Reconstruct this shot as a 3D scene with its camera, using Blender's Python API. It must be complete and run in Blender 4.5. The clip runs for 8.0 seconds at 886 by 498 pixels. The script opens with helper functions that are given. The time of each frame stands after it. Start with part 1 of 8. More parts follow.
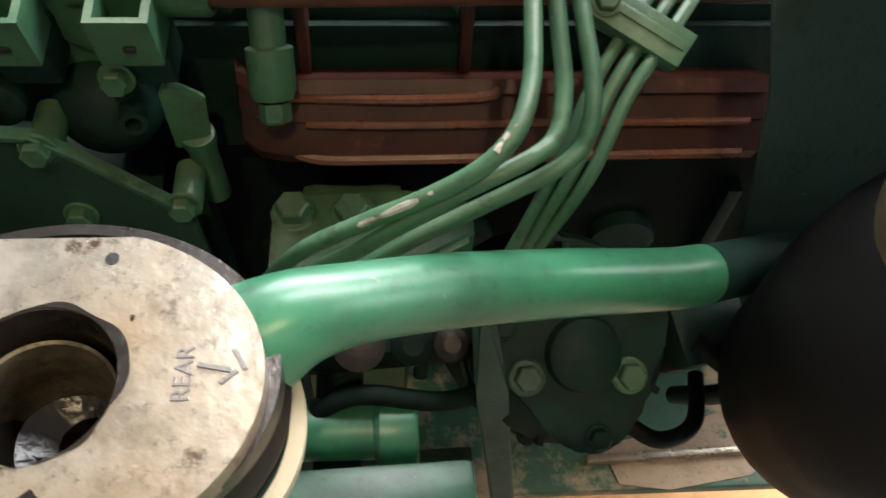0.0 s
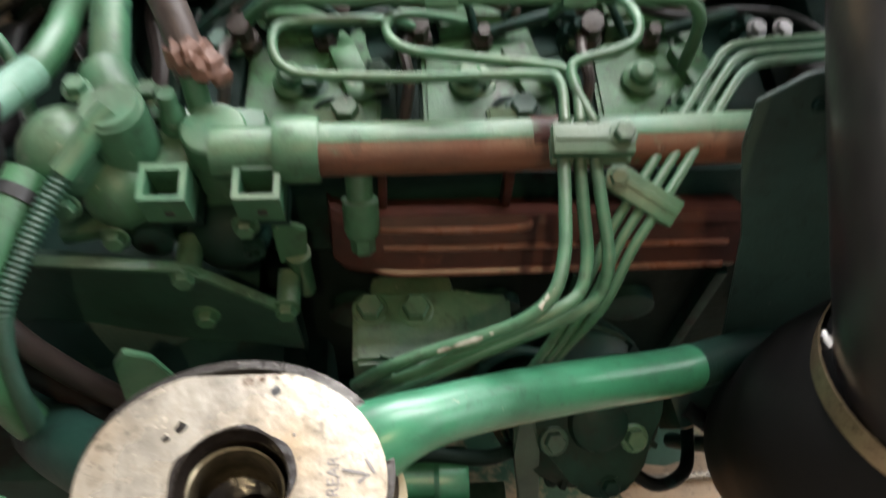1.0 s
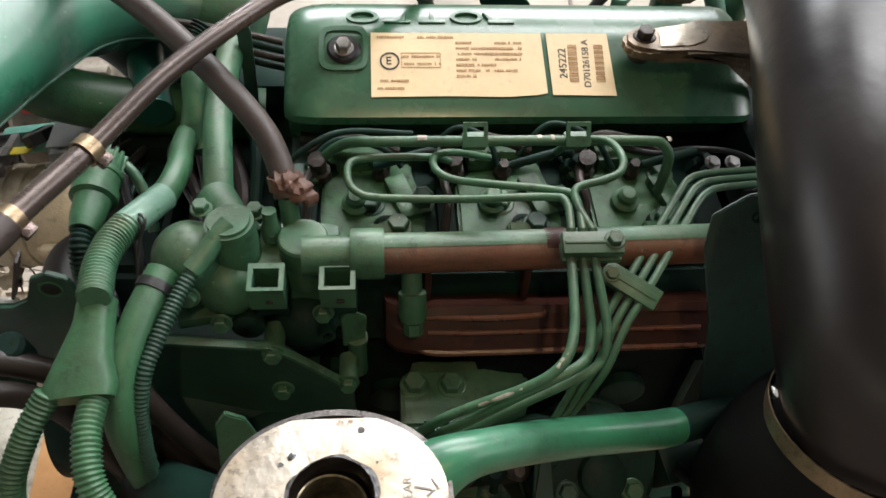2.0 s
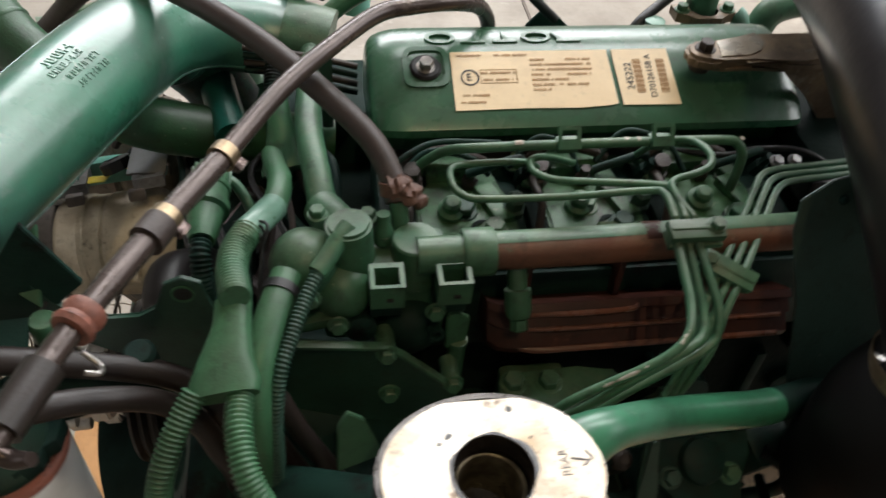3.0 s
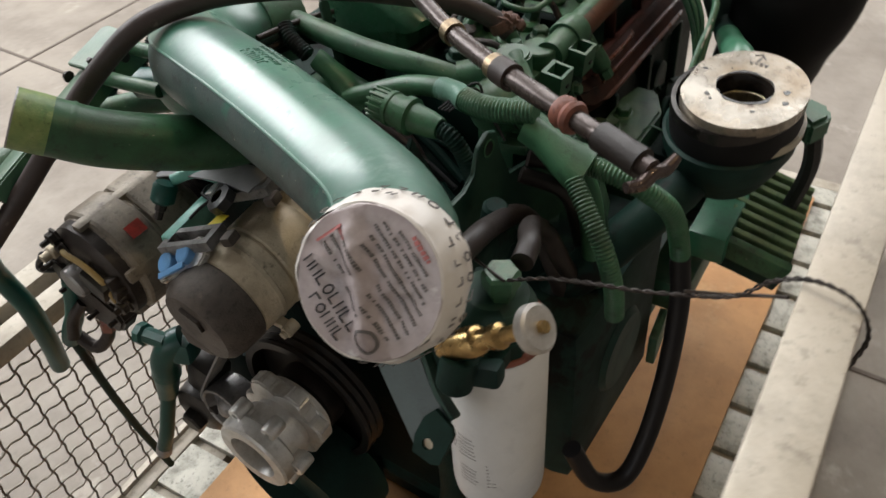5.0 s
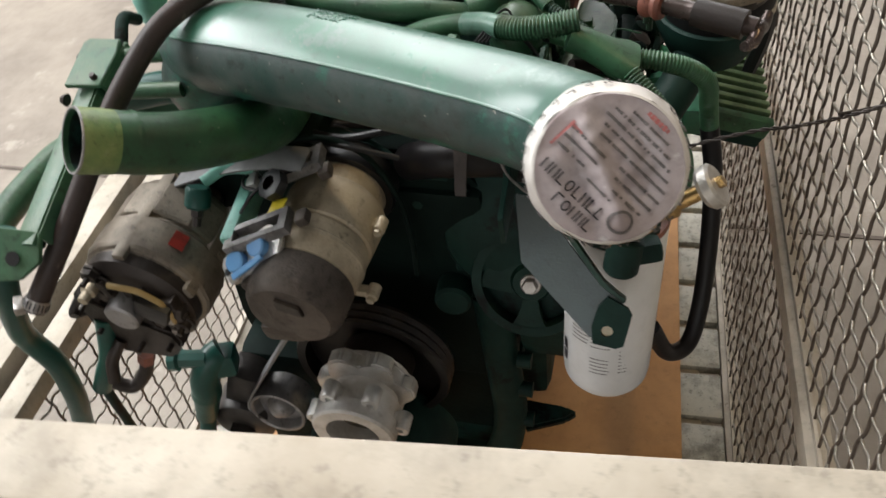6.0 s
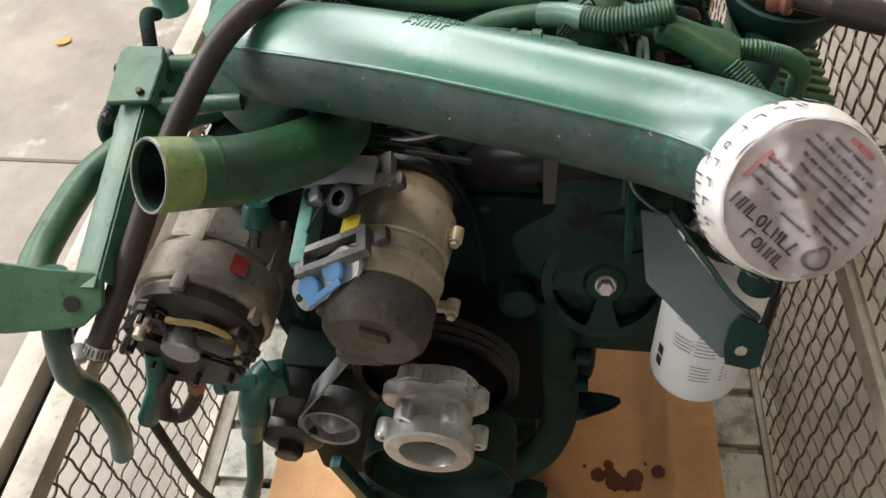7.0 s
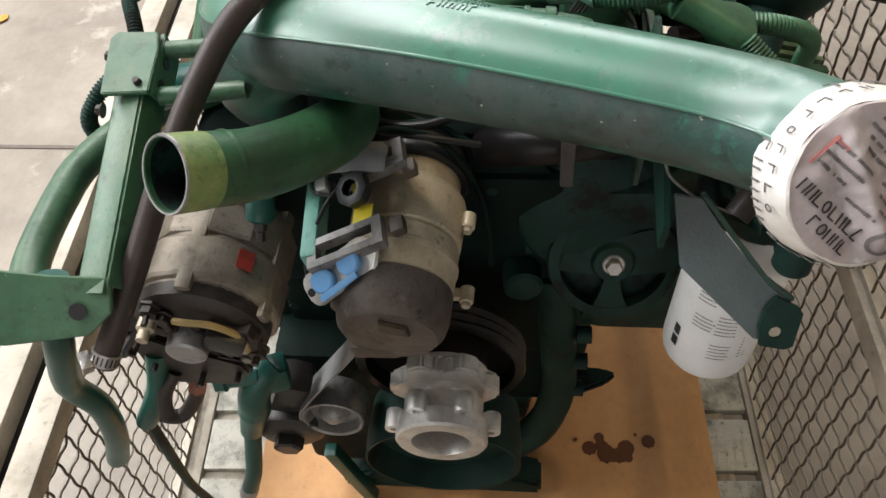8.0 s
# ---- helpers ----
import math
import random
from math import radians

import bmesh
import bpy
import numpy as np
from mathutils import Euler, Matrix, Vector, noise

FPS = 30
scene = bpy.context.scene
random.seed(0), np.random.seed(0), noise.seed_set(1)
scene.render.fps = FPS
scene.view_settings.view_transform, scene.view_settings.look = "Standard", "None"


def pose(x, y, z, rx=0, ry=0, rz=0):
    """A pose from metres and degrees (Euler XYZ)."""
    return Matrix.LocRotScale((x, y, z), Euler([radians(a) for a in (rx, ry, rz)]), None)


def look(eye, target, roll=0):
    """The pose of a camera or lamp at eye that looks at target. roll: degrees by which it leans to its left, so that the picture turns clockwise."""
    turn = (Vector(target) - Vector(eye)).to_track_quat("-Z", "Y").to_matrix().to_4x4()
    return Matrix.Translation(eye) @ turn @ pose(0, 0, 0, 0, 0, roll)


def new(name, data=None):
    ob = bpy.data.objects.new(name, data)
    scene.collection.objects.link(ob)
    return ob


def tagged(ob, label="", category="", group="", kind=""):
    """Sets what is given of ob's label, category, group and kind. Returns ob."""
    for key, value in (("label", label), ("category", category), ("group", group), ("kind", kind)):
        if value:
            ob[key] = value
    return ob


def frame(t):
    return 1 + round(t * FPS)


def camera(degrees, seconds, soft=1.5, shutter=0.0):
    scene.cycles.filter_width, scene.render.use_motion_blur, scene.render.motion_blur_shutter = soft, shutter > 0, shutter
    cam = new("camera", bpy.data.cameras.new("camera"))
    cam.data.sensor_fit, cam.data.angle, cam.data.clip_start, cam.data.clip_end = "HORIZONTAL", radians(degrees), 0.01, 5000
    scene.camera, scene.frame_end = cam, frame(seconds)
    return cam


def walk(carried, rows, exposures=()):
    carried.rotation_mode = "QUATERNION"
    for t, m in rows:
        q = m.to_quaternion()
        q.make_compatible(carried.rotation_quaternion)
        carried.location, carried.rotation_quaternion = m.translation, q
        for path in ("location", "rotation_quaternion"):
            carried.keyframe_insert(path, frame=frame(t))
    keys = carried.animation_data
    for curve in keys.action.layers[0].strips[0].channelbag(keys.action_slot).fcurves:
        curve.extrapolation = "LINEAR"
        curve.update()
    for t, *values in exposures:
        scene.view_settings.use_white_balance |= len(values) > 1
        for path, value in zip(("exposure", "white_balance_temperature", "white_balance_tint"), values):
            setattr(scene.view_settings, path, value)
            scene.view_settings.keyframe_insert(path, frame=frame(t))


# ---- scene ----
cam = camera(57.0, 8.0, shutter=0.4)
PATH = [
    (0, (0.117, -0.144, 1.344), (0.237, 0.932, -0.338), 4.4),
    (0.5, (0.095, -0.129, 1.342), (0.205, 0.885, -0.379), 4.0),
    (0.6, (0.094, -0.127, 1.361), (0.208, 0.84, -0.386), 4.5),
    (0.8, (0.087, -0.13, 1.423), (0.227, 0.835, -0.323), 6.1),
    (1, (0.08, -0.145, 1.496), (0.19, 0.895, -0.209), 4.0),
    (1.2, (0.073, -0.169, 1.546), (0.164, 0.936, -0.118), 3.3),
    (2.3, (0.004, -0.293, 1.611), (0.165, 1.044, 0.132), 3.9),
    (2.5, (-0.02, -0.312, 1.616), (0.138, 1.047, 0.158), 3.3),
    (3, (-0.108, -0.304, 1.584), (0.164, 1.085, 0.171), 5.0),
    (3.5, (-0.265, -0.246, 1.558), (0.101, 1.061, 0.089), -1.8),
    (4, (-0.459, -0.255, 1.545), (0.292, 0.944, 0.132), -0.1),
    (4.5, (-0.683, -0.28, 1.576), (0.328, 0.797, 0.228), -4.3),
    (4.7, (-0.727, -0.255, 1.563), (0.366, 0.751, 0.225), -4.6),
    (5.8, (-0.889, -0.011, 1.548), (0.394, 0.531, 0.112), -8.3),
    (6, (-0.933, 0.04, 1.559), (0.396, 0.499, 0.136), -8.4),
    (6.5, (-0.943, 0.126, 1.57), (0.416, 0.477, 0.145), -7.6),
    (7, (-0.874, 0.203, 1.572), (0.394, 0.511, 0.056), -7.4),
    (7.5, (-0.85, 0.247, 1.569), (0.368, 0.453, -0.005), -5.8),
    (8, (-0.852, 0.275, 1.57), (0.371, 0.448, -0.003), -5.1),
]
WAY = [(t, look(eye, target, roll)) for t, eye, target, roll in PATH]
walk(cam, WAY, exposures=[(0.0, 0.92), (0.6, 0.94), (1.1, 0.87), (2.3, 0.02), (3.0, -0.21), (3.5, -0.38), (4.0, -0.40), (4.5, -0.40), (6.2, -0.05), (7.0, 0.05), (8.0, 0.09)])

# ---- world and light ----
world = bpy.data.worlds.new("daylight")
scene.world = world
world.use_nodes = True
sky = world.node_tree.nodes.new("ShaderNodeTexSky")
sky.sky_type, sky.sun_disc = "NISHITA", False
sky.sun_elevation, sky.sun_rotation = radians(48), radians(300)
background = world.node_tree.nodes["Background"]
background.inputs["Strength"].default_value = 0.12
world.node_tree.links.new(sky.outputs["Color"], background.inputs["Color"])


def area_light(name, place, target, width, height, watts, colour):
    data = bpy.data.lights.new(name, "AREA")
    data.shape, data.size, data.size_y, data.energy, data.color = "RECTANGLE", width, height, watts, colour
    ob = new(name, data)
    ob.matrix_world = look(place, target)
    return ob


# daylight through unseen high windows and roof light; doorway glow added as front fill
area_light("north_window_glow", (0.5, 7.25, 5.05), (0, 0.3, 1.1), 7.0, 1.8, 760, (0.975, 0.985, 0.985))
area_light("east_window_glow", (7.25, 1.0, 4.6), (0, 0.3, 1.1), 6.0, 2.8, 330, (0.98, 0.975, 0.965))
area_light("skylight_glow", (3.0, 2.9, 6.30), (3.0, 2.9, 0), 7.0, 1.6, 560, (0.98, 0.975, 0.975))
area_light("doorway_fill_glow", (-6.8, 0.6, 1.9), (0, 0.6, 1.2), 4.4, 3.4, 68, (1.0, 0.96, 0.93))
# added warm lamp, unseen; guessed from the crate mesh's shadow on the plywood
area_light("unseen_warm_lamp", (0.2, -2.3, 5.5), (0, 0.1, 0.8), 0.13, 0.13, 38, (1.0, 0.76, 0.43))


# ---- materials ----
def material(name, colour, rough=0.5, metal=0.0, second=None, scale=40.0, amount=0.5, third=None, third_cut=0.62,
             third_scale=6.0, bump=0.15, bump_scale=400.0, coat=0.0, rough_var=0.15, ior=1.45, grime=0.0, grime_scale=9.0, dust=0.0, chips=0.0):
    """A surface with a fine grain, a second tone in soft patches and a third in sharper stains; grime, settled dust and small pale chips on top."""
    m = bpy.data.materials.new(name)
    m.use_nodes = True
    nt = m.node_tree
    b = nt.nodes["Principled BSDF"]
    link = nt.links.new
    geo = nt.nodes.new("ShaderNodeTexCoord")
    n1 = nt.nodes.new("ShaderNodeTexNoise")
    n1.inputs["Scale"].default_value, n1.inputs["Detail"].default_value, n1.inputs["Roughness"].default_value = scale, 6, 0.65
    link(geo.outputs["Object"], n1.inputs["Vector"])
    ramp = nt.nodes.new("ShaderNodeMapRange")
    ramp.inputs["From Min"].default_value, ramp.inputs["From Max"].default_value = 0.38, 0.68
    ramp.inputs["To Max"].default_value = amount
    link(n1.outputs["Fac"], ramp.inputs["Value"])
    mix = nt.nodes.new("ShaderNodeMix")
    mix.data_type = "RGBA"
    mix.inputs["A"].default_value = (*colour, 1)
    mix.inputs["B"].default_value = (*(second or [c * 0.6 for c in colour]), 1)
    link(ramp.outputs["Result"], mix.inputs["Factor"])
    out = mix.outputs["Result"]
    if third:
        n2 = nt.nodes.new("ShaderNodeTexNoise")
        n2.inputs["Scale"].default_value, n2.inputs["Detail"].default_value, n2.inputs["Roughness"].default_value = third_scale, 8, 0.7
        link(geo.outputs["Object"], n2.inputs["Vector"])
        cut = nt.nodes.new("ShaderNodeMapRange")
        cut.inputs["From Min"].default_value, cut.inputs["From Max"].default_value = third_cut, third_cut + 0.06
        link(n2.outputs["Fac"], cut.inputs["Value"])
        mix2 = nt.nodes.new("ShaderNodeMix")
        mix2.data_type = "RGBA"
        mix2.inputs["B"].default_value = (*third, 1)
        link(cut.outputs["Result"], mix2.inputs["Factor"])
        link(out, mix2.inputs["A"])
        out = mix2.outputs["Result"]

    def noise_mask(size, low, high, detail=8, strength=1.0):
        n = nt.nodes.new("ShaderNodeTexNoise")
        n.inputs["Scale"].default_value, n.inputs["Detail"].default_value, n.inputs["Roughness"].default_value = size, detail, 0.72
        link(geo.outputs["Object"], n.inputs["Vector"])
        r = nt.nodes.new("ShaderNodeMapRange")
        r.inputs["From Min"].default_value, r.inputs["From Max"].default_value, r.inputs["To Max"].default_value = low, high, strength
        link(n.outputs["Fac"], r.inputs["Value"])
        return r.outputs["Result"]

    def times(a, c):
        x = nt.nodes.new("ShaderNodeMath")
        x.operation = "MULTIPLY"
        link(a, x.inputs[0])
        link(c, x.inputs[1])
        return x.outputs[0]

    def over(under, tone, mask):
        x = nt.nodes.new("ShaderNodeMix")
        x.data_type = "RGBA"
        x.inputs["B"].default_value = (*tone, 1)
        link(mask, x.inputs["Factor"])
        link(under, x.inputs["A"])
        return x.outputs["Result"]

    if dust:
        face = nt.nodes.new("ShaderNodeSeparateXYZ")
        link(nt.nodes.new("ShaderNodeNewGeometry").outputs["Normal"], face.inputs[0])
        lie = nt.nodes.new("ShaderNodeMapRange")
        lie.inputs["From Min"].default_value, lie.inputs["From Max"].default_value = 0.45, 0.95
        link(face.outputs["Z"], lie.inputs["Value"])
        out = over(out, (0.27, 0.25, 0.17), times(lie.outputs["Result"], noise_mask(16, 0.36, 0.66, 6, dust)))
    if grime:
        out = over(out, (0.020, 0.016, 0.012), noise_mask(grime_scale, 0.47, 0.63, 10, grime))
        out = over(out, (0.012, 0.010, 0.008), noise_mask(grime_scale * 7, 0.56, 0.66, 5, grime))
    if chips:
        out = over(out, (0.46, 0.43, 0.36), noise_mask(95, 0.69, 0.72, 3, chips))
    link(out, b.inputs["Base Color"])
    rr = nt.nodes.new("ShaderNodeMapRange")
    rr.inputs["To Min"].default_value, rr.inputs["To Max"].default_value = max(rough - rough_var, 0.05), min(rough + rough_var, 1)
    link(n1.outputs["Fac"], rr.inputs["Value"])
    link(rr.outputs["Result"], b.inputs["Roughness"])
    b.inputs["Metallic"].default_value = metal
    b.inputs["Coat Weight"].default_value, b.inputs["Coat Roughness"].default_value = coat, 0.35
    b.inputs["IOR"].default_value = ior
    if bump:
        n3 = nt.nodes.new("ShaderNodeTexNoise")
        n3.inputs["Scale"].default_value, n3.inputs["Detail"].default_value = bump_scale, 4
        link(geo.outputs["Object"], n3.inputs["Vector"])
        bp = nt.nodes.new("ShaderNodeBump")
        bp.inputs["Strength"].default_value, bp.inputs["Distance"].default_value = bump, 0.002
        link(n3.outputs["Fac"], bp.inputs["Height"])
        link(bp.outputs["Normal"], b.inputs["Normal"])
    return m


GREEN = material("engine_green_paint", (0.046, 0.135, 0.072), 0.40, second=(0.028, 0.085, 0.048), scale=30, third=(0.014, 0.05, 0.03), third_cut=0.62, third_scale=14, grime=0.42, dust=0.30, chips=0.25)
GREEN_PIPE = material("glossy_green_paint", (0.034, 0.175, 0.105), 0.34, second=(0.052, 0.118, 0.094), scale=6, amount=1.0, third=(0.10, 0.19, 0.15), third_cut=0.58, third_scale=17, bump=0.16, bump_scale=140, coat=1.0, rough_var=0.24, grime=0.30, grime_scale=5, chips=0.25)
GREEN_MOTTLED = material("mottled_grey_green_paint", (0.026, 0.062, 0.052), 0.46, second=(0.085, 0.098, 0.092), scale=14, amount=1.0, third=(0.03, 0.14, 0.095), third_cut=0.53, third_scale=9, grime=0.55, grime_scale=10, chips=0.9)
# oily engine green, darkened further in place of shade on deep parts
GREEN_DARK = material("shaded_oily_green_paint", (0.010, 0.034, 0.026), 0.55, second=(0.006, 0.016, 0.013), scale=18, amount=0.8, third=(0.006, 0.007, 0.006), third_cut=0.55, third_scale=10, bump=0.2, ior=1.25)
SAGE = material("dusty_sage_paint", (0.052, 0.140, 0.062), 0.42, second=(0.028, 0.080, 0.037), scale=28, amount=0.8, third=(0.12, 0.17, 0.09), third_cut=0.62, third_scale=16, grime=0.72, grime_scale=16, chips=0.2)
TAN_PRIMER = material("bare_tan_primer", (0.31, 0.22, 0.14), 0.55, second=(0.20, 0.135, 0.085), scale=20, third=(0.06, 0.10, 0.06), third_cut=0.62, third_scale=25, grime=0.3, grime_scale=20)
CREAM = material("cream_stained_ring", (0.52, 0.46, 0.33), 0.5, second=(0.40, 0.31, 0.18), scale=20, third=(0.12, 0.08, 0.05), third_cut=0.66, third_scale=30)
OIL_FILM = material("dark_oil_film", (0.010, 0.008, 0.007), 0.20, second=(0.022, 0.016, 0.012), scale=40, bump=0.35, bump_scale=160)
ALT_ALU = material("dull_alternator_aluminium", (0.29, 0.25, 0.20), 0.5, metal=0.35, second=(0.14, 0.11, 0.085), scale=9, amount=0.8, third=(0.08, 0.065, 0.055), third_cut=0.60, third_scale=10, bump=0.3, grime=0.42, grime_scale=13)
TEAL_DARK = material("dark_teal_paint", (0.009, 0.075, 0.058), 0.34, second=(0.006, 0.042, 0.033), scale=25, grime=0.25)
# oily coat, coloured nearly black so that it carries the shade of recesses
OILY_SHADED = material("shaded_oily_casting", (0.007, 0.015, 0.012), 0.55, second=(0.004, 0.008, 0.007), scale=14, amount=0.9, third=(0.010, 0.020, 0.016), third_cut=0.60, third_scale=9, bump=0.3, bump_scale=120, ior=1.14)
# engine green with shade mixed into its colour, for less lit parts
GREEN_SHADE = material("shaded_green_paint", (0.020, 0.064, 0.042), 0.5, second=(0.012, 0.036, 0.025), scale=20, amount=0.8, grime=0.35, chips=0.1)
GREEN_LIME = material("oversprayed_green_paint", (0.23, 0.29, 0.10), 0.45, second=(0.07, 0.17, 0.055), scale=22, amount=1.0, third=(0.24, 0.30, 0.12), third_cut=0.60, third_scale=30, grime=0.35, grime_scale=20, chips=0.4)
GREEN_MID = material("green_hose_paint", (0.045, 0.140, 0.066), 0.40, second=(0.026, 0.082, 0.043), scale=25, third=(0.015, 0.05, 0.03), third_cut=0.66, third_scale=16, grime=0.38, dust=0.10, chips=0.2)
RUST = material("rust_primer", (0.155, 0.058, 0.032), 0.5, second=(0.085, 0.030, 0.018), scale=14, amount=0.8, third=(0.075, 0.10, 0.06), third_cut=0.62, third_scale=13, grime=0.4, dust=0.35, chips=0.2)
RUST_DARK = material("dark_red_primer", (0.060, 0.018, 0.012), 0.44, ior=1.32, second=(0.020, 0.008, 0.007), scale=16, amount=0.9, third=(0.11, 0.042, 0.024), third_cut=0.60, third_scale=12, grime=0.45, bump=0.25, bump_scale=90)
# lighter red that paints highlights along the casting's ribs
RUST_EDGE = material("highlit_red_edge", (0.17, 0.064, 0.038), 0.3, second=(0.07, 0.026, 0.018), scale=30, grime=0.4)
RUBBER = material("black_rubber", (0.009, 0.008, 0.009), 0.40, second=(0.018, 0.015, 0.014), scale=12, bump=0.15, ior=1.32, grime=0.3)
ELBOW_BLACK = material("dull_black_rubber", (0.006, 0.006, 0.006), 0.55, second=(0.010, 0.009, 0.009), scale=10, ior=1.25, bump=0.2, bump_scale=50)
AIR_BLACK = material("satin_black_plastic", (0.011, 0.009, 0.010), 0.34, ior=1.50, second=(0.020, 0.015, 0.016), scale=9, amount=0.7, bump=0.3, bump_scale=38, grime=0.2, rough_var=0.12)
TUBE_BROWN = material("smooth_brown_coated_tube", (0.075, 0.054, 0.047), 0.28, metal=0.35, second=(0.040, 0.028, 0.025), scale=12, amount=0.7, third=(0.16, 0.12, 0.10), third_cut=0.66, third_scale=16, grime=0.25, grime_scale=14, rough_var=0.14, bump=0.1)
RUBBER_BROWN = material("brown_rubber_hose", (0.046, 0.031, 0.027), 0.5, second=(0.03, 0.022, 0.02), scale=35, third=(0.12, 0.095, 0.08), third_cut=0.62, third_scale=20, grime=0.45, chips=0.2)
RUBBER_DARK = material("dark_brown_rubber_hose", (0.022, 0.015, 0.013), 0.45, second=(0.013, 0.010, 0.009), scale=30, third=(0.05, 0.036, 0.03), third_cut=0.66, third_scale=18, grime=0.5)
CHIP = material("bare_chipped_steel", (0.50, 0.47, 0.41), 0.45, metal=0.2, second=(0.20, 0.17, 0.13), scale=110, amount=1.0)
STEEL_TUBE = material("worn_steel_tube", (0.13, 0.098, 0.09), 0.27, metal=0.75, second=(0.055, 0.038, 0.033), scale=22, amount=0.85, third=(0.24, 0.15, 0.09), third_cut=0.63, third_scale=20, grime=0.35, rough_var=0.2)
CAST_ALU = material("weathered_cast_aluminium", (0.62, 0.54, 0.40), 0.46, metal=0.3, second=(0.36, 0.29, 0.20), scale=10, amount=0.8, third=(0.07, 0.055, 0.045), third_cut=0.64, third_scale=9, bump=0.3, grime=0.28, grime_scale=14)
ALU_GREY = material("grey_cast_aluminium", (0.34, 0.33, 0.33), 0.42, metal=0.5, second=(0.20, 0.19, 0.18), scale=20, third=(0.08, 0.07, 0.06), third_cut=0.66, third_scale=11, bump=0.2, grime=0.45, grime_scale=14)
ALU_BRIGHT = material("bright_machined_aluminium", (0.78, 0.77, 0.75), 0.38, metal=0.75, second=(0.46, 0.42, 0.36), scale=18, amount=0.7, third=(0.30, 0.25, 0.18), third_cut=0.64, third_scale=15, grime=0.15, bump=0.25)
DIRTY_IRON = material("oily_brown_iron", (0.040, 0.031, 0.027), 0.45, metal=0.3, second=(0.016, 0.012, 0.010), scale=25, third=(0.12, 0.075, 0.055), third_cut=0.64, third_scale=25, bump=0.3, grime=0.6)
BLACK = material("black_plastic", (0.012, 0.012, 0.013), 0.4, second=(0.025, 0.025, 0.026), scale=40)
STEEL = material("plain_steel", (0.42, 0.40, 0.38), 0.35, metal=0.9, second=(0.25, 0.22, 0.2), scale=60, grime=0.3, grime_scale=20)
BRASS = material("brass", (0.62, 0.42, 0.18), 0.28, metal=1.0, second=(0.4, 0.25, 0.1), scale=50, grime=0.3, grime_scale=30)
MOUNT_PLATE = material("stained_bare_aluminium_plate", (0.39, 0.355, 0.30), 0.30, metal=0.6, second=(0.235, 0.168, 0.10), scale=11, amount=1.0, third=(0.085, 0.055, 0.035), third_cut=0.585, third_scale=30, bump=0.22, bump_scale=110, rough_var=0.25, grime=0.45, grime_scale=24, chips=0.35)
BORE = material("dark_bored_steel", (0.19, 0.155, 0.105), 0.25, metal=0.9, second=(0.07, 0.055, 0.04), scale=22, amount=0.9, grime=0.5, grime_scale=30)
CRATE_STEEL = material("dirty_galvanised_steel", (0.54, 0.485, 0.40), 0.52, metal=0.1, second=(0.38, 0.325, 0.25), scale=9, amount=0.9, third=(0.13, 0.10, 0.075), third_cut=0.63, third_scale=16, bump=0.25, bump_scale=150, grime=0.24, grime_scale=11)
WIRE = material("bright_crimped_wire", (0.33, 0.30, 0.255), 0.38, metal=0.6, second=(0.16, 0.13, 0.10), scale=60)
WIRE_DARK = material("dull_straight_wire", (0.13, 0.105, 0.085), 0.42, metal=0.5, second=(0.07, 0.055, 0.045), scale=60)
PLYWOOD = material("tan_plywood", (0.62, 0.33, 0.135), 0.6, second=(0.46, 0.225, 0.085), scale=6, amount=0.8, third=(0.60, 0.34, 0.15), third_cut=0.60, third_scale=4, bump=0.1, grime=0.12)
OIL_STAIN = material("oil_stain", (0.13, 0.045, 0.018), 0.35, second=(0.09, 0.03, 0.012), scale=30)
SLAT = material("galvanised_slat", (0.52, 0.50, 0.43), 0.5, metal=0.3, second=(0.28, 0.26, 0.21), scale=14, third=(0.13, 0.12, 0.10), third_cut=0.66, third_scale=16, grime=0.5, grime_scale=14)
CONCRETE = material("dusty_concrete", (0.33, 0.285, 0.235), 0.55, second=(0.20, 0.168, 0.138), scale=2.6, amount=0.9, third=(0.39, 0.34, 0.285), third_cut=0.58, third_scale=3.4, bump=0.25, bump_scale=60, rough_var=0.25, grime=0.10, grime_scale=5)
CONCRETE_JOINT = material("dark_floor_joint", (0.16, 0.13, 0.11), 0.9)
WALL_PAINT = material("grey_hall_wall", (0.30, 0.29, 0.28), 0.8, second=(0.36, 0.35, 0.34), scale=1.5, bump=0.1)
WHITE = material("white_filter_enamel", (0.74, 0.74, 0.73), 0.35, second=(0.68, 0.68, 0.66), scale=30, bump=0.04, grime=0.06)
WRAP_WHITE = material("white_plastic_wrap", (0.74, 0.71, 0.67), 0.34, second=(0.60, 0.53, 0.47), scale=20, amount=0.7, third=(0.44, 0.30, 0.21), third_cut=0.62, third_scale=14, bump=0.4, bump_scale=90)
WRAP_PINK = material("pinkish_plastic_wrap", (0.50, 0.44, 0.44), 0.30, second=(0.34, 0.27, 0.265), scale=22, amount=0.8, third=(0.62, 0.58, 0.56), third_cut=0.58, third_scale=30, bump=0.6, bump_scale=60, grime=0.12, grime_scale=20)
INK = material("dark_print", (0.03, 0.028, 0.03), 0.5)
INK_GREY = material("grey_print", (0.15, 0.135, 0.13), 0.5)
GREY_PRINT = material("pale_grey_print", (0.33, 0.33, 0.34), 0.4)
INK_RED = material("red_print", (0.46, 0.16, 0.15), 0.5)
INK_BROWN = material("faded_brown_print", (0.42, 0.24, 0.10), 0.5)
PAPER = material("yellowed_paper_label", (0.86, 0.67, 0.41), 0.34, coat=0.6, second=(0.72, 0.50, 0.26), scale=9, third=(0.5, 0.33, 0.15), third_cut=0.70, third_scale=14, bump=0.05, grime=0.10, grime_scale=20)
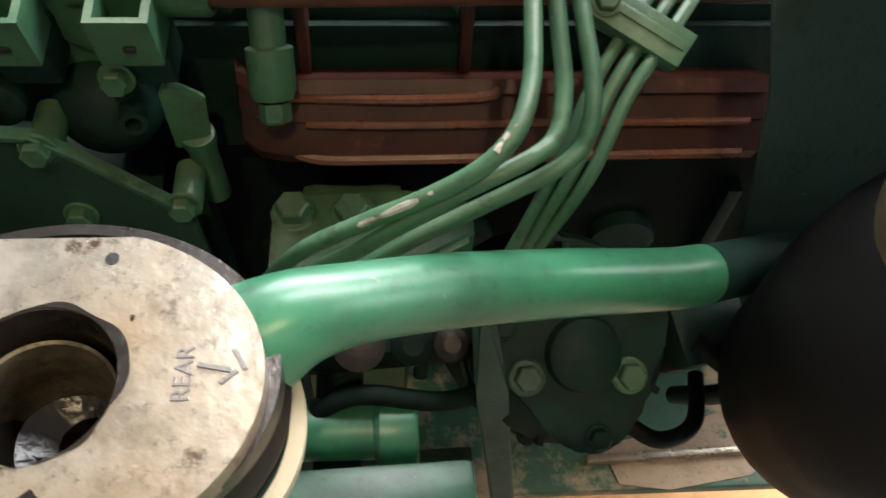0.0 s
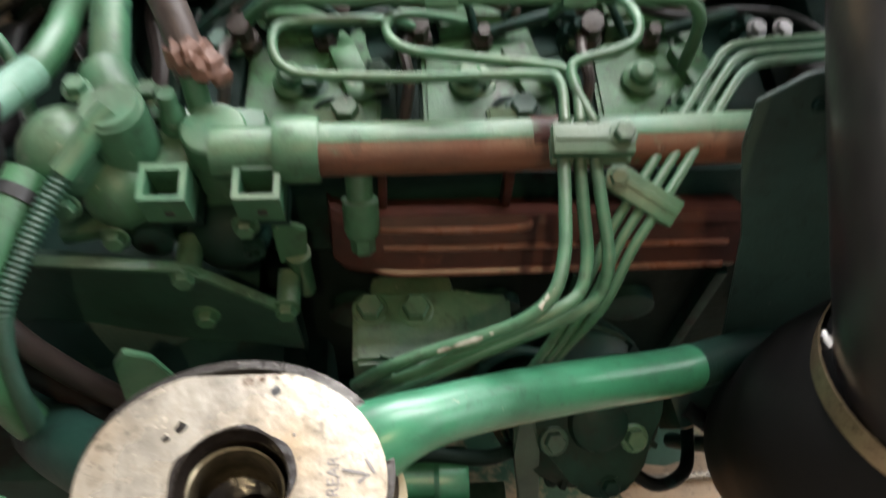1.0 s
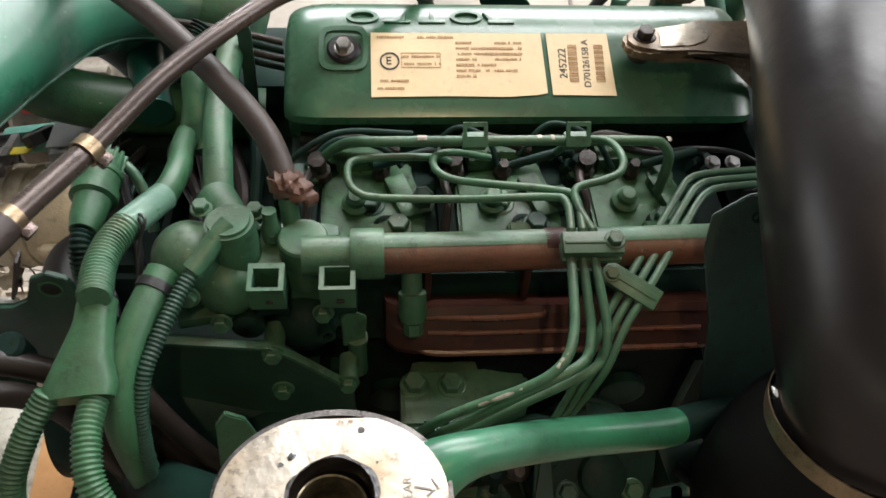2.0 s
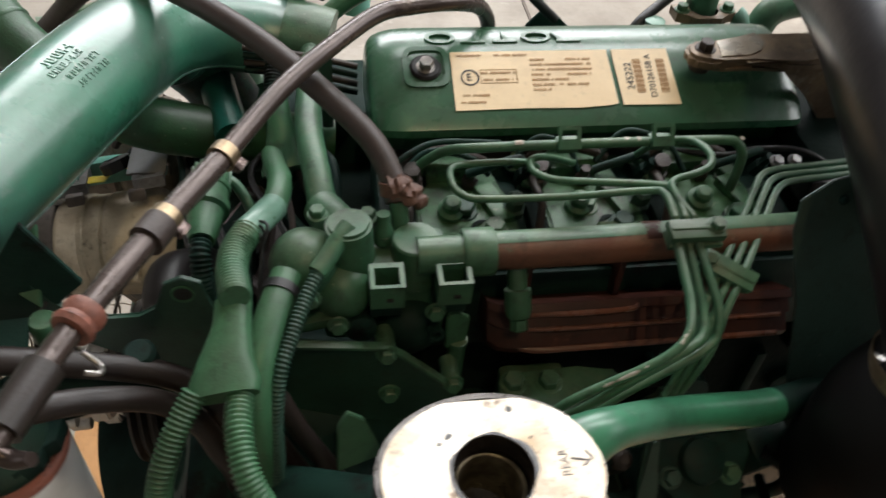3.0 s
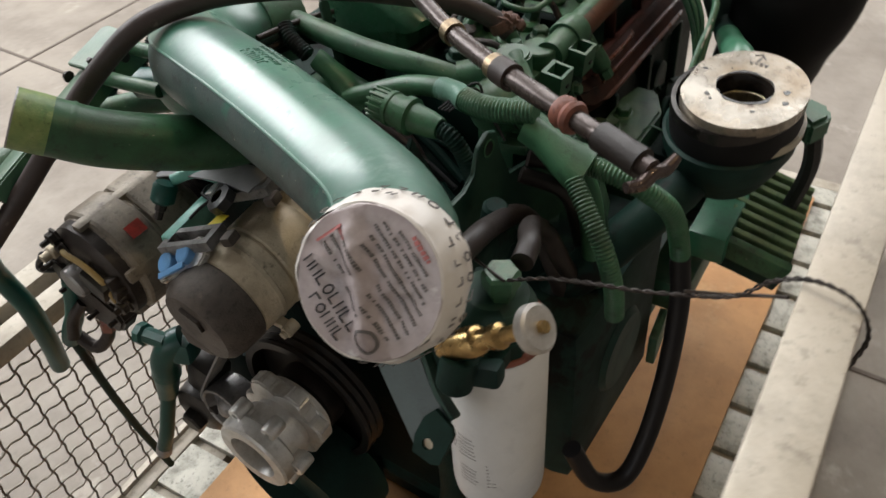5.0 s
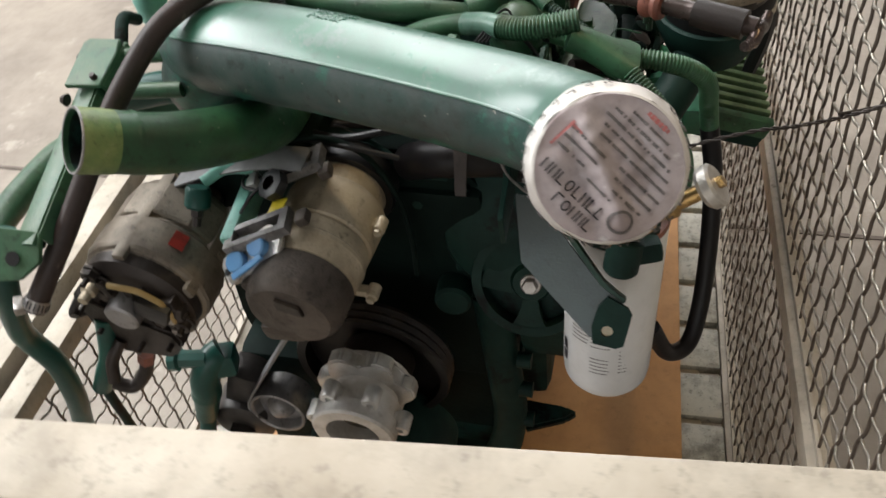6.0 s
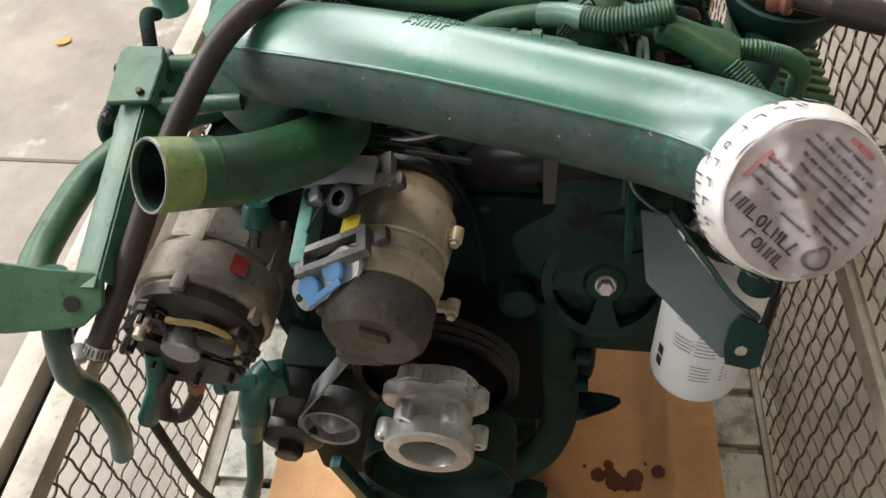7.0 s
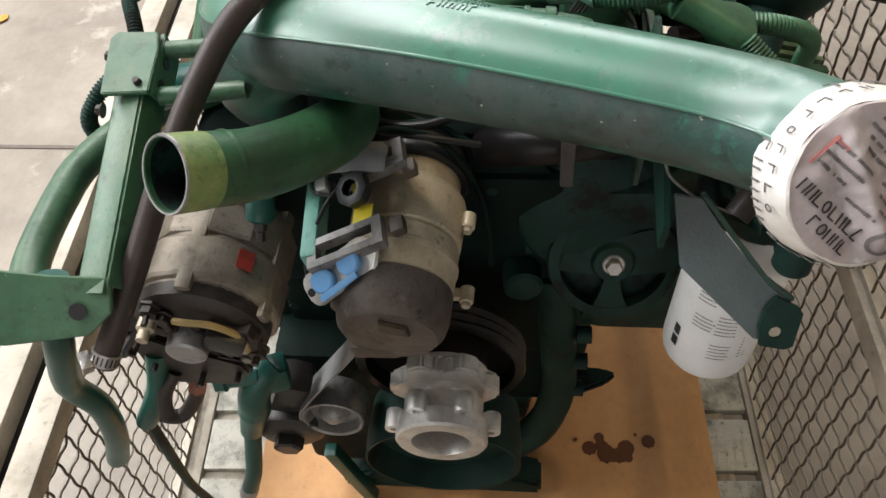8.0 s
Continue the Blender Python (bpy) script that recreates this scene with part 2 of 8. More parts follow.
RED_LABEL = material("red_sticker", (0.34, 0.035, 0.025), 0.4, second=(0.20, 0.03, 0.02), scale=60, grime=0.4, grime_scale=40)
YELLOW_LABEL = material("yellow_sticker", (0.82, 0.66, 0.04), 0.4)
BLUE = material("blue_plastic_cap", (0.17, 0.40, 0.74), 0.35, second=(0.12, 0.31, 0.62), scale=40)
PALE = material("pale_worn_green", (0.16, 0.30, 0.23), 0.3, second=(0.10, 0.22, 0.16), scale=20, grime=0.2, chips=0.3)
CLAMP = material("tarnished_clamp_steel", (0.36, 0.27, 0.17), 0.35, metal=0.8, second=(0.2, 0.14, 0.09), scale=40, grime=0.35, grime_scale=30)
TEAL = material("bright_teal_paint", (0.22, 0.52, 0.43), 0.36, second=(0.12, 0.36, 0.29), scale=30, grime=0.25)
GALV_GREY = material("grey_dusty_plate", (0.042, 0.066, 0.065), 0.36, coat=0.7, second=(0.03, 0.05, 0.05), scale=12, third=(0.075, 0.10, 0.10), third_cut=0.62, third_scale=8, grime=0.3, chips=0.3)
ORANGE_RING = material("red_oxide_ring", (0.25, 0.09, 0.062), 0.5, second=(0.16, 0.06, 0.04), scale=40, grime=0.5, grime_scale=25)
YELLOW_WIRE = material("yellowed_wire_loom", (0.42, 0.30, 0.12), 0.5, second=(0.3, 0.2, 0.08), scale=60)


# ---- builders ----
def curve_points(pts, n):
    """A smooth line through pts, n steps from each to the next."""
    p = [Vector(q) for q in pts]
    if len(p) == 2:
        return [p[0].lerp(p[1], k / n) for k in range(n + 1)]
    p = [2 * p[0] - p[1]] + p + [2 * p[-1] - p[-2]]
    out = []
    for i in range(1, len(p) - 2):
        a, b, c, d = p[i - 1], p[i], p[i + 1], p[i + 2]
        for k in range(n):
            t = k / n
            out.append(0.5 * (2 * b + (c - a) * t + (2 * a - 5 * b + 4 * c - d) * t * t + (3 * b - a - 3 * c + d) * t ** 3))
    return out + [p[-2]]


def sweep(bm, line, radius, seg=14, squash=1.0, caps=True, up=(0, 0, 1), arc=None):
    """A tube along line. radius: a number, or a function of (step from 0 to 1, metres along). arc: (from, to) in degrees, for a shell."""
    total, run = sum((line[i + 1] - line[i]).length for i in range(len(line) - 1)) or 1, 0.0
    rings, normal = [], None
    for i, p in enumerate(line):
        way = (line[min(i + 1, len(line) - 1)] - line[max(i - 1, 0)]).normalized()
        if i:
            run += (p - line[i - 1]).length
        if normal is None:
            normal = Vector(up) - way * way.dot(Vector(up))
            if normal.length < 0.05:
                normal = way.orthogonal()
        else:
            normal = normal - way * way.dot(normal)
        normal.normalize()
        side = way.cross(normal)
        r = radius(run / total, run) if callable(radius) else radius
        ring = []
        for k in range(seg + (1 if arc else 0)):
            a = radians(arc[0] + (arc[1] - arc[0]) * k / seg) if arc else 2 * math.pi * k / seg
            ring.append(bm.verts.new(p + normal * math.cos(a) * r * squash + side * math.sin(a) * r))
        rings.append(ring)
    for a, b in zip(rings, rings[1:]):
        for k in range(seg):
            j = k + 1 if arc else (k + 1) % seg
            bm.faces.new((a[k], a[j], b[j], b[k]))
    if caps and not arc:
        bm.faces.new(rings[0][::-1])
        bm.faces.new(rings[-1])
    return bm


def hollow_sweep(bm, line, r_out, wall, seg=28):
    """A pipe with an open bore at its first end."""
    sweep(bm, line, r_out, seg, caps=False)
    sweep(bm, line, r_out - wall, seg, caps=False)
    bm.verts.ensure_lookup_table()
    half = len(bm.verts) // 2
    for k in range(seg):
        j = (k + 1) % seg
        bm.faces.new((bm.verts[k], bm.verts[half + k], bm.verts[half + j], bm.verts[j]))
    last = half - seg
    bm.faces.new([bm.verts[half + last + k] for k in range(seg)])
    return bm


def lathe(bm, profile, place, axis, seg=28, closed=False):
    """Turns (radius, height) pairs about axis at place."""
    turn = Vector(axis).normalized().to_track_quat("Z", "Y").to_matrix()
    rings = []
    for r, h in profile:
        if r <= 1e-5:
            rings.append([bm.verts.new(Vector(place) + turn @ Vector((0, 0, h)))])
        else:
            rings.append([bm.verts.new(Vector(place) + turn @ Vector((r * math.cos(2 * math.pi * k / seg), r * math.sin(2 * math.pi * k / seg), h))) for k in range(seg)])
    pairs = list(zip(rings, rings[1:])) + ([(rings[-1], rings[0])] if closed else [])
    for a, b in pairs:
        for k in range(seg):
            j = (k + 1) % seg
            f = [a[k % len(a)], a[j % len(a)], b[j % len(b)], b[k % len(b)]]
            f = list(dict.fromkeys(f))
            if len(f) > 2:
                bm.faces.new(f)
    return bm


def box(bm, size, m, bevel=0.0):
    made = bmesh.ops.create_cube(bm, size=1, matrix=m @ Matrix.Diagonal((*size, 1)))
    if bevel:
        edges = list({e for v in made["verts"] for e in v.link_edges})
        bmesh.ops.bevel(bm, geom=edges, offset=bevel, segments=2, affect="EDGES", profile=0.6)
    return bm


def slab(bm, outline, thick, m, bevel=0.0):
    """A plate: an outline in the xy plane of m, thick along its z, centred."""
    low = [bm.verts.new(m @ Vector((x, y, -thick / 2))) for x, y in outline]
    high = [bm.verts.new(m @ Vector((x, y, thick / 2))) for x, y in outline]
    faces = [bm.faces.new(low[::-1]), bm.faces.new(high)]
    n = len(outline)
    for k in range(n):
        j = (k + 1) % n
        faces.append(bm.faces.new((low[k], low[j], high[j], high[k])))
    if bevel:
        bmesh.ops.bevel(bm, geom=list({e for f in faces for e in f.edges}), offset=bevel, segments=2, affect="EDGES")
    return bm


def circle(r, n=24, cx=0.0, cy=0.0, start=0.0):
    return [(cx + r * math.cos(start + 2 * math.pi * k / n), cy + r * math.sin(start + 2 * math.pi * k / n)) for k in range(n)]


def ring_plate(bm, outer, inner, thick, m):
    """A plate with one hole: two outlines with the same number of points."""
    n = len(outer)
    v = [[bm.verts.new(m @ Vector((x, y, z))) for x, y in o] for o, z in ((outer, thick / 2), (inner, thick / 2), (inner, -thick / 2), (outer, -thick / 2))]
    for a, b in zip(v, v[1:] + v[:1]):
        for k in range(n):
            j = (k + 1) % n
            bm.faces.new((a[k], a[j], b[j], b[k]))
    return bm


def part(name, bm, mat, parent=None, label="", sharp=35):
    """One mesh object out of bm, under a thing or a part."""
    bmesh.ops.recalc_face_normals(bm, faces=bm.faces)
    me = bpy.data.meshes.new(name)
    bm.to_mesh(me)
    bm.free()
    me.materials.append(mat)
    me.polygons.foreach_set("use_smooth", [True] * len(me.polygons))
    me.set_sharp_from_angle(angle=radians(sharp))
    ob = new(name, me)
    ob.parent = parent
    if label:
        tagged(ob, label)
    return ob


def thing(name, label, category, group="", kind="", place=(0, 0, 0)):
    ob = new(name)
    ob.empty_display_size = 0.05
    return tagged(ob, label, category, group, kind)


def B():
    return bmesh.new()


def frame_of(place, z_axis, x_axis=(1, 0, 0)):
    """A pose at place whose z is z_axis and whose x leans to x_axis."""
    z = Vector(z_axis).normalized()
    x = Vector(x_axis)
    x = (x - z * z.dot(x)).normalized()
    y = z.cross(x)
    m = Matrix((x, y, z)).transposed().to_4x4()
    m.translation = place
    return m


def tube(name, pts, r, mat, parent, label="", n=8, seg=14, **more):
    return part(name, sweep(B(), curve_points(pts, n), r, seg, **more), mat, parent, label)


def ribbed(name, pts, r, mat, parent, pitch=0.0038, depth=0.0016, label="", seg=14):
    """A corrugated conduit."""
    rough = curve_points(pts, 30)
    length = sum((b - a).length for a, b in zip(rough, rough[1:]))
    steps = max(int(length / pitch * 4), 8)
    acc, line, want, k = 0.0, [rough[0]], length / steps, 1
    for a, b in zip(rough, rough[1:]):
        d = (b - a).length
        while k <= steps and k * want <= acc + d + 1e-9:
            line.append(a.lerp(b, (k * want - acc) / d))
            k += 1
        acc += d
    shape = (0.0, 1.0, 1.0, 0.0)
    idx = {"i": -1}

    def radius(t, run):
        idx["i"] += 1
        return r - depth * (1 - shape[idx["i"] % 4])
    return part(name, sweep(B(), line, radius, seg), mat, parent, label, sharp=60)


def bolt(parent, place, axis, size=0.016, mat=None, name="bolt", washer=True, height=0.55):
    """A hexagon head on a washer; size is the width across the flats."""
    bm = B()
    m = frame_of(place, axis, (0.3, 0.9, 0.1))
    r = size / 2 / math.cos(math.pi / 6)
    if washer:
        lathe(bm, [(0, 0), (size * 0.78, 0), (size * 0.78, size * 0.08), (size * 0.70, size * 0.14), (0, size * 0.14)], place, axis, 18)
    z0, h = (size * 0.13 if washer else 0), size * height
    lathe(bm, [(r, z0), (r, z0 + h * 0.85), (r * 0.86, z0 + h), (0, z0 + h)], place, axis, 6)
    return part(name, bm, mat or GREEN, parent, sharp=20)


def bars(name, m, rows, mat, parent, height, thick=0.0006, label=""):
    """Printed or cast lines that cannot be read, as plain bars: rows of (x from, x to, y)."""
    bm = B()
    for x0, x1, y in rows:
        box(bm, (x1 - x0, height, thick), m @ pose((x0 + x1) / 2, y, 0))
    return part(name, bm, mat, parent, label)


def words(bm, m, x0, x1, y, height, thick=0.0004, seed=1):
    """A printed line broken into letter-sized dabs that cannot be read."""
    r = random.Random(seed)
    x = x0
    while x < x1:
        w = height * r.uniform(0.35, 0.8)
        if r.random() < 0.84:
            box(bm, (w, height * r.uniform(0.65, 1.0), thick), m @ pose(x + w / 2, y, 0))
        x += w + height * 0.18
    return bm


def strokes(bm, m, x0, x1, y, height, thick=0.0004, seed=1):
    """A line of large print as thin open shapes that cannot be read."""
    r = random.Random(seed)
    x, pen = x0, height * 0.13
    while x < x1:
        kind, w = r.randrange(4), height * r.uniform(0.55, 0.8)
        c = m @ pose(x + w / 2, y, 0)
        if kind == 0:
            ring_plate(bm, [(w / 2 * math.cos(a * math.pi / 7), height / 2 * math.sin(a * math.pi / 7)) for a in range(14)], [((w / 2 - pen) * math.cos(a * math.pi / 7), (height / 2 - pen) * math.sin(a * math.pi / 7)) for a in range(14)], thick, c)
        else:
            for side in ((-1, 1) if kind == 1 else (-1,)):
                box(bm, (pen, height, thick), c @ pose(side * (w / 2 - pen / 2), 0, 0))
            if kind > 1:
                box(bm, (w * 0.9, pen, thick), c @ pose(0, height * (0.43 if kind == 2 else -0.43), 0.00002))
        x += w + height * 0.18
    return bm


def lettering(name, text, m, size, mat, parent, depth=0.0005):
    curve = bpy.data.curves.new(name, "FONT")
    curve.body, curve.size, curve.extrude, curve.align_x, curve.align_y = text, size, depth, "CENTER", "CENTER"
    temp = bpy.data.objects.new(name, curve)
    scene.collection.objects.link(temp)
    me = bpy.data.meshes.new_from_object(temp.evaluated_get(bpy.context.evaluated_depsgraph_get()))
    bpy.data.objects.remove(temp)
    me.transform(m)
    me.materials.clear()
    me.materials.append(mat)
    ob = new(name, me)
    ob.parent = parent
    return ob


rng = random.Random(7)
# ---- the hall ----
ground = tagged(part("floor", box(B(), (14.6, 14.6, 0.2), pose(0, 0, -0.1)), CONCRETE), "dusty pinkish grey concrete floor of the hall", "floor", kind="structure")
joint = B()
for k in range(-3, 4):
    box(joint, (14.5, 0.012, 0.004), pose(0, 0.9 + k * 2.0, 0.001))
    box(joint, (0.012, 14.5, 0.004), pose(0.7 + k * 2.0, 0, 0.0015))
part("floor_joint", joint, CONCRETE_JOINT, ground)
leaf = B()
slab(leaf, [(0, -0.012), (0.02, -0.022), (0.05, -0.01), (0.06, 0.004), (0.035, 0.02), (0.008, 0.012)], 0.002, pose(1.30, 1.95, 0.004, 3, -4, 130))
tagged(part("dry_leaf", leaf, material("dry_leaf", (0.55, 0.27, 0.05), 0.6, second=(0.4, 0.2, 0.04), scale=60)), "dry orange leaf lying on the concrete floor", "leaf")


# walls and roof are out of view; their openings shape the daylight
def wall(name, bm, label):
    return tagged(part(name, bm, WALL_PAINT), label, "wall", kind="structure")


def windowed(size, at, along, lo, hi, z0, z1, height):
    """A wall with one long high window opening from lo to hi along it."""
    bm = B()

    def piece(a, b, za, zb):
        c, w = (a + b) / 2, b - a
        if along == "x":
            box(bm, (w, 0.2, zb - za), pose(c, at, (za + zb) / 2))
        else:
            box(bm, (0.2, w, zb - za), pose(at, c, (za + zb) / 2))
    piece(-size, size, 0, z0)
    piece(-size, size, z1, height)
    piece(-size, lo, z0, z1)
    piece(hi, size, z0, z1)
    return bm


HALL = 6.4
wall("wall_north", windowed(7.5, 7.4, "x", -3.6, 4.6, 3.1, 6.1, HALL), "plain grey wall with a high window band")
wall("wall_south", box(B(), (15.0, 0.2, HALL), pose(0, -7.4, HALL / 2)), "plain grey wall of the hall")
wall("wall_east", windowed(7.3, 7.4, "y", -2.1, 4.1, 3.1, 6.1, HALL), "plain grey wall with a high window band")
west = B()
box(west, (0.2, 5.7, HALL), pose(-7.4, -4.45, HALL / 2))
box(west, (0.2, 4.5, HALL), pose(-7.4, 5.05, HALL / 2))
box(west, (0.2, 4.4, HALL - 3.6), pose(-7.4, 0.6, 3.6 + (HALL - 3.6) / 2))
wall("wall_west", west, "plain grey wall with a doorway opening added for fill light")
roof = B()
box(roof, (15.0, 9.55, 0.15), pose(0, -2.725, HALL + 0.08))
box(roof, (15.0, 3.75, 0.15), pose(0, 5.625, HALL + 0.08))
box(roof, (6.9, 1.7, 0.15), pose(-4.05, 2.9, HALL + 0.08))
box(roof, (0.9, 1.7, 0.15), pose(7.05, 2.9, HALL + 0.08))
tagged(part("ceiling", roof, WALL_PAINT), "plain grey roof with one long roof light", "ceiling", kind="structure")

# ---- the steel crate ----
CR = pose(0, 0, 0, 0, 0, 2.5)
X0, X1, Y0, Y1 = -0.73, 1.12, -0.15, 0.885
DECK, MID, TOP = 0.185, 0.69, 1.20
crate = thing("steel_crate", "dirty galvanised steel mesh crate holding the engine", "crate")


def rail(name, a, b, size, parent=crate, mat=CRATE_STEEL):
    a, b = Vector(a), Vector(b)
    d = b - a
    m = CR @ frame_of((a + b) / 2, (0, 0, 1) if abs(d.z) < 0.1 else (1, 0, 0), d)
    return part(name, box(B(), (d.length, *size), m, 0.003), mat, parent)


RW = 0.036
rail("top_rail", (X0 - RW, Y0 - RW / 2, TOP - RW / 2), (X1, Y0 - RW / 2, TOP - RW / 2), (RW, RW))
rail("middle_rail", (X0, Y0 - RW / 2, MID - RW / 2), (X1, Y0 - RW / 2, MID - RW / 2), (RW * 0.9, RW))
rail("bottom_rail", (X0, Y0 - RW / 2, DECK - RW / 2), (X1, Y0 - RW / 2, DECK - RW / 2), (RW, RW))
FRONT = frame_of((-0.7797, 0.375, TOP - RW / 2 + 0.002), (0, 0, 1), (-0.0995, 1, 0))
part("front_top_rail", box(B(), (1.16, RW * 1.3, RW), FRONT, 0.003), CRATE_STEEL, crate)
rail("front_middle_rail", (X0 - RW / 2, Y0, MID - RW / 2), (X0 - RW / 2, Y1, MID - RW / 2), (RW * 0.9, RW))
rail("front_bottom_rail", (X0 - RW / 2, Y0, DECK - RW / 2), (X0 - RW / 2, Y1, DECK - RW / 2), (RW, RW))
rail("side_outer_rail", (X0 - RW, Y1 + 0.045, MID - 0.02), (X1, Y1 + 0.045, MID - 0.02), (0.042, 0.04))
rail("side_inner_rail", (X0 - RW, Y1 - 0.018, MID - 0.025), (X1, Y1 - 0.018, MID - 0.025), (0.038, 0.034))
# black strip paints the shade in the gap between both side rails
rail("side_rail_gap_shade", (X0 - RW, Y1 + 0.012, MID - 0.036), (X1, Y1 + 0.012, MID - 0.036), (0.028, 0.006), mat=BLACK)
rail("side_bottom_rail", (X0, Y1 - 0.018, DECK - RW / 2), (X1, Y1 - 0.018, DECK - RW / 2), (0.05, RW))
rail("rear_top_rail", (X1 - RW / 2, Y0, TOP - RW / 2), (X1 - RW / 2, Y1, TOP - RW / 2), (RW, RW))
rail("rear_bottom_rail", (X1 - RW / 2, Y0, DECK - RW / 2), (X1 - RW / 2, Y1, DECK - RW / 2), (RW, RW))
for x, y, top in ((X0 - RW / 2, Y0 - RW / 2, TOP - RW), (X0 - RW / 2, Y1 + 0.045, TOP - RW), (X1 - RW / 2, Y0 - RW / 2, TOP - RW), (X1 - RW / 2, Y1 + 0.01, TOP - RW)):
    rail("post", (x, y, 0.0), (x, y, top), (RW, RW))
for k in range(16):
    x = X0 + 0.06 + k * 0.116
    rail("slat", (x, Y0 + 0.002, DECK - 0.012), (x, Y1 - 0.045, DECK - 0.012), (0.098, 0.022), mat=SLAT)

for y in (Y0 + 0.08, 0.38, Y1 - 0.08):
    rail("bearer", (X0, y, 0.12), (X1, y, 0.12), (0.08, 0.10))
    for x in (X0 + 0.1, X1 - 0.1):
        rail("foot", (x - 0.05, y, 0.035), (x + 0.05, y, 0.035), (0.09, 0.07))


def crimped(length, pitch, sway, depth, mat, r=0.0021):
    """One wire along x, waved once in every pitch and bent round the wire that it crosses."""
    pts = []
    for k in range(int(length / pitch) * 8):
        a = 2 * math.pi * k / 8
        pts.append(Vector((pitch * k / 8, sway * math.sin(a), depth * math.sin(a / 2))))
    me_bm = sweep(B(), pts, r, 5, caps=False)
    me = bpy.data.meshes.new("wire")
    bmesh.ops.recalc_face_normals(me_bm, faces=me_bm.faces)
    me_bm.to_mesh(me)
    me_bm.free()
    me.polygons.foreach_set("use_smooth", [True] * len(me.polygons))
    me.materials.append(mat)
    return me


def mesh_panel(name, corner, along, up, width, height, pitch, normal):
    """A frame strip with crimped wires both ways."""
    holder = part(name, box(B(), (width, 0.012, 0.004), CR @ frame_of(Vector(corner) + Vector(along) * width / 2 + Vector(up) * 0.004, normal, along)), CRATE_STEEL, crate)
    flat, tall = crimped(width, pitch, 0.0030, 0.0024, WIRE), crimped(height, pitch, 0.0013, 0.0012, WIRE_DARK)
    for k in range(1, int(height / pitch) + 1):
        ob = new("wire", flat)
        ob.parent = holder
        ob.matrix_basis = CR @ frame_of(Vector(corner) + Vector(up) * pitch * k, normal, along)
    for k in range(1, int(width / pitch) + 1):
        ob = new("wire", tall)
        ob.parent = holder
        ob.matrix_basis = CR @ frame_of(Vector(corner) + Vector(along) * pitch * k, normal, up)


P = 0.038
mesh_panel("lower_mesh", (X0, Y0 - 0.012, DECK), (1, 0, 0), (0, 0, 1), X1 - X0 - 0.04, MID - DECK - 0.036, P, (0, -1, 0))
mesh_panel("upper_mesh", (X0, Y0 - 0.014, MID), (1, 0, 0), (0, 0, 1), X1 - X0 - 0.04, TOP - MID - 0.036, P, (0, -1, 0))
mesh_panel("side_mesh", (X0, Y1 - 0.012, DECK), (1, 0, 0), (0, 0, 1), X1 - X0 - 0.04, MID - DECK - 0.045, P, (0, -1, 0))
mesh_panel("front_mesh", (X0 - 0.012, Y0, DECK), (0, 1, 0), (0, 0, 1), Y1 - Y0, MID - DECK - 0.036, P, (1, 0, 0))
mesh_panel("front_upper_mesh", (X0 - 0.012, Y0, MID), (0, 1, 0), (0, 0, 1), Y1 - Y0, TOP - MID - 0.036, P, (1, 0, 0))

ply = tagged(part("plywood_sheet", box(B(), (1.60, 0.80, 0.012), CR @ pose(0.22, 0.33, DECK + 0.007), 0.002), PLYWOOD), "tan plywood sheet lying on the crate deck under the engine", "plywood")
for n, (x, y, r) in enumerate(((-0.226, 0.134, 0.013), (-0.205, 0.116, 0.009), (-0.222, 0.112, 0.012), (-0.236, 0.104, 0.017), (-0.238, 0.083, 0.014), (-0.224, 0.070, 0.015), (-0.242, 0.067, 0.008), (-0.210, 0.030, 0.012), (-0.212, 0.158, 0.0035), (-0.198, 0.052, 0.003))):
    part("oil_stain", slab(B(), [(a * (1 + 0.12 * math.sin(3 * k)), b) for k, (a, b) in enumerate(circle(r, 18))], 0.0012, pose(x, y, DECK + 0.0134 + 0.0002 * n)), OIL_STAIN, ply, "dark brown oil stain")

# ---- the engine: block, head and covers ----
engine = thing("diesel_engine", "green painted six cylinder diesel engine standing in a crate", "engine")
block = B()
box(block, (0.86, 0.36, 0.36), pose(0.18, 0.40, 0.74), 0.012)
block = part("block", block, OILY_SHADED, engine, "dark green engine block, oily and darkened for shade")
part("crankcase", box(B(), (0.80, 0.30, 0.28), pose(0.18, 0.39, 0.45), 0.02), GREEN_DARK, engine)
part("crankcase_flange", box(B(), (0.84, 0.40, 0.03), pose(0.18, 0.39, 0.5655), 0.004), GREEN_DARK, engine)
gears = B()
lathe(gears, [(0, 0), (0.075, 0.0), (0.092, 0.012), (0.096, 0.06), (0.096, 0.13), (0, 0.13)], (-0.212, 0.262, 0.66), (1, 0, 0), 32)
gears = part("gear_housing", gears, OILY_SHADED, engine, "dark green gear housing, oily and darkened for shade")
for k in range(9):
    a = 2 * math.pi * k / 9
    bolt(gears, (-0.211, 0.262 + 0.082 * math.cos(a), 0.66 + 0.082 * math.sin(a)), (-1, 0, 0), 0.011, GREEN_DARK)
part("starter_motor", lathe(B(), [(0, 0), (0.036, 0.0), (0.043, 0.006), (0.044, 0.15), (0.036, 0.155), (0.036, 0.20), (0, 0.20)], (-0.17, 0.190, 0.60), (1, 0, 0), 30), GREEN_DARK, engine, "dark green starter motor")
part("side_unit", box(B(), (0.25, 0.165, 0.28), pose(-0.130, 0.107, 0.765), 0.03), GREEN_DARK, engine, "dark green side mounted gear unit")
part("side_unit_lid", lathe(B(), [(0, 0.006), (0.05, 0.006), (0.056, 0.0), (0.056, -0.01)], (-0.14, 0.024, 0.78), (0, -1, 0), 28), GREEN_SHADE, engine)
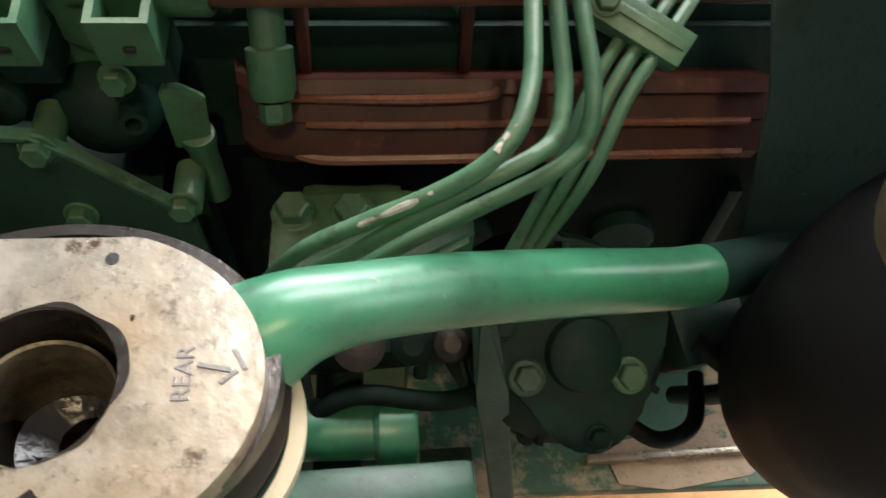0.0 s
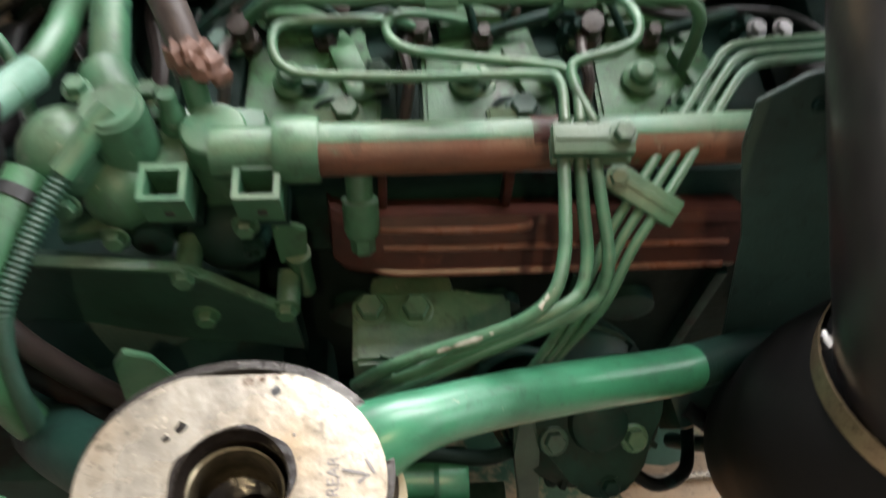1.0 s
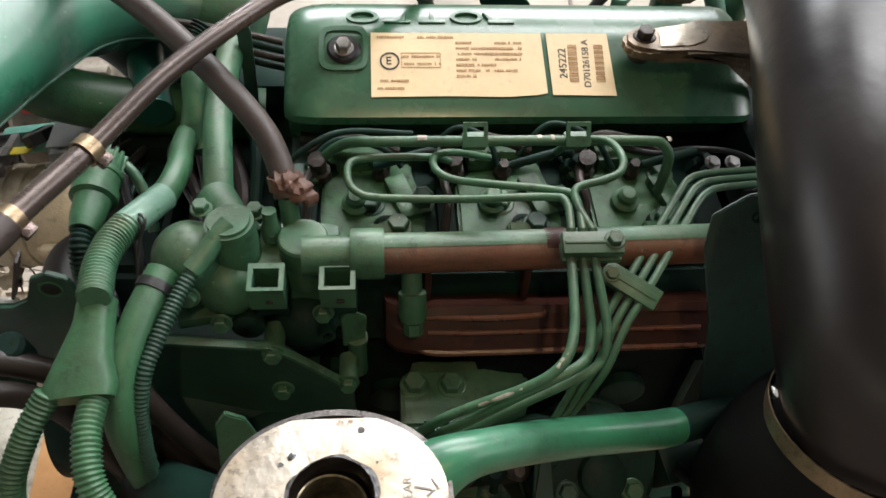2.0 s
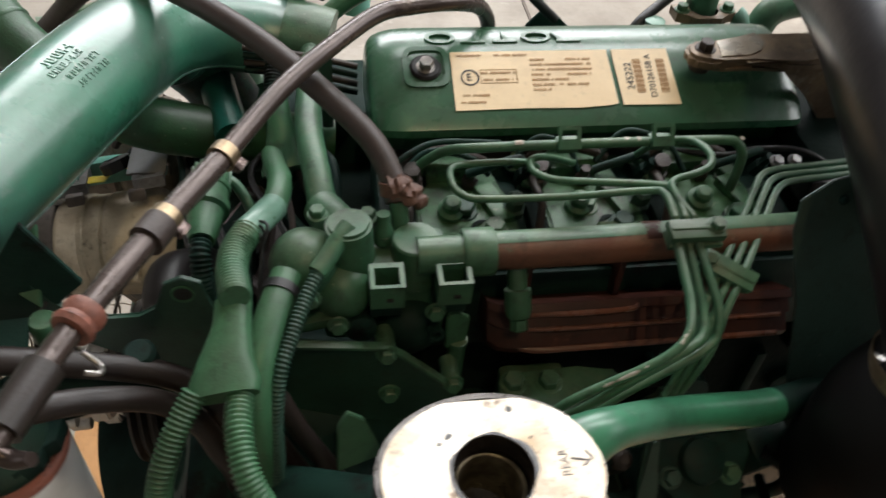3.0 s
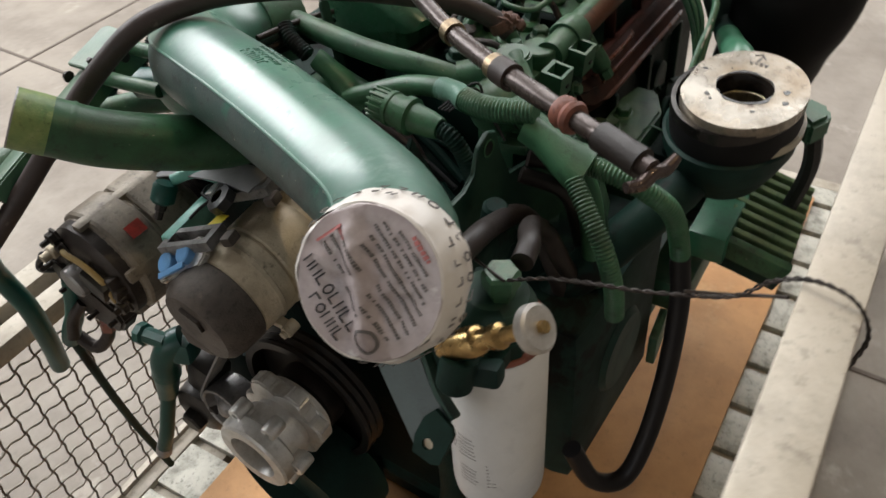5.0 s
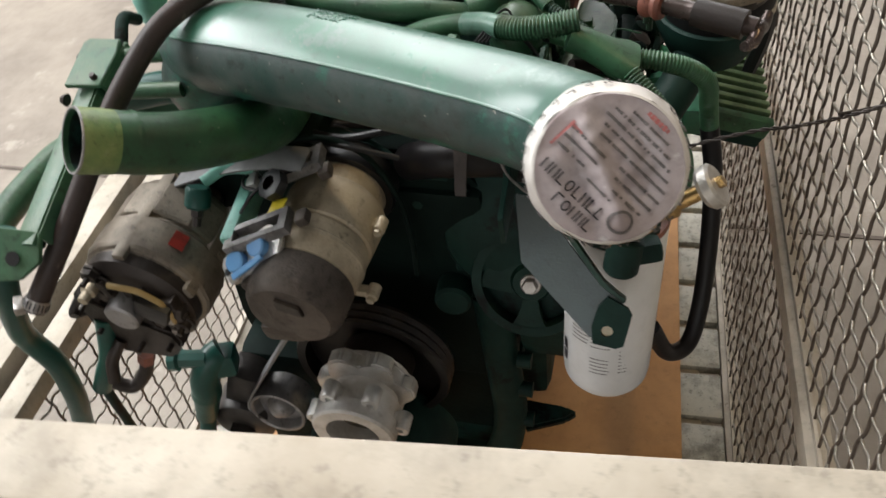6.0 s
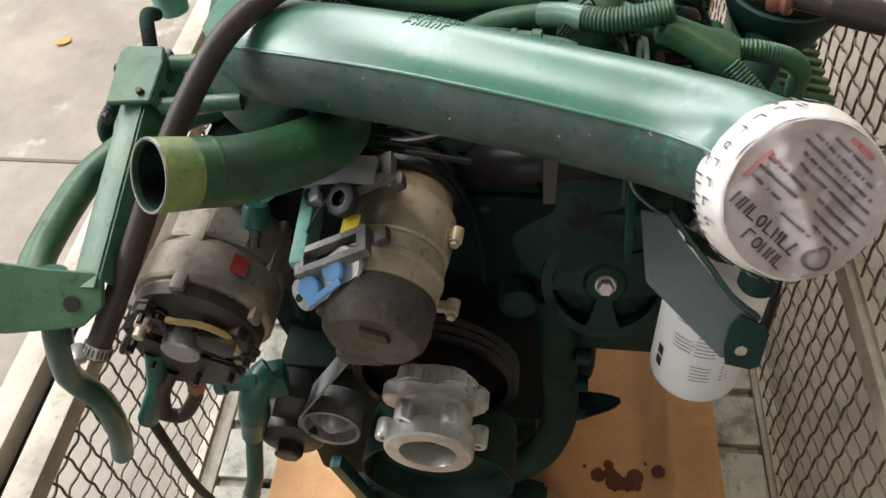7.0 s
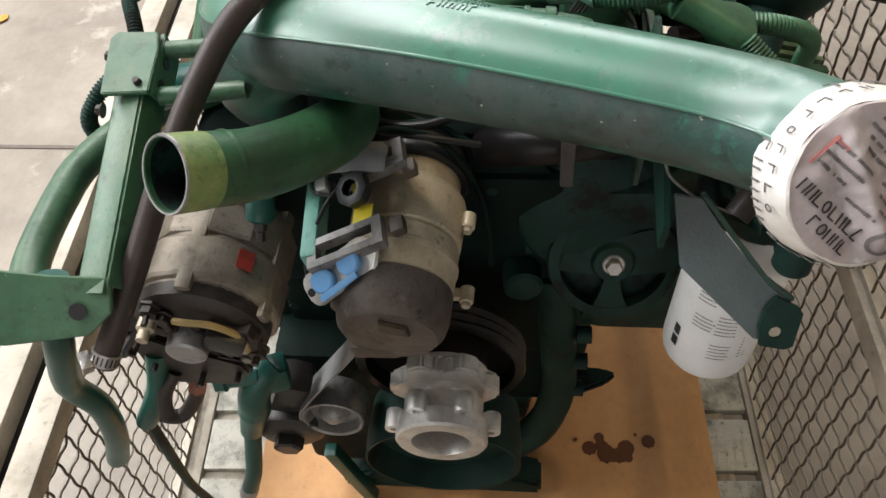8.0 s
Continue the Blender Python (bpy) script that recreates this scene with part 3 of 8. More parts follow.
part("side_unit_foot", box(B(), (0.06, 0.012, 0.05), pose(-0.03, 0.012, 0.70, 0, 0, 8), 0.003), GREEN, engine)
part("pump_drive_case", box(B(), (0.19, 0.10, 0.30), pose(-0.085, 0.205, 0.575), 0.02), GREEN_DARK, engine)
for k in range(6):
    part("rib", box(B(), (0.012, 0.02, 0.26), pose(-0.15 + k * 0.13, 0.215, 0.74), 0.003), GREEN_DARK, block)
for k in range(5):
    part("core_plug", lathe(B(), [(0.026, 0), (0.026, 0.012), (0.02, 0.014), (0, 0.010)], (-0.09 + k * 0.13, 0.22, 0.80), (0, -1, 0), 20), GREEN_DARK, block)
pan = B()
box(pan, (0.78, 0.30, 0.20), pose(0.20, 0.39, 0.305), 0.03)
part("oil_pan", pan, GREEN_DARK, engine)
part("lower_timing_case", box(B(), (0.09, 0.22, 0.34), pose(-0.265, 0.490, 0.460), 0.02), OILY_SHADED, engine, "black lower timing case, oily and darkened for shade")

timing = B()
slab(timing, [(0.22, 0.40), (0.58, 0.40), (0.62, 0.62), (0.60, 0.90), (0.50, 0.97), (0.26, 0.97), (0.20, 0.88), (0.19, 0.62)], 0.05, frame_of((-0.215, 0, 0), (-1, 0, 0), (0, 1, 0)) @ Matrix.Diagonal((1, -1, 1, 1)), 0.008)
timing = part("timing_case", timing, OILY_SHADED, engine, "dark green timing case, oily and darkened for shade")
for y, z in ((0.30, 0.62), (0.36, 0.84), (0.30, 0.90), (0.44, 0.92), (0.52, 0.88), (0.57, 0.78), (0.57, 0.66), (0.52, 0.56), (0.44, 0.80)):
    bolt(timing, (-0.2405, y, z), (-1, 0, 0), 0.014, GREEN_DARK)


front = B()
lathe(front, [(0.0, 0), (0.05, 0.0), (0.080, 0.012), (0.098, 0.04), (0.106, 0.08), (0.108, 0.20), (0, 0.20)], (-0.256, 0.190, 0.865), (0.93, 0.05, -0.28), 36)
front = part("water_pump_case", front, GREEN_DARK, engine, "dark water pump case, oily and darkened for shade")
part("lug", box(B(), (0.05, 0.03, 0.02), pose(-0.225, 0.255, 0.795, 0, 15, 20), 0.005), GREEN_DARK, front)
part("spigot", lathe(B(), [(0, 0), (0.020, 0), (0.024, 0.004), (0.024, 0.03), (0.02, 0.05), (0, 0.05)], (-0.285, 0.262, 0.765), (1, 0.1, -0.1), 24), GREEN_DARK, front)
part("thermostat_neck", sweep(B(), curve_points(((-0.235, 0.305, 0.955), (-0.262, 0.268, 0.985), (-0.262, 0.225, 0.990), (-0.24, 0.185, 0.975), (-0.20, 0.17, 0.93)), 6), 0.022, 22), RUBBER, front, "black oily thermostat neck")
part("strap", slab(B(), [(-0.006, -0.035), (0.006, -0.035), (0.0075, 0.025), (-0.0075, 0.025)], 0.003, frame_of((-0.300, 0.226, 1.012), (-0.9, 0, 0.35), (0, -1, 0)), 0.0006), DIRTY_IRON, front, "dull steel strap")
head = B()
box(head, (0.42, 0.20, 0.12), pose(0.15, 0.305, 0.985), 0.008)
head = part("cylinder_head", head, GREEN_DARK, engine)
# added dark sheet: shade of the hollow between tube and casting
part("shade_panel", box(B(), (0.42, 0.006, 0.10), pose(0.19, 0.2015, 0.985), 0.002), GREEN_DARK, head, "dark panel in place of shade on the cylinder head's side")
for k in range(3):
    x = -0.005 + k * 0.125
    part("head_pad", slab(B(), [(-0.050, -0.058), (0.036, -0.06), (0.044, -0.045), (0.046, 0.006), (0.034, 0.020), (0.034, 0.05), (-0.030, 0.05), (-0.034, 0.030), (-0.050, 0.022)], 0.014, pose(x + 0.03, 0.27, 1.05), 0.003), SAGE, head)
    part("injector", lathe(B(), [(0.013, 0), (0.013, 0.010), (0.009, 0.013), (0.009, 0.020), (0.006, 0.023), (0, 0.023)], (x + 0.012, 0.262, 1.055), (0, -0.25, 1), 18), GREEN, head)
    part("injector_yoke", box(B(), (0.02, 0.05, 0.012), pose(x + 0.055, 0.268, 1.060, 6, 0, 20), 0.003), SAGE, head)
    part("cover_step", box(B(), (0.052, 0.030, 0.016), pose(x + 0.018, 0.322, 1.064, 0, 0, 4), 0.003), SAGE, head)
    # the recess between pads has its shade painted as a black strip
    part("pad_gap_strip", box(B(), (0.016, 0.105, 0.016), pose(x - 0.031, 0.268, 1.0515), 0.002), OILY_SHADED, head, "black strip for the shaded gap between pads")
    part("spring_clip", sweep(B(), curve_points(((x - 0.034, 0.228, 1.058), (x - 0.030, 0.245, 1.078), (x - 0.033, 0.268, 1.082), (x - 0.029, 0.290, 1.074), (x - 0.031, 0.310, 1.060)), 5), 0.0042, 10), DIRTY_IRON, head, "dark rusty clip")
    part("rusty_union", lathe(B(), [(0, 0), (0.0095, 0), (0.0095, 0.012), (0.007, 0.014), (0.007, 0.024), (0.0085, 0.025), (0.0085, 0.033), (0, 0.034)], (x - 0.020, 0.300, 1.058), (-0.1, -0.3, 1), 8), DIRTY_IRON, head, "oily brown union")
    part("brown_lead", sweep(B(), curve_points(((x - 0.030, 0.318, 1.072), (x - 0.005, 0.322, 1.088), (x + 0.030, 0.318, 1.084), (x + 0.052, 0.314, 1.076)), 6), 0.0050, 10), DIRTY_IRON, head, "rusty brown lead pipe")
    part("hex_cap", lathe(B(), [(0, 0), (0.0125, 0), (0.0125, 0.008), (0.0095, 0.010), (0.0095, 0.022), (0.006, 0.025), (0, 0.025)], (x + 0.072, 0.262, 1.056), (0.05, -0.25, 1), 6), GREEN_SHADE, head)
    part("pad_hollow", lathe(B(), [(0.0085, 0), (0.0125, 0), (0.0125, 0.0025), (0.0085, 0.0025)], (x + 0.040, 0.236, 1.0565), (0, 0, 1), 18), OILY_SHADED, head)
    part("return_union", lathe(B(), [(0, 0), (0.0075, 0), (0.0075, 0.016), (0.005, 0.018), (0.005, 0.030), (0, 0.030)], (x + 0.088, 0.305, 1.058), (0.2, -0.4, 1), 6), GREEN_DARK, head)
    tube("union_pipe", ((x + 0.088, 0.300, 1.085), (x + 0.078, 0.29, 1.098), (x + 0.055, 0.285, 1.095), (x + 0.03, 0.287, 1.083)), 0.0042, GREEN_DARK, head)
    part("bleed_screw", lathe(B(), [(0.010, 0), (0.010, 0.006), (0.0085, 0.007), (0.0085, 0.018), (0.005, 0.020), (0.005, 0.028), (0, 0.028)], (x - 0.03, 0.30, 1.05), (0.1, -0.35, 1), 14), GREEN, head)
    part("port_flange", box(B(), (0.05, 0.012, 0.03), pose(x, 0.222, 1.035), 0.003), GREEN, head)
    part("clamp_tongue", slab(B(), [(-0.012, 0.0), (0.012, 0.0), (0.008, -0.03), (0, -0.04), (-0.008, -0.03)], 0.012, pose(x + 0.035, 0.235, 1.06, 25, 0, 0), 0.002), GREEN, head)
for k, (x, y) in enumerate(((0.217, 0.326), (0.257, 0.262), (0.085, 0.33), (0.02, 0.262), (0.14, 0.262), (-0.01, 0.33), (-0.045, 0.30), (0.30, 0.30), (0.045, 0.235), (0.17, 0.235), (0.29, 0.24))):
    bolt(head, (x, y, 1.057), (0, -0.1, 1), 0.017, GREEN if k % 3 else GREEN_SHADE)
for x in (0.0, 0.115, 0.24):
    lathe_bm = lathe(B(), [(0.006, 0), (0.0085, 0.004), (0.0085, 0.012), (0.005, 0.016), (0.005, 0.026), (0, 0.026)], (x + 0.03, 0.30, 1.056), (0, -0.3, 1), 6)
    part("nozzle_nut", lathe_bm, DIRTY_IRON, head, "bare rusty steel nut")
for pts in (((-0.04, 0.30, 1.07), (-0.01, 0.315, 1.09), (0.03, 0.31, 1.085), (0.05, 0.30, 1.07)), ((0.07, 0.31, 1.07), (0.10, 0.325, 1.095), (0.13, 0.315, 1.09), (0.14, 0.30, 1.07)),
            ((0.16, 0.31, 1.075), (0.19, 0.325, 1.10), (0.23, 0.31, 1.095), (0.25, 0.295, 1.07)), ((-0.06, 0.29, 1.08), (-0.03, 0.30, 1.10), (0.0, 0.31, 1.105), (0.06, 0.312, 1.10))):
    tube("leak_off_pipe", pts, 0.003, GREEN_DARK, head)

part("intake_manifold", box(B(), (0.60, 0.13, 0.20), pose(0.14, 0.575, 0.90), 0.03), GREEN_DARK, engine, "dark green intake manifold on the far side")
part("front_cover", box(B(), (0.10, 0.20, 0.26), pose(-0.21, 0.515, 0.86), 0.02), OILY_SHADED, engine, "black upper front cover, oily and darkened for shade")
# rocker cover, its profile run along the engine
COVER = [(0.366, 1.045), (0.366, 1.086), (0.338, 1.089), (0.339, 1.097), (0.350, 1.106), (0.412, 1.1335), (0.424, 1.1390), (0.454, 1.1391), (0.467, 1.1360), (0.482, 1.124), (0.50, 1.10), (0.51, 1.045)]
cover = B()
rows_x = [-0.062, -0.060, -0.055, -0.047, -0.036, -0.022, 0.372, 0.386, 0.394]
shrink = [0.052, 0.034, 0.020, 0.010, 0.003, 0.0, 0.0, 0.006, 0.020]
rings = []
cy, cz = 0.445, 1.06
for x, s in zip(rows_x, shrink):
    rings.append([cover.verts.new((x, cy + (y - cy) * (1 - s * 4), cz + (z - cz) * (1 - s * (5 if z > cz else 0)))) for y, z in COVER])
for a, b in zip(rings, rings[1:]):
    for k in range(len(COVER)):
        j = (k + 1) % len(COVER)
        cover.faces.new((a[k], a[j], b[j], b[k]))
cover.faces.new(rings[0])
cover.faces.new(rings[-1][::-1])
COVER_GREEN = material("gloss_green_cover_paint", (0.027, 0.112, 0.055), 0.27, second=(0.020, 0.080, 0.042), scale=16, amount=0.7, coat=0.6, third=(0.045, 0.14, 0.07), third_cut=0.62, third_scale=10, bump=0.15, bump_scale=90, grime=0.28, grime_scale=9, dust=0.08, chips=0.15)
cover = part("rocker_cover", cover, COVER_GREEN, engine, "green rocker cover with a yellowed label", sharp=28)
part("gasket", box(B(), (0.44, 0.165, 0.012), pose(0.17, 0.4375, 1.047), 0.002), BLACK, cover)
LAB = frame_of((0.022, 0.354, 1.1085), (0, -0.40, 0.917), (1, 0, 0))
def soft_square(hx, hy, n=32):
    return [(hx * math.copysign(abs(math.cos(2 * math.pi * k / n)) ** 0.45, math.cos(2 * math.pi * k / n)), hy * math.copysign(abs(math.sin(2 * math.pi * k / n)) ** 0.45, math.sin(2 * math.pi * k / n))) for k in range(n)]


recess = ring_plate(B(), soft_square(0.0235, 0.0240), soft_square(0.0185, 0.0190), 0.0035, LAB @ pose(-0.026, 0.052, 0.0003))
bmesh.ops.bevel(recess, geom=[e for e in recess.edges if e.calc_face_angle(0) > 0.8], offset=0.0013, segments=2, affect="EDGES")
part("bolt_recess", recess, COVER_GREEN, cover)
bolt(cover, LAB @ Vector((-0.026, 0.052, 0.0)), (0, -0.3, 0.95), 0.013, STEEL, height=0.7)
part("seal", lathe(B(), [(0.016, 0), (0.0165, 0.002), (0.014, 0.004), (0.01, 0.004)], LAB @ Vector((-0.026, 0.052, -0.002)), (0, -0.3, 0.95), 24), RUBBER, cover, "black rubber seal")
sticker = part("label", slab(B(), [(0, 0), (0.075, 0.001), (0.13, 0.0), (0.16, 0.002), (0.169, 0.004), (0.166, 0.069), (0.0, 0.069)], 0.0006, LAB @ pose(0, 0, 0.0006)), PAPER, cover, "yellowed printed paper label")
part("label", slab(B(), [(0.174, 0.002), (0.236, 0.001), (0.232, 0.069), (0.171, 0.069)], 0.0006, LAB @ pose(0, 0, 0.0008)), PAPER, cover, "yellowed bar code label")
L2 = LAB @ pose(0, 0, 0.0013)
part("print_ring", ring_plate(B(), circle(0.0095, 28, 0.018, 0.038), circle(0.0078, 28, 0.018, 0.038), 0.0003, L2), INK, cover)
lettering("approval_letter", "E", L2 @ pose(0.017, 0.038, 0), 0.012, INK, cover, 0.0002)
prints = B()
for n, (x0, x1, y) in enumerate([(0.030, 0.066, 0.043), (0.030, 0.066, 0.035), (0.006, 0.036, 0.017), (0.006, 0.034, 0.009), (0.006, 0.03, 0.064), (0.045, 0.08, 0.064)] + [(0.082, 0.10 + 0.02 * ((k * 7) % 3), 0.058 - 0.006 * k) for k in range(7)] + [(0.12, 0.145, 0.058 - 0.006 * k) for k in range(4)]):
    words(prints, L2, x0, x1, y, 0.0028, 0.0003, n)
ring_plate(prints, [(0.029, 0.031), (0.067, 0.031), (0.067, 0.047), (0.029, 0.047)], [(0.0295, 0.0315), (0.0665, 0.0315), (0.0665, 0.0465), (0.0295, 0.0465)], 0.0003, L2)
part("print", prints, INK_BROWN, cover)
code = B()
for k in range(22):
    box(code, (0.009, 0.0006 + 0.0006 * (k * 5 % 3), 0.0003), L2 @ pose(0.196, 0.016 + k * 0.0019, 0))
    box(code, (0.009, 0.0006 + 0.0006 * (k * 7 % 3), 0.0003), L2 @ pose(0.222, 0.016 + k * 0.0019, 0))
part("bar_code", code, INK_BROWN, cover)
lettering("chassis_number", "245222", L2 @ pose(0.186, 0.036, 0, 0, 0, 90), 0.011, INK, cover, 0.0002)
lettering("serial_number", "D70126158 A", L2 @ pose(0.209, 0.036, 0, 0, 0, 90), 0.0092, INK, cover, 0.0002)
for k in range(5):
    emblem, x = B(), 0.014 + k * 0.034
    if k % 3 == 0:
        ring_plate(emblem, [(0.016 * math.cos(a * math.pi / 12), 0.0095 * math.sin(a * math.pi / 12)) for a in range(24)], [(0.0115 * math.cos(a * math.pi / 12), 0.006 * math.sin(a * math.pi / 12)) for a in range(24)], 0.004, pose(x, 0.4375, 1.1400, 5, 0, 0))
    else:
        box(emblem, (0.026, 0.0042, 0.004), pose(x, 0.4305, 1.1395, 5, 0, 0), 0.0008)
        box(emblem, (0.0050, 0.015, 0.004), pose(x - 0.006 * (k - 2), 0.4385, 1.1402, 5, 0, 14 * (k - 2)), 0.0008)
    part("raised_emblem", emblem, COVER_GREEN, cover)

DIRTY_ARM = material("weathered_brown_casting", (0.21, 0.15, 0.095), 0.42, metal=0.25, second=(0.055, 0.038, 0.028), scale=22, amount=0.8, third=(0.24, 0.20, 0.16), third_cut=0.60, third_scale=24, grime=0.5, grime_scale=18)
AM = Matrix.Translation((0.013, 0.017, 0.001))
arm = B()
slab(arm, [(0.252, 0.353), (0.247, 0.363), (0.250, 0.377), (0.262, 0.387), (0.280, 0.386), (0.292, 0.381), (0.336, 0.399), (0.40, 0.400), (0.40, 0.345), (0.365, 0.338), (0.312, 0.352), (0.282, 0.347), (0.264, 0.347)], 0.014, AM @ pose(0, 0, 1.1475), 0.004)
slab(arm, [(0.300, 1.1525), (0.345, 1.150), (0.394, 1.108), (0.430, 1.055), (0.447, 1.02), (0.47, 1.02), (0.47, 1.153), (0.40, 1.1535)], 0.016, AM @ pose(0, 0.347, 0, 90, 0, 0), 0.005)
arm = part("lifting_arm", arm, DIRTY_ARM, engine, "weathered grey brown cast bracket bolted on the cover")
part("worn_face", slab(B(), [(0.284, 0.3795), (0.310, 0.388), (0.333, 0.3965), (0.336, 0.378), (0.326, 0.362), (0.312, 0.3545), (0.298, 0.353), (0.280, 0.352)], 0.0016, AM @ pose(0, 0, 1.1549)), MOUNT_PLATE, arm, "bare worn patch of metal")
bolt(arm, AM @ Vector((0.268, 0.368, 1.1540)), (0, -0.1, 1), 0.014, DIRTY_IRON, height=0.6)
part("spacer", lathe(B(), [(0.011, 0), (0.011, 0.012), (0, 0.012)], AM @ Vector((0.268, 0.370, 1.131)), (0, -0.1, 1), 20), DIRTY_IRON, arm)
# black block added for the darkness under the arm and air pipe
part("rear_dark_block", box(B(), (0.10, 0.24, 0.20), pose(0.435, 0.315, 0.985), 0.012), OILY_SHADED, engine, "black block added to darken the cylinder head's rear end")

# coolant rail in red primer, with its green collar and brackets
tube("coolant_tube", ((0.016, 0.182, 1.084), (0.12, 0.183, 1.084), (0.36, 0.19, 1.083)), lambda t, run: 0.0172, RUST, engine, "red primed steel tube under worn green paint", seg=24)
part("paint_strip", sweep(B(), curve_points(((0.03, 0.1823, 1.0846), (0.12, 0.1836, 1.0846), (0.33, 0.1895, 1.0838)), 8), 0.0173, 8, caps=False, arc=(-30, 26)), GREEN, engine)
part("dark_stain", sweep(B(), curve_points(((0.166, 0.1848, 1.0842), (0.175, 0.1851, 1.0842), (0.184, 0.1854, 1.0841)), 4), lambda t, run: 0.01755, 20, caps=False, arc=(-110, 40)), RUST_DARK, engine, "dark oily stain on the tube")
part("collar", lathe(B(), [(0.0175, -0.012), (0.0205, -0.012), (0.0215, -0.010), (0.0215, 0.014), (0.0205, 0.016), (0.0175, 0.016)], (0.016, 0.182, 1.084), (1, 0, 0), 28), GREEN, engine)
stub = lathe(B(), [(0.0, -0.035), (0.0165, -0.035), (0.0165, 0.012), (0, 0.012)], (0.0, 0.181, 1.084), (1, 0, 0), 24)
part("coolant_stub", stub, GREEN, engine)
for x in (-0.063, -0.006):
    m = frame_of((x, 0.158, 1.0665), (0.02, -1.0, 0.08), (1, 0, 0))
    loop = ring_plate(B(), [(-0.0145, -0.012), (0.0145, -0.012), (0.0145, 0.014), (-0.0145, 0.014)], [(-0.0105, -0.0088), (0.0105, -0.0088), (0.0105, 0.009), (-0.0105, 0.009)], 0.030, pose(x, 0.157, 1.073, 7, 0, 0))
    lug = part("pipe_bracket", loop, GREEN, engine)
    part("web", box(B(), (0.029, 0.026, 0.028), pose(x, 0.170, 1.047, 7, 0, 0), 0.003), GREEN_DARK, lug)
    part("slot", box(B(), (0.006, 0.003, 0.0035), pose(x + 0.002, 0.1448, 1.069, 7, 0, 0), 0.001), BLACK, lug)

# pump housing left of the coolant tube
house = B()
box(house, (0.115, 0.05, 0.10), pose(-0.062, 0.205, 1.025), 0.012)
lathe(house, [(0.0, -0.03), (0.021, -0.03), (0.021, 0.016), (0.0195, 0.018), (0.017, 0.0185), (0, 0.0175)], (-0.035, 0.194, 1.075), (0, 0, 1), 28)
lathe(house, [(0.0, -0.04), (0.02, -0.04), (0.02, 0.008), (0.0175, 0.008), (0.017, 0.011), (0.012, 0.011), (0, 0.0105)], (-0.092, 0.194, 1.104), (-0.05, 0, 1), 28)
lathe(house, [(0.006, 0), (0.009, 0.0), (0.009, 0.012), (0.006, 0.02), (0.006, 0.03), (0, 0.03)], (-0.062, 0.205, 1.08), (0, 0.1, 1), 12)
for p, r in (((-0.13, 0.192, 1.07), 0.032), ((-0.10, 0.18, 1.05), 0.028)):
    bmesh.ops.create_uvsphere(house, u_segments=20, v_segments=12, radius=r, matrix=pose(*p))
box(house, (0.05, 0.03, 0.012), pose(-0.12, 0.17, 1.03, 0, 0, 10), 0.003)
house = part("feed_pump_housing", house, GREEN, engine)
bowl = B()
bmesh.ops.create_uvsphere(bowl, u_segments=24, v_segments=14, radius=0.030, matrix=pose(-0.040, 0.180, 0.998))
lathe(bowl, [(0.012, 0), (0.012, 0.02), (0.014, 0.021), (0.014, 0.027), (0.010, 0.029), (0, 0.029)], (-0.085, 0.180, 1.02), (0, -1, 0.1), 20)
lathe(bowl, [(0.004, 0.004), (0.0075, 0.0), (0.0075, 0.010), (0.0045, 0.010), (0.0045, 0.004)], (-0.020, 0.158, 1.012), (0.2, -1, 0.1), 18)
part("pump_bowl", bowl, GREEN_DARK, house, "dark pump bowl, oily and darkened for shade")
for x, y, z, ax in ((-0.127, 0.155, 1.065, (0, -1, 0.4)), (-0.105, 0.15, 1.035, (0, -1, 0.3)), (-0.075, 0.215, 1.10, (0, 0, 1)), (-0.118, 0.215, 1.105, (0, 0, 1)), (-0.02, 0.155, 1.04, (0, -1, 0.2))):
    bolt(house, (x, y, z), ax, 0.012)
post = B()
lathe(post, [(0.0085, 0), (0.0085, 0.052), (0.0100, 0.053), (0.0100, 0.060), (0, 0.060)], (0.006, 0.172, 0.922), (0, -0.05, 1), 20)
slab(post, [(-0.011, -0.022), (0.009, -0.022), (0.012, 0.012), (0.002, 0.022), (-0.006, 0.026), (-0.011, 0.020)], 0.005, frame_of((0.004, 0.168, 0.998), (0.25, -1, 0.05), (1, 0.25, 0)), 0.001)
part("guide_post", post, GREEN, engine)

# plate under the housing
gus = B()
slab(gus, [(-0.27, 0.93), (-0.285, 1.01), (-0.335, 1.04), (-0.352, 1.05), (-0.352, 1.098), (-0.345, 1.104), (-0.338, 1.098), (-0.330, 1.078), (-0.318, 1.066), (-0.29, 1.056), (-0.265, 1.058), (-0.25, 1.068), (-0.240, 1.096), (-0.225, 1.104), (-0.211, 1.098), (-0.206, 1.07), (-0.19, 1.032), (-0.15, 1.024), (-0.062, 1.012), (-0.045, 0.998), (0.002, 0.946), (0.004, 0.89)], 0.005, frame_of((0, 0.134, 0.004), (-0.065, -1, 0), (1, -0.065, 0)), 0.0008)
gus = part("support_plate", gus, GREEN_SHADE, engine, "dark green folded support plate")
flange = B()
for a, b in (((-0.15, 0.133, 1.024), (-0.062, 0.133, 1.012)), ((-0.062, 0.133, 1.012), (-0.045, 0.133, 0.998)), ((-0.045, 0.133, 0.998), (0.002, 0.133, 0.946))):
    a, b = Vector(a), Vector(b)
    box(flange, ((b - a).length + 0.003, 0.008, 0.004), frame_of((a + b) / 2 + Vector((-0.004, 0.002, 0.008)), (a.z - b.z, 0, b.x - a.x), b - a), 0.0008)
part("flange", flange, GREEN, gus)
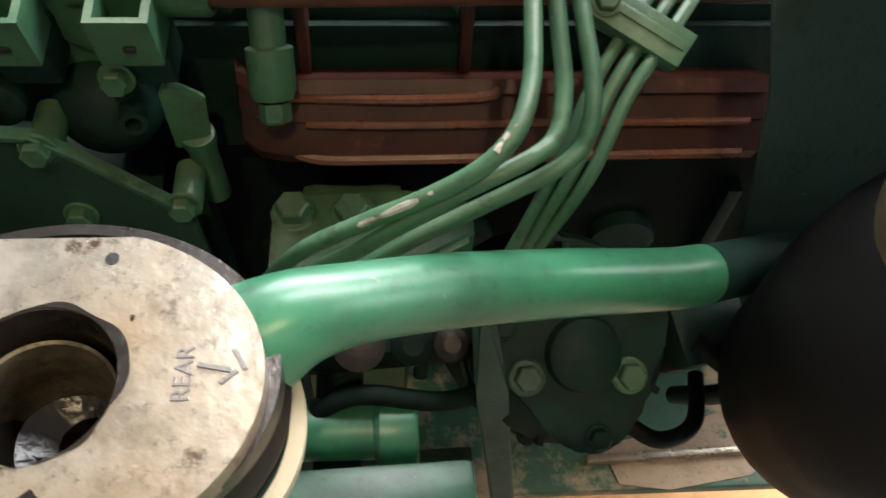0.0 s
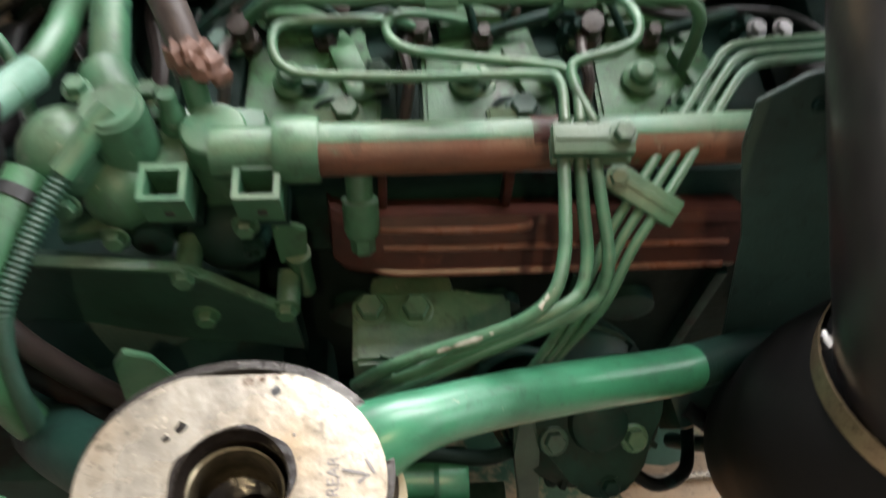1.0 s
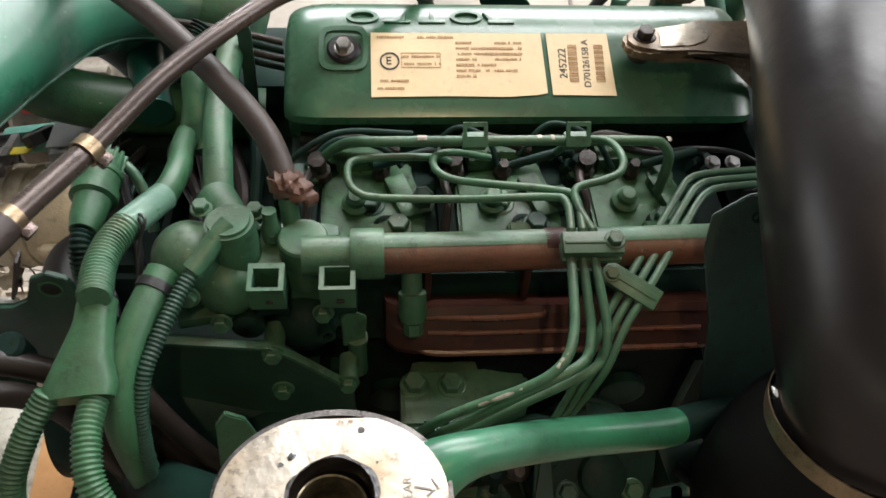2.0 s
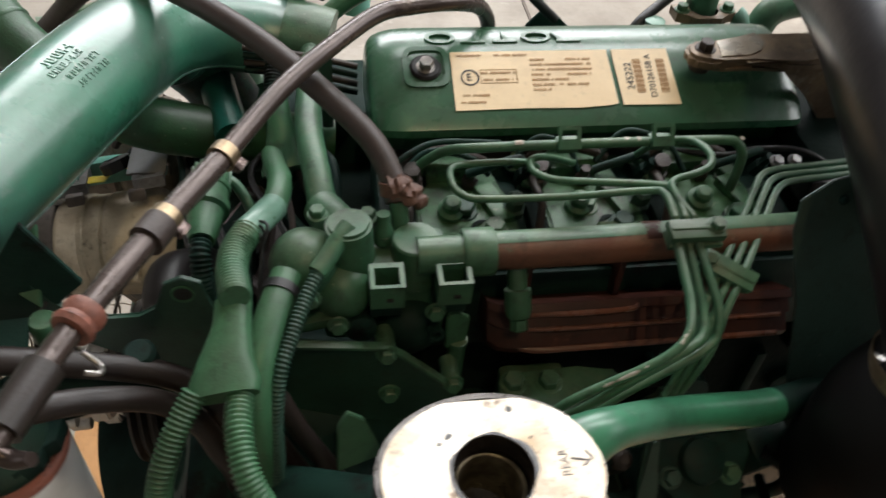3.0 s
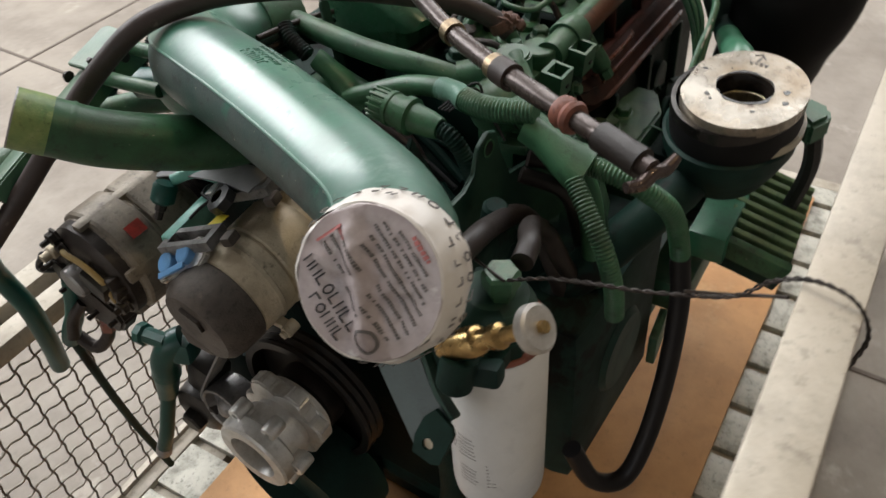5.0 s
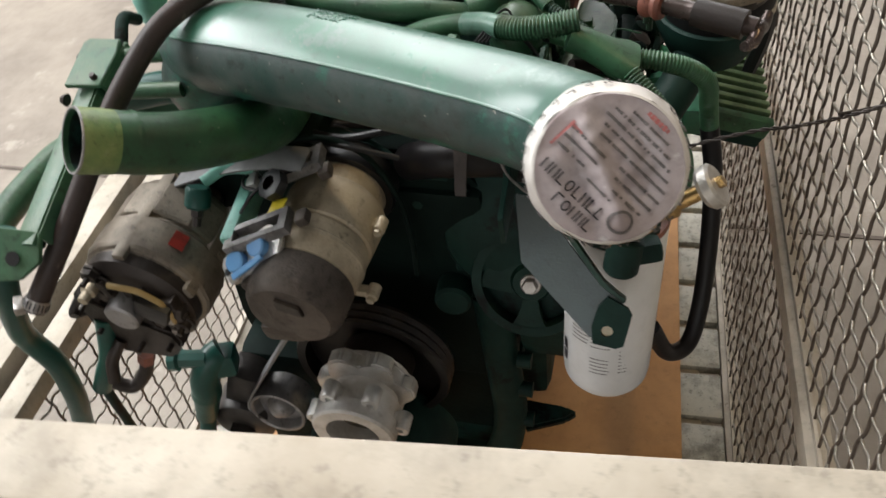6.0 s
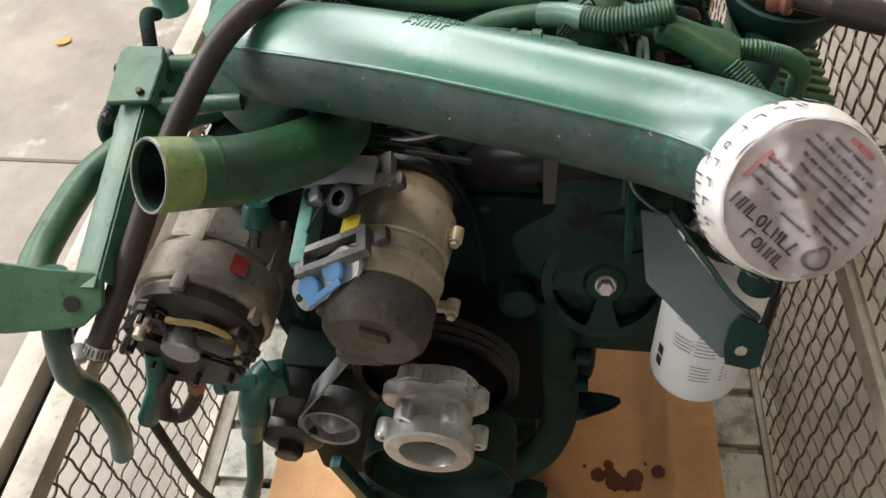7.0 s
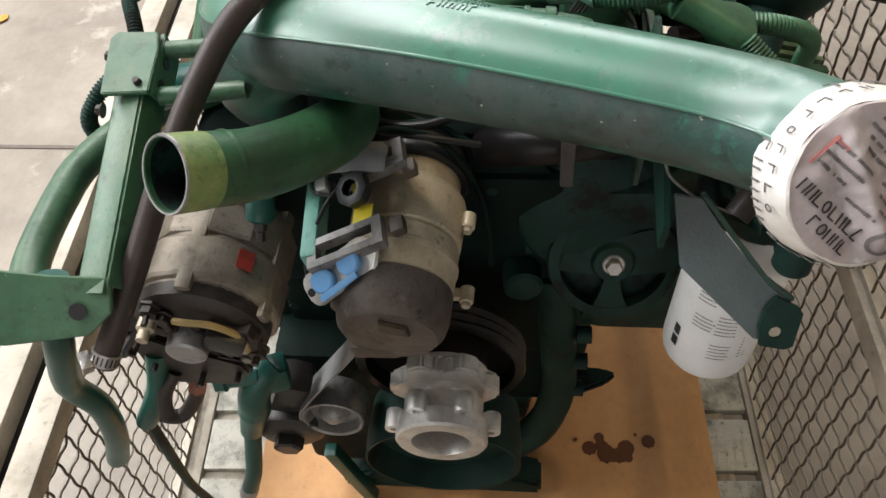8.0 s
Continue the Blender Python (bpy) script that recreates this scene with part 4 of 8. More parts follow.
part("hole", lathe(B(), [(0.0075, -0.001), (0.0075, 0.0005), (0, 0.0005)], (-0.2255, 0.1458, 1.091), (0, -1, 0), 20), BLACK, gus)
part("rim", lathe(B(), [(0.0075, 0), (0.0095, 0.0), (0.0095, 0.001), (0.0075, 0.001)], (-0.2255, 0.1455, 1.091), (0, -1, 0), 20), GREEN, gus)
for x, z in ((-0.064, 1.006), (-0.061, 0.947), (-0.002, 0.955)):
    part("bolt_post", lathe(B(), [(0.009, 0), (0.009, 0.03), (0, 0.03)], (x, 0.165, z), (0, -1, 0), 18), GREEN, gus)
    bolt(gus, (x, 0.134, z + 0.006), (0, -1, 0.15), 0.013)

# stud in front of the red casting, the casting itself
stud = part("spacer_stud", lathe(B(), [(0.0, 0), (0.0090, 0), (0.0090, 0.050), (0.0122, 0.051), (0.0122, 0.072), (0.0105, 0.077), (0.0, 0.077)], (0.054, 0.197, 1.090), (0.02, -0.42, -0.62), 22), GREEN, engine)
bolt(stud, (0.0562, 0.1527, 1.0247), (0.02, -0.42, -0.62), 0.0145, washer=False, height=0.75)
PROFILE = [(0.26, 0.985), (0.21, 0.995), (0.186, 1.012), (0.172, 1.021), (0.166, 1.016), (0.171, 1.012), (0.166, 1.007), (0.160, 1.001), (0.164, 0.996), (0.158, 0.990), (0.152, 0.982), (0.155, 0.972), (0.168, 0.964), (0.26, 0.955)]
casting = B()
xs = [0.030, 0.033, 0.042, 0.058, 0.30, 0.33]
amt = [0.75, 0.9, 0.97, 1.0, 1.0, 1.0]
rings = []
for x, s in zip(xs, amt):
    rings.append([casting.verts.new((x, 0.26 + (y - 0.26) * s, 1.005 + (z - 1.005) * s)) for y, z in PROFILE])
for a, b in zip(rings, rings[1:]):
    for k in range(len(PROFILE)):
        j = (k + 1) % len(PROFILE)
        casting.faces.new((a[k], a[j], b[j], b[k]))
casting.faces.new(rings[0])
casting.faces.new(rings[-1][::-1])
bmesh.ops.subdivide_edges(casting, edges=[e for e in casting.edges if abs(e.verts[0].co.x - e.verts[1].co.x) > 0.1], cuts=6)
casting = part("side_casting", casting, RUST_DARK, engine, "dark red primed side casting with raised ribs", sharp=30)
for k in range(3):
    part("web", box(B(), (0.006, 0.02, 0.05), pose(0.07 + k * 0.088, 0.195, 1.035), 0.001), RUST_DARK, casting)
part("rib_lip", sweep(B(), curve_points(((0.05, 0.166, 0.985), (0.07, 0.153, 0.979), (0.12, 0.151, 0.979), (0.24, 0.152, 0.98), (0.32, 0.153, 0.98)), 6), 0.0035, 8), RUST_EDGE, casting)
part("rib_lip", sweep(B(), curve_points(((0.06, 0.168, 1.012), (0.12, 0.165, 1.013), (0.168, 0.166, 1.014), (0.175, 0.170, 1.016)), 6), 0.003, 8), RUST_EDGE, casting)
part("rib_lip", sweep(B(), curve_points(((0.07, 0.160, 0.999), (0.12, 0.158, 1.0), (0.20, 0.159, 1.0), (0.32, 0.159, 1.0)), 6), 0.0024, 8), RUST_EDGE, casting)

flange_block = B()
slab(flange_block, [(0.045, 0.095), (0.045, 0.148), (0.05, 0.154), (0.125, 0.154), (0.165, 0.150), (0.165, 0.120), (0.12, 0.095)], 0.05, pose(0, 0, 0.920), 0.004)
box(flange_block, (0.07, 0.10, 0.16), pose(0.09, 0.14, 0.83), 0.01)
flange_block = part("pump_flange", flange_block, GREEN, engine)
for x, y in ((0.058, 0.1385), (0.0925, 0.137)):
    bolt(flange_block, (x, y, 0.944), (0, -0.05, 1), 0.0175, height=0.55)
tube("cable_tie", ((0.070, 0.06, 0.948), (0.075, 0.09, 0.951), (0.066, 0.10, 0.947)), 0.0012, GREEN, engine)

# ---- fuel lines ----
lines = thing("injection_pipes", "bundle of thin green steel fuel injection pipes", "fuel pipe")
LR = 0.0034
for pts in (((0.179, 0.165, 1.132), (0.178, 0.15, 1.121), (0.1762, 0.115, 1.112), (0.1735, 0.088, 1.105), (0.166, 0.067, 1.099), (0.152, 0.0575, 1.088), (0.13, 0.055, 1.072), (0.1045, 0.0555, 1.0545), (0.075, 0.054, 1.034), (0.05, 0.06, 0.99)),
            ((0.188, 0.165, 1.132), (0.1875, 0.15, 1.120), (0.1885, 0.12, 1.106), (0.1895, 0.095, 1.094), (0.185, 0.076, 1.086), (0.173, 0.066, 1.083), (0.153, 0.059, 1.0765), (0.129, 0.055, 1.0615), (0.099, 0.051, 1.0385), (0.075, 0.050, 1.018), (0.05, 0.055, 0.975)),
            ((0.196, 0.165, 1.132), (0.1965, 0.15, 1.120), (0.199, 0.12, 1.108), (0.2015, 0.092, 1.095), (0.198, 0.077, 1.080), (0.186, 0.069, 1.072), (0.165, 0.064, 1.061), (0.144, 0.061, 1.048), (0.12, 0.057, 1.033), (0.085, 0.052, 1.004), (0.05, 0.05, 0.965))):
    tube("fuel_pipe", pts, LR + 0.0006, GREEN, lines, seg=12)
tube("fuel_pipe", ((0.179, 0.162, 1.131), (0.179, 0.192, 1.133), (0.165, 0.202, 1.129), (0.10, 0.212, 1.117), (0.03, 0.223, 1.108), (0.010, 0.230, 1.108), (0.002, 0.243, 1.111), (0.005, 0.262, 1.113), (0.03, 0.268, 1.112), (0.075, 0.272, 1.108), (0.095, 0.29, 1.085)), LR, GREEN, lines, seg=12)
tube("fuel_pipe", ((0.188, 0.162, 1.131), (0.187, 0.196, 1.134), (0.170, 0.208, 1.131), (0.125, 0.222, 1.124), (0.092, 0.232, 1.12), (0.077, 0.245, 1.119), (0.077, 0.262, 1.118), (0.095, 0.276, 1.11), (0.13, 0.29, 1.09)), LR, GREEN, lines, seg=12)
tube("fuel_pipe", ((0.196, 0.162, 1.131), (0.187, 0.188, 1.135), (0.189, 0.203, 1.138), (0.212, 0.209, 1.141), (0.227, 0.217, 1.143), (0.231, 0.235, 1.144), (0.224, 0.262, 1.136), (0.20, 0.277, 1.12), (0.185, 0.29, 1.09)), LR, GREEN, lines, seg=12)
for k in range(3):
    d = 0.0135 * k
    e = d / 0.0135
    tube("fuel_pipe", ((0.43, 0.268 - 0.009 * e, 1.100), (0.362, 0.260 - 0.009 * e, 1.101), (0.322 + 0.004 * e, 0.256 - 0.009 * e, 1.101), (0.305 + 0.006 * e, 0.250 - 0.0085 * e, 1.100), (0.293 + 0.006 * e, 0.236 - 0.0075 * e, 1.098), (0.263 + 0.007 * e, 0.194 - 0.006 * e, 1.091), (0.232 + 0.007 * e, 0.151 - 0.006 * e, 1.081), (0.212 + 0.007 * e, 0.124 - 0.005 * e, 1.068), (0.196 + 0.007 * e, 0.098 - 0.004 * e, 1.038), (0.176 + 0.006 * e, 0.078, 0.99), (0.155 + 0.006 * e, 0.065, 0.94)), LR, GREEN, lines, seg=12)
cl = B()
box(cl, (0.048, 0.019, 0.009), frame_of((0.1945, 0.152, 1.127), (0, -0.25, 0.95)), 0.0015)
box(cl, (0.032, 0.003, 0.0105), frame_of((0.188, 0.152, 1.1275), (0, -0.25, 0.95)), 0.0006)
box(cl, (0.048, 0.017, 0.006), frame_of((0.1945, 0.152, 1.117), (0, -0.25, 0.95)), 0.0015)
cl = part("pipe_clamp", cl, GREEN, lines)
bolt(cl, (0.2115, 0.1525, 1.131), (0, -0.25, 0.95), 0.011)
c2m = frame_of((0.2325, 0.1425, 1.0855), (-0.1, -0.5, 0.85), (0.78, -0.60, -0.05))
cl2 = B()
box(cl2, (0.050, 0.018, 0.009), c2m, 0.0015)
box(cl2, (0.046, 0.005, 0.0115), c2m @ pose(0, 0.001, 0), 0.001)
box(cl2, (0.044, 0.016, 0.006), c2m @ pose(0.002, 0, -0.010), 0.0015)
cl2 = part("pipe_clamp", cl2, GREEN, lines)
bolt(cl2, c2m @ Vector((-0.0185, 0, 0.004)), c2m.to_3x3() @ Vector((0, 0, 1)), 0.010)
gallery = part("return_rail", sweep(B(), curve_points(((-0.03, 0.30, 1.075), (-0.012, 0.292, 1.10), (0.004, 0.281, 1.118), (0.03, 0.273, 1.126), (0.11, 0.270, 1.129), (0.20, 0.270, 1.129), (0.266, 0.271, 1.127), (0.280, 0.270, 1.123), (0.287, 0.267, 1.113), (0.288, 0.265, 1.098), (0.288, 0.266, 1.07)), 8), 0.0047, 14), GREEN, lines, "green return pipe with chipped paint")
for x in (0.111, 0.200):
    tab = ring_plate(B(), [(-0.0105, -0.010), (0.0105, -0.010), (0.0105, 0.011), (-0.0105, 0.011)], [(-0.0072, -0.001), (0.0072, -0.001), (0.0072, 0.0072), (-0.0072, 0.0072)], 0.0035, frame_of((x, 0.265, 1.140), (0, -0.8, 0.6), (1, 0, 0)))
    box(tab, (0.021, 0.012, 0.012), pose(x, 0.27, 1.129), 0.002)
    part("rail_clip", tab, GREEN, gallery)
for k, (x, l) in enumerate(((0.062, 0.008), (0.166, 0.004), (0.178, 0.003), (0.284, 0.004))):
    part("paint_chip", sweep(B(), [Vector((x, 0.2702 if x < 0.25 else 0.2758, 1.1292 if x < 0.25 else 1.1214)), Vector((x + l, 0.2702 if x < 0.25 else 0.2762, 1.1292 if x < 0.25 else 1.121))], 0.00485, 10, caps=False, arc=(-50, 40)), CHIP, gallery, "bare chipped metal")
chips = [((0.1675, 0.0690, 1.1025), (0.158, 0.0595, 1.0955)), ((0.137, 0.0540, 1.0795), (0.1315, 0.0538, 1.0758)), ((0.128, 0.0535, 1.0730), (0.102, 0.0535, 1.0550))]
for a, b in chips:
    part("paint_chip", sweep(B(), curve_points((a, b), 6), lambda t, run: 0.0018 + 0.0010 * noise.noise(Vector((run * 420, 3.7, a[0] * 90))), 8), CHIP, lines, "bare chipped metal")

# ---- engine mount in front of the block ----
SLEEVE = material("oily_brassy_steel", (0.34, 0.29, 0.19), 0.30, metal=0.8, second=(0.16, 0.13, 0.085), scale=30, amount=0.8, third=(0.03, 0.025, 0.02), third_cut=0.62, third_scale=24, grime=0.5, grime_scale=30)
mount = thing("engine_mount", "rubber engine mount with a stained bare aluminium top plate", "engine mount")
MC = Vector((-0.005, -0.029, 1.0))


def mount_outline(r, flat, n=96):
    out = []
    for k in range(n):
        a = 2 * math.pi * k / n
        x, y = r * math.cos(a), r * 0.80 * math.sin(a)
        out.append((x, min(y, flat)))
    return out


HOLE = circle(0.0290, 96)
top = B()
ring_plate(top, mount_outline(0.0775, 0.058), HOLE, 0.012, pose(MC.x, MC.y, 1.0795))
bmesh.ops.bevel(top, geom=[e for e in top.edges if all(v.co.z > 1.0845 for v in e.verts) and len(e.link_faces) == 2 and e.calc_face_angle(0) > 0.8], offset=0.004, segments=3, affect="EDGES")
top = part("top_plate", top, MOUNT_PLATE, mount, "stained bare aluminium plate marked REAR")
wob = [1 + 0.06 * math.sin(2 * k * math.pi / 48 + 0.6) + 0.035 * math.sin(5 * k * math.pi / 48) + 0.015 * math.sin(9 * k * math.pi / 48 + 2) for k in range(96)]
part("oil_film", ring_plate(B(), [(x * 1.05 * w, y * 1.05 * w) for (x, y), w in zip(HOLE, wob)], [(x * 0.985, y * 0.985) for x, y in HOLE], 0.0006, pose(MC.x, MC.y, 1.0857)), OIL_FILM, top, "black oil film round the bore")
for n, (x, y, r) in enumerate(((-0.028, 0.030, 0.0028), (-0.035, 0.024, 0.0016), (0.008, -0.040, 0.0035), (-0.012, -0.044, 0.003), (-0.040, -0.020, 0.0024), (0.030, 0.024, 0.001))):
    part("oil_spot", slab(B(), [(a * (1 + 0.3 * math.sin(math.pi * k / 4 + n)), c * (1 + 0.25 * math.cos(math.pi * 3 * k / 8 + n))) for k, (a, c) in enumerate(circle(r, 16))], 0.0005, pose(MC.x + x, MC.y + y, 1.0858)), OIL_FILM, top)

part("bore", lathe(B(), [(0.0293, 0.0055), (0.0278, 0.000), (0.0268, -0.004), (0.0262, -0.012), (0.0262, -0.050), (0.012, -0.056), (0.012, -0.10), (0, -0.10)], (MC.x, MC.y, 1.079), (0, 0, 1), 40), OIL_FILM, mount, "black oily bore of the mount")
part("inner_sleeve", lathe(B(), [(0.0262, -0.014), (0.0250, -0.0095), (0.0238, -0.0105), (0.0232, -0.016), (0.0226, -0.055)], (MC.x, MC.y, 1.079), (0.10, 0.05, 1), 44), SLEEVE, mount, "oily tilted steel sleeve")
part("pin_hole", lathe(B(), [(0.0026, 0), (0.0026, 0.0004), (0, 0.0004)], (0.0140, 0.0195, 1.0854), (0, 0, 1), 16), BLACK, top)
lettering("marking", "REAR", pose(0.0455, -0.027, 1.0856, 0, 0, 90), 0.0088, INK_GREY, top, 0.0004)
part("arrow_mark", slab(B(), [(-0.0008, -0.006), (0.0008, -0.006), (0.0008, 0.006), (-0.0008, 0.006)], 0.0006, pose(0.0555, -0.025, 1.0858, 0, 0, 78)), INK_GREY, top)
part("arrow_mark", slab(B(), [(-0.0008, -0.0045), (0.0008, -0.0045), (0.0008, 0.0045), (-0.0008, 0.0045)], 0.0006, pose(0.0638, -0.0222, 1.0858, 0, 0, 30)), INK_GREY, top)
part("arrow_mark", slab(B(), [(-0.0008, -0.0035), (0.0008, -0.0035), (0.0008, 0.0035), (-0.0008, 0.0035)], 0.0006, pose(0.0605, -0.0285, 1.0858, 0, 0, -50)), INK_GREY, top)
rub = B()
outl = [mount_outline(0.079, 0.068), mount_outline(0.083, 0.075), mount_outline(0.080, 0.072), mount_outline(0.07, 0.06)]
layers = [[rub.verts.new((MC.x + x, MC.y + y + 0.004, z)) for x, y in o] for o, z in zip(outl, (1.074, 1.055, 1.035, 1.0))]
for va, vb in zip(layers, layers[1:]):
    for k in range(96):
        j = (k + 1) % 96
        rub.faces.new((va[k], va[j], vb[j], vb[k]))
part("rubber_body", rub, ELBOW_BLACK, mount, "black rubber body")
low = ring_plate(B(), mount_outline(0.0805, 0.072), mount_outline(0.074, 0.066), 0.010, pose(MC.x + 0.007, MC.y - 0.001, 1.045, 3, 5, 0))
part("lower_ring", low, CREAM, mount, "cream stained lower ring")
rim = ring_plate(B(), mount_outline(0.0815, 0.0725), mount_outline(0.0755, 0.069), 0.012, pose(MC.x, MC.y + 0.0055, 1.070))
bmesh.ops.bevel(rim, geom=[e for e in rim.edges if all(v.co.z > 1.0755 for v in e.verts) and e.calc_face_angle(0) > 0.8], offset=0.0035, segments=2, affect="EDGES")
part("steel_rim", rim, material("oily_dark_steel_rim", (0.075, 0.07, 0.066), 0.24, metal=0.8, second=(0.025, 0.022, 0.02), scale=26, amount=0.9, third=(0.22, 0.20, 0.18), third_cut=0.64, third_scale=30, grime=0.4, grime_scale=30), mount, "oily bare steel rim")

carrier = thing("mount_carrier", "green welded tube carrier under the engine mount", "bracket")
base = B()
lathe(base, [(0.040, 0), (0.052, 0.004), (0.066, 0.028), (0.0755, 0.048), (0.0775, 0.064), (0.074, 0.066), (0.05, 0.060)], (0, 0, 0.975), (0, 0, 1), 48)
for v in base.verts:
    v.co.x, v.co.y = MC.x + v.co.x * 1.10, MC.y + 0.006 + v.co.y * 0.90
part("cup", base, GREEN_DARK, carrier)
part("ear", slab(B(), [(0.0, -0.03), (0.03, -0.02), (0.04, 0.0), (0.03, 0.02), (0.0, 0.03)], 0.03, pose(0.055, -0.075, 1.02, 0, 0, -45), 0.005), GREEN, carrier)
part("strut", sweep(B(), curve_points(((0.065, -0.092, 1.03), (0.085, -0.10, 0.95), (0.10, -0.085, 0.86), (0.11, -0.07, 0.80)), 5), 0.010, 8), BLACK, carrier, "black steel strut")
ARM = curve_points(((0.058, -0.004, 1.058), (0.086, 0.006, 1.066), (0.13, 0.023, 1.049), (0.19, 0.042, 1.022), (0.25, 0.060, 0.993), (0.272, 0.067, 0.984), (0.30, 0.078, 0.972), (0.36, 0.10, 0.955)), 10)
arm_tube = sweep(B(), ARM[:54], lambda t, run: 0.0162 + 0.010 * max(0, 1 - run / 0.055) ** 2, 28)
ARM_GREEN = material("worn_gloss_green_paint", (0.038, 0.195, 0.100), 0.34, coat=0.5, second=(0.027, 0.140, 0.076), scale=14, amount=0.8, third=(0.05, 0.19, 0.11), third_cut=0.60, third_scale=12, bump=0.12, bump_scale=120, grime=0.30, grime_scale=14, chips=0.2)
part("arm_tube", arm_tube, ARM_GREEN, carrier, "glossy green tube arm")
# air pipe's cast shadow on the arm, painted as a dark green end
part("arm_shadowed_end", sweep(B(), ARM[52:], 0.0158, 24), GREEN_DARK, carrier, "end of the tube arm, darkened as the air pipe's shadow")
part("leg_tube", sweep(B(), curve_points(((-0.03, -0.01, 1.0), (-0.085, 0.005, 0.985), (-0.13, 0.03, 0.96), (-0.17, 0.06, 0.925), (-0.19, 0.09, 0.89)), 8), 0.024, 22), GREEN_DARK, carrier)
part("leg_rib", slab(B(), [(-0.018, -0.03), (0.026, -0.03), (0.012, 0.020), (-0.002, 0.034), (-0.012, 0.022)], 0.006, frame_of((-0.097, 0.080, 0.965), (0.3, -0.9, 0.2), (1, 0.3, 0)), 0.001), GREEN, carrier)
part("stay", slab(B(), [(-0.008, -0.25), (0.009, -0.25), (0.010, 0.0), (0.006, 0.08), (-0.006, 0.08), (-0.009, 0.0)], 0.012, frame_of((0.172, 0.044, 0.90), (0.05, -1, 0.1), (1, 0, 0.13)), 0.004), GREEN_SHADE, carrier)
part("crossbar", box(B(), (0.15, 0.06, 0.05), pose(0.10, 0.030, 0.72, 0, 0, 2), 0.004), GREEN, carrier)
PEELED = material("peeling_green_over_primer", (0.03, 0.095, 0.055), 0.5, second=(0.02, 0.06, 0.04), scale=20, third=(0.36, 0.26, 0.17), third_cut=0.485, third_scale=3.6, grime=0.3)
sole = part("sole_beam", box(B(), (0.56, 0.18, 0.02), pose(0.34, 0.160, 0.575, 0, 0, 0), 0.004), PEELED, carrier, "beam with peeling green paint")
part("bare_patch", slab(B(), [(0.31, 0.112), (0.318, 0.098), (0.325, 0.075), (0.372, 0.068), (0.451, 0.079), (0.475, 0.092), (0.491, 0.111), (0.484, 0.130), (0.468, 0.142), (0.446, 0.146), (0.422, 0.139), (0.405, 0.122), (0.377, 0.115), (0.345, 0.119)], 0.0012, pose(0, 0, 0.5862)), TAN_PRIMER, sole, "patch of bare tan primer")
part("lip", box(B(), (0.17, 0.008, 0.012), pose(0.38, 0.10, 0.592, 0, 0, 2), 0.002), MOUNT_PLATE, sole)

# ---- low pump below the arm ----
pump = thing("steering_pump", "dark green hydraulic pump bolted low on the block", "pump")
pb = B()
lathe(pb, [(0.0, 0), (0.062, 0), (0.062, 0.02), (0.052, 0.03), (0.040, 0.034), (0.036, 0.045), (0.024, 0.05), (0.02, 0.046), (0, 0.046)], (0.222, 0.085, 0.875), (0.05, -0.55, 0.80), 30)
lathe(pb, [(0, 0.0), (0.066, 0.0), (0.070, -0.02), (0.070, -0.10), (0, -0.10)], (0.222, 0.085, 0.875), (0.05, -0.55, 0.80), 30)
box(pb, (0.05, 0.05, 0.05), pose(0.31, 0.09, 0.88, 20, 0, 15), 0.008)
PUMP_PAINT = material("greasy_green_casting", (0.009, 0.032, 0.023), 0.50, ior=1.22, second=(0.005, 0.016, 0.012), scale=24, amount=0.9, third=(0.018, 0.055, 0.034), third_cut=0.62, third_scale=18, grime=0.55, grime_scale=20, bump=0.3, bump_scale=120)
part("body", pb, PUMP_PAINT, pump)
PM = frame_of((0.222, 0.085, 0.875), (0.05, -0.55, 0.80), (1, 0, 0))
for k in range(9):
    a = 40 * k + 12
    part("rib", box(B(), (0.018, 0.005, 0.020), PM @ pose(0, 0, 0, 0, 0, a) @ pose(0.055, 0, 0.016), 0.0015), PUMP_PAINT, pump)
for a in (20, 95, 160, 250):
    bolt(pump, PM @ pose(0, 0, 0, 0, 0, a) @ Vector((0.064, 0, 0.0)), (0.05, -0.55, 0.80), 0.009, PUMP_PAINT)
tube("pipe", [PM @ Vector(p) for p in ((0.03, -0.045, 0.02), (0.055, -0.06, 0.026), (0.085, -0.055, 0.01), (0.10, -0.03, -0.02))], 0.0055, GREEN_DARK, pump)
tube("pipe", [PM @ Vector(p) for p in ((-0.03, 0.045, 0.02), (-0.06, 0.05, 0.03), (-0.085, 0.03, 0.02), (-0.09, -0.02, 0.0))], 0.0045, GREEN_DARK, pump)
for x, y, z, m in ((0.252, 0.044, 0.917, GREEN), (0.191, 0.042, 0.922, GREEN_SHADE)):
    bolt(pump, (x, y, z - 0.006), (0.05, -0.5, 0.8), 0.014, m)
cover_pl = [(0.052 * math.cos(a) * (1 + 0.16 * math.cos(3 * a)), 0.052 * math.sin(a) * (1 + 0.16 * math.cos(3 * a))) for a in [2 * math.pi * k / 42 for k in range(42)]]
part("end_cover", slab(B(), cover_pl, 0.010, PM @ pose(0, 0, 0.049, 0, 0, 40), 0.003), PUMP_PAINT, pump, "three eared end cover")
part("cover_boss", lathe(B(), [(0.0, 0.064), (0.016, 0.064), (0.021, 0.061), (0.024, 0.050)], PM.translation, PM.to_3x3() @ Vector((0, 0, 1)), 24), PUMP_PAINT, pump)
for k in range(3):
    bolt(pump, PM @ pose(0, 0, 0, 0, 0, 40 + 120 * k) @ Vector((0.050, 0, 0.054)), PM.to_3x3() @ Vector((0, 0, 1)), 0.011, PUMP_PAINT)
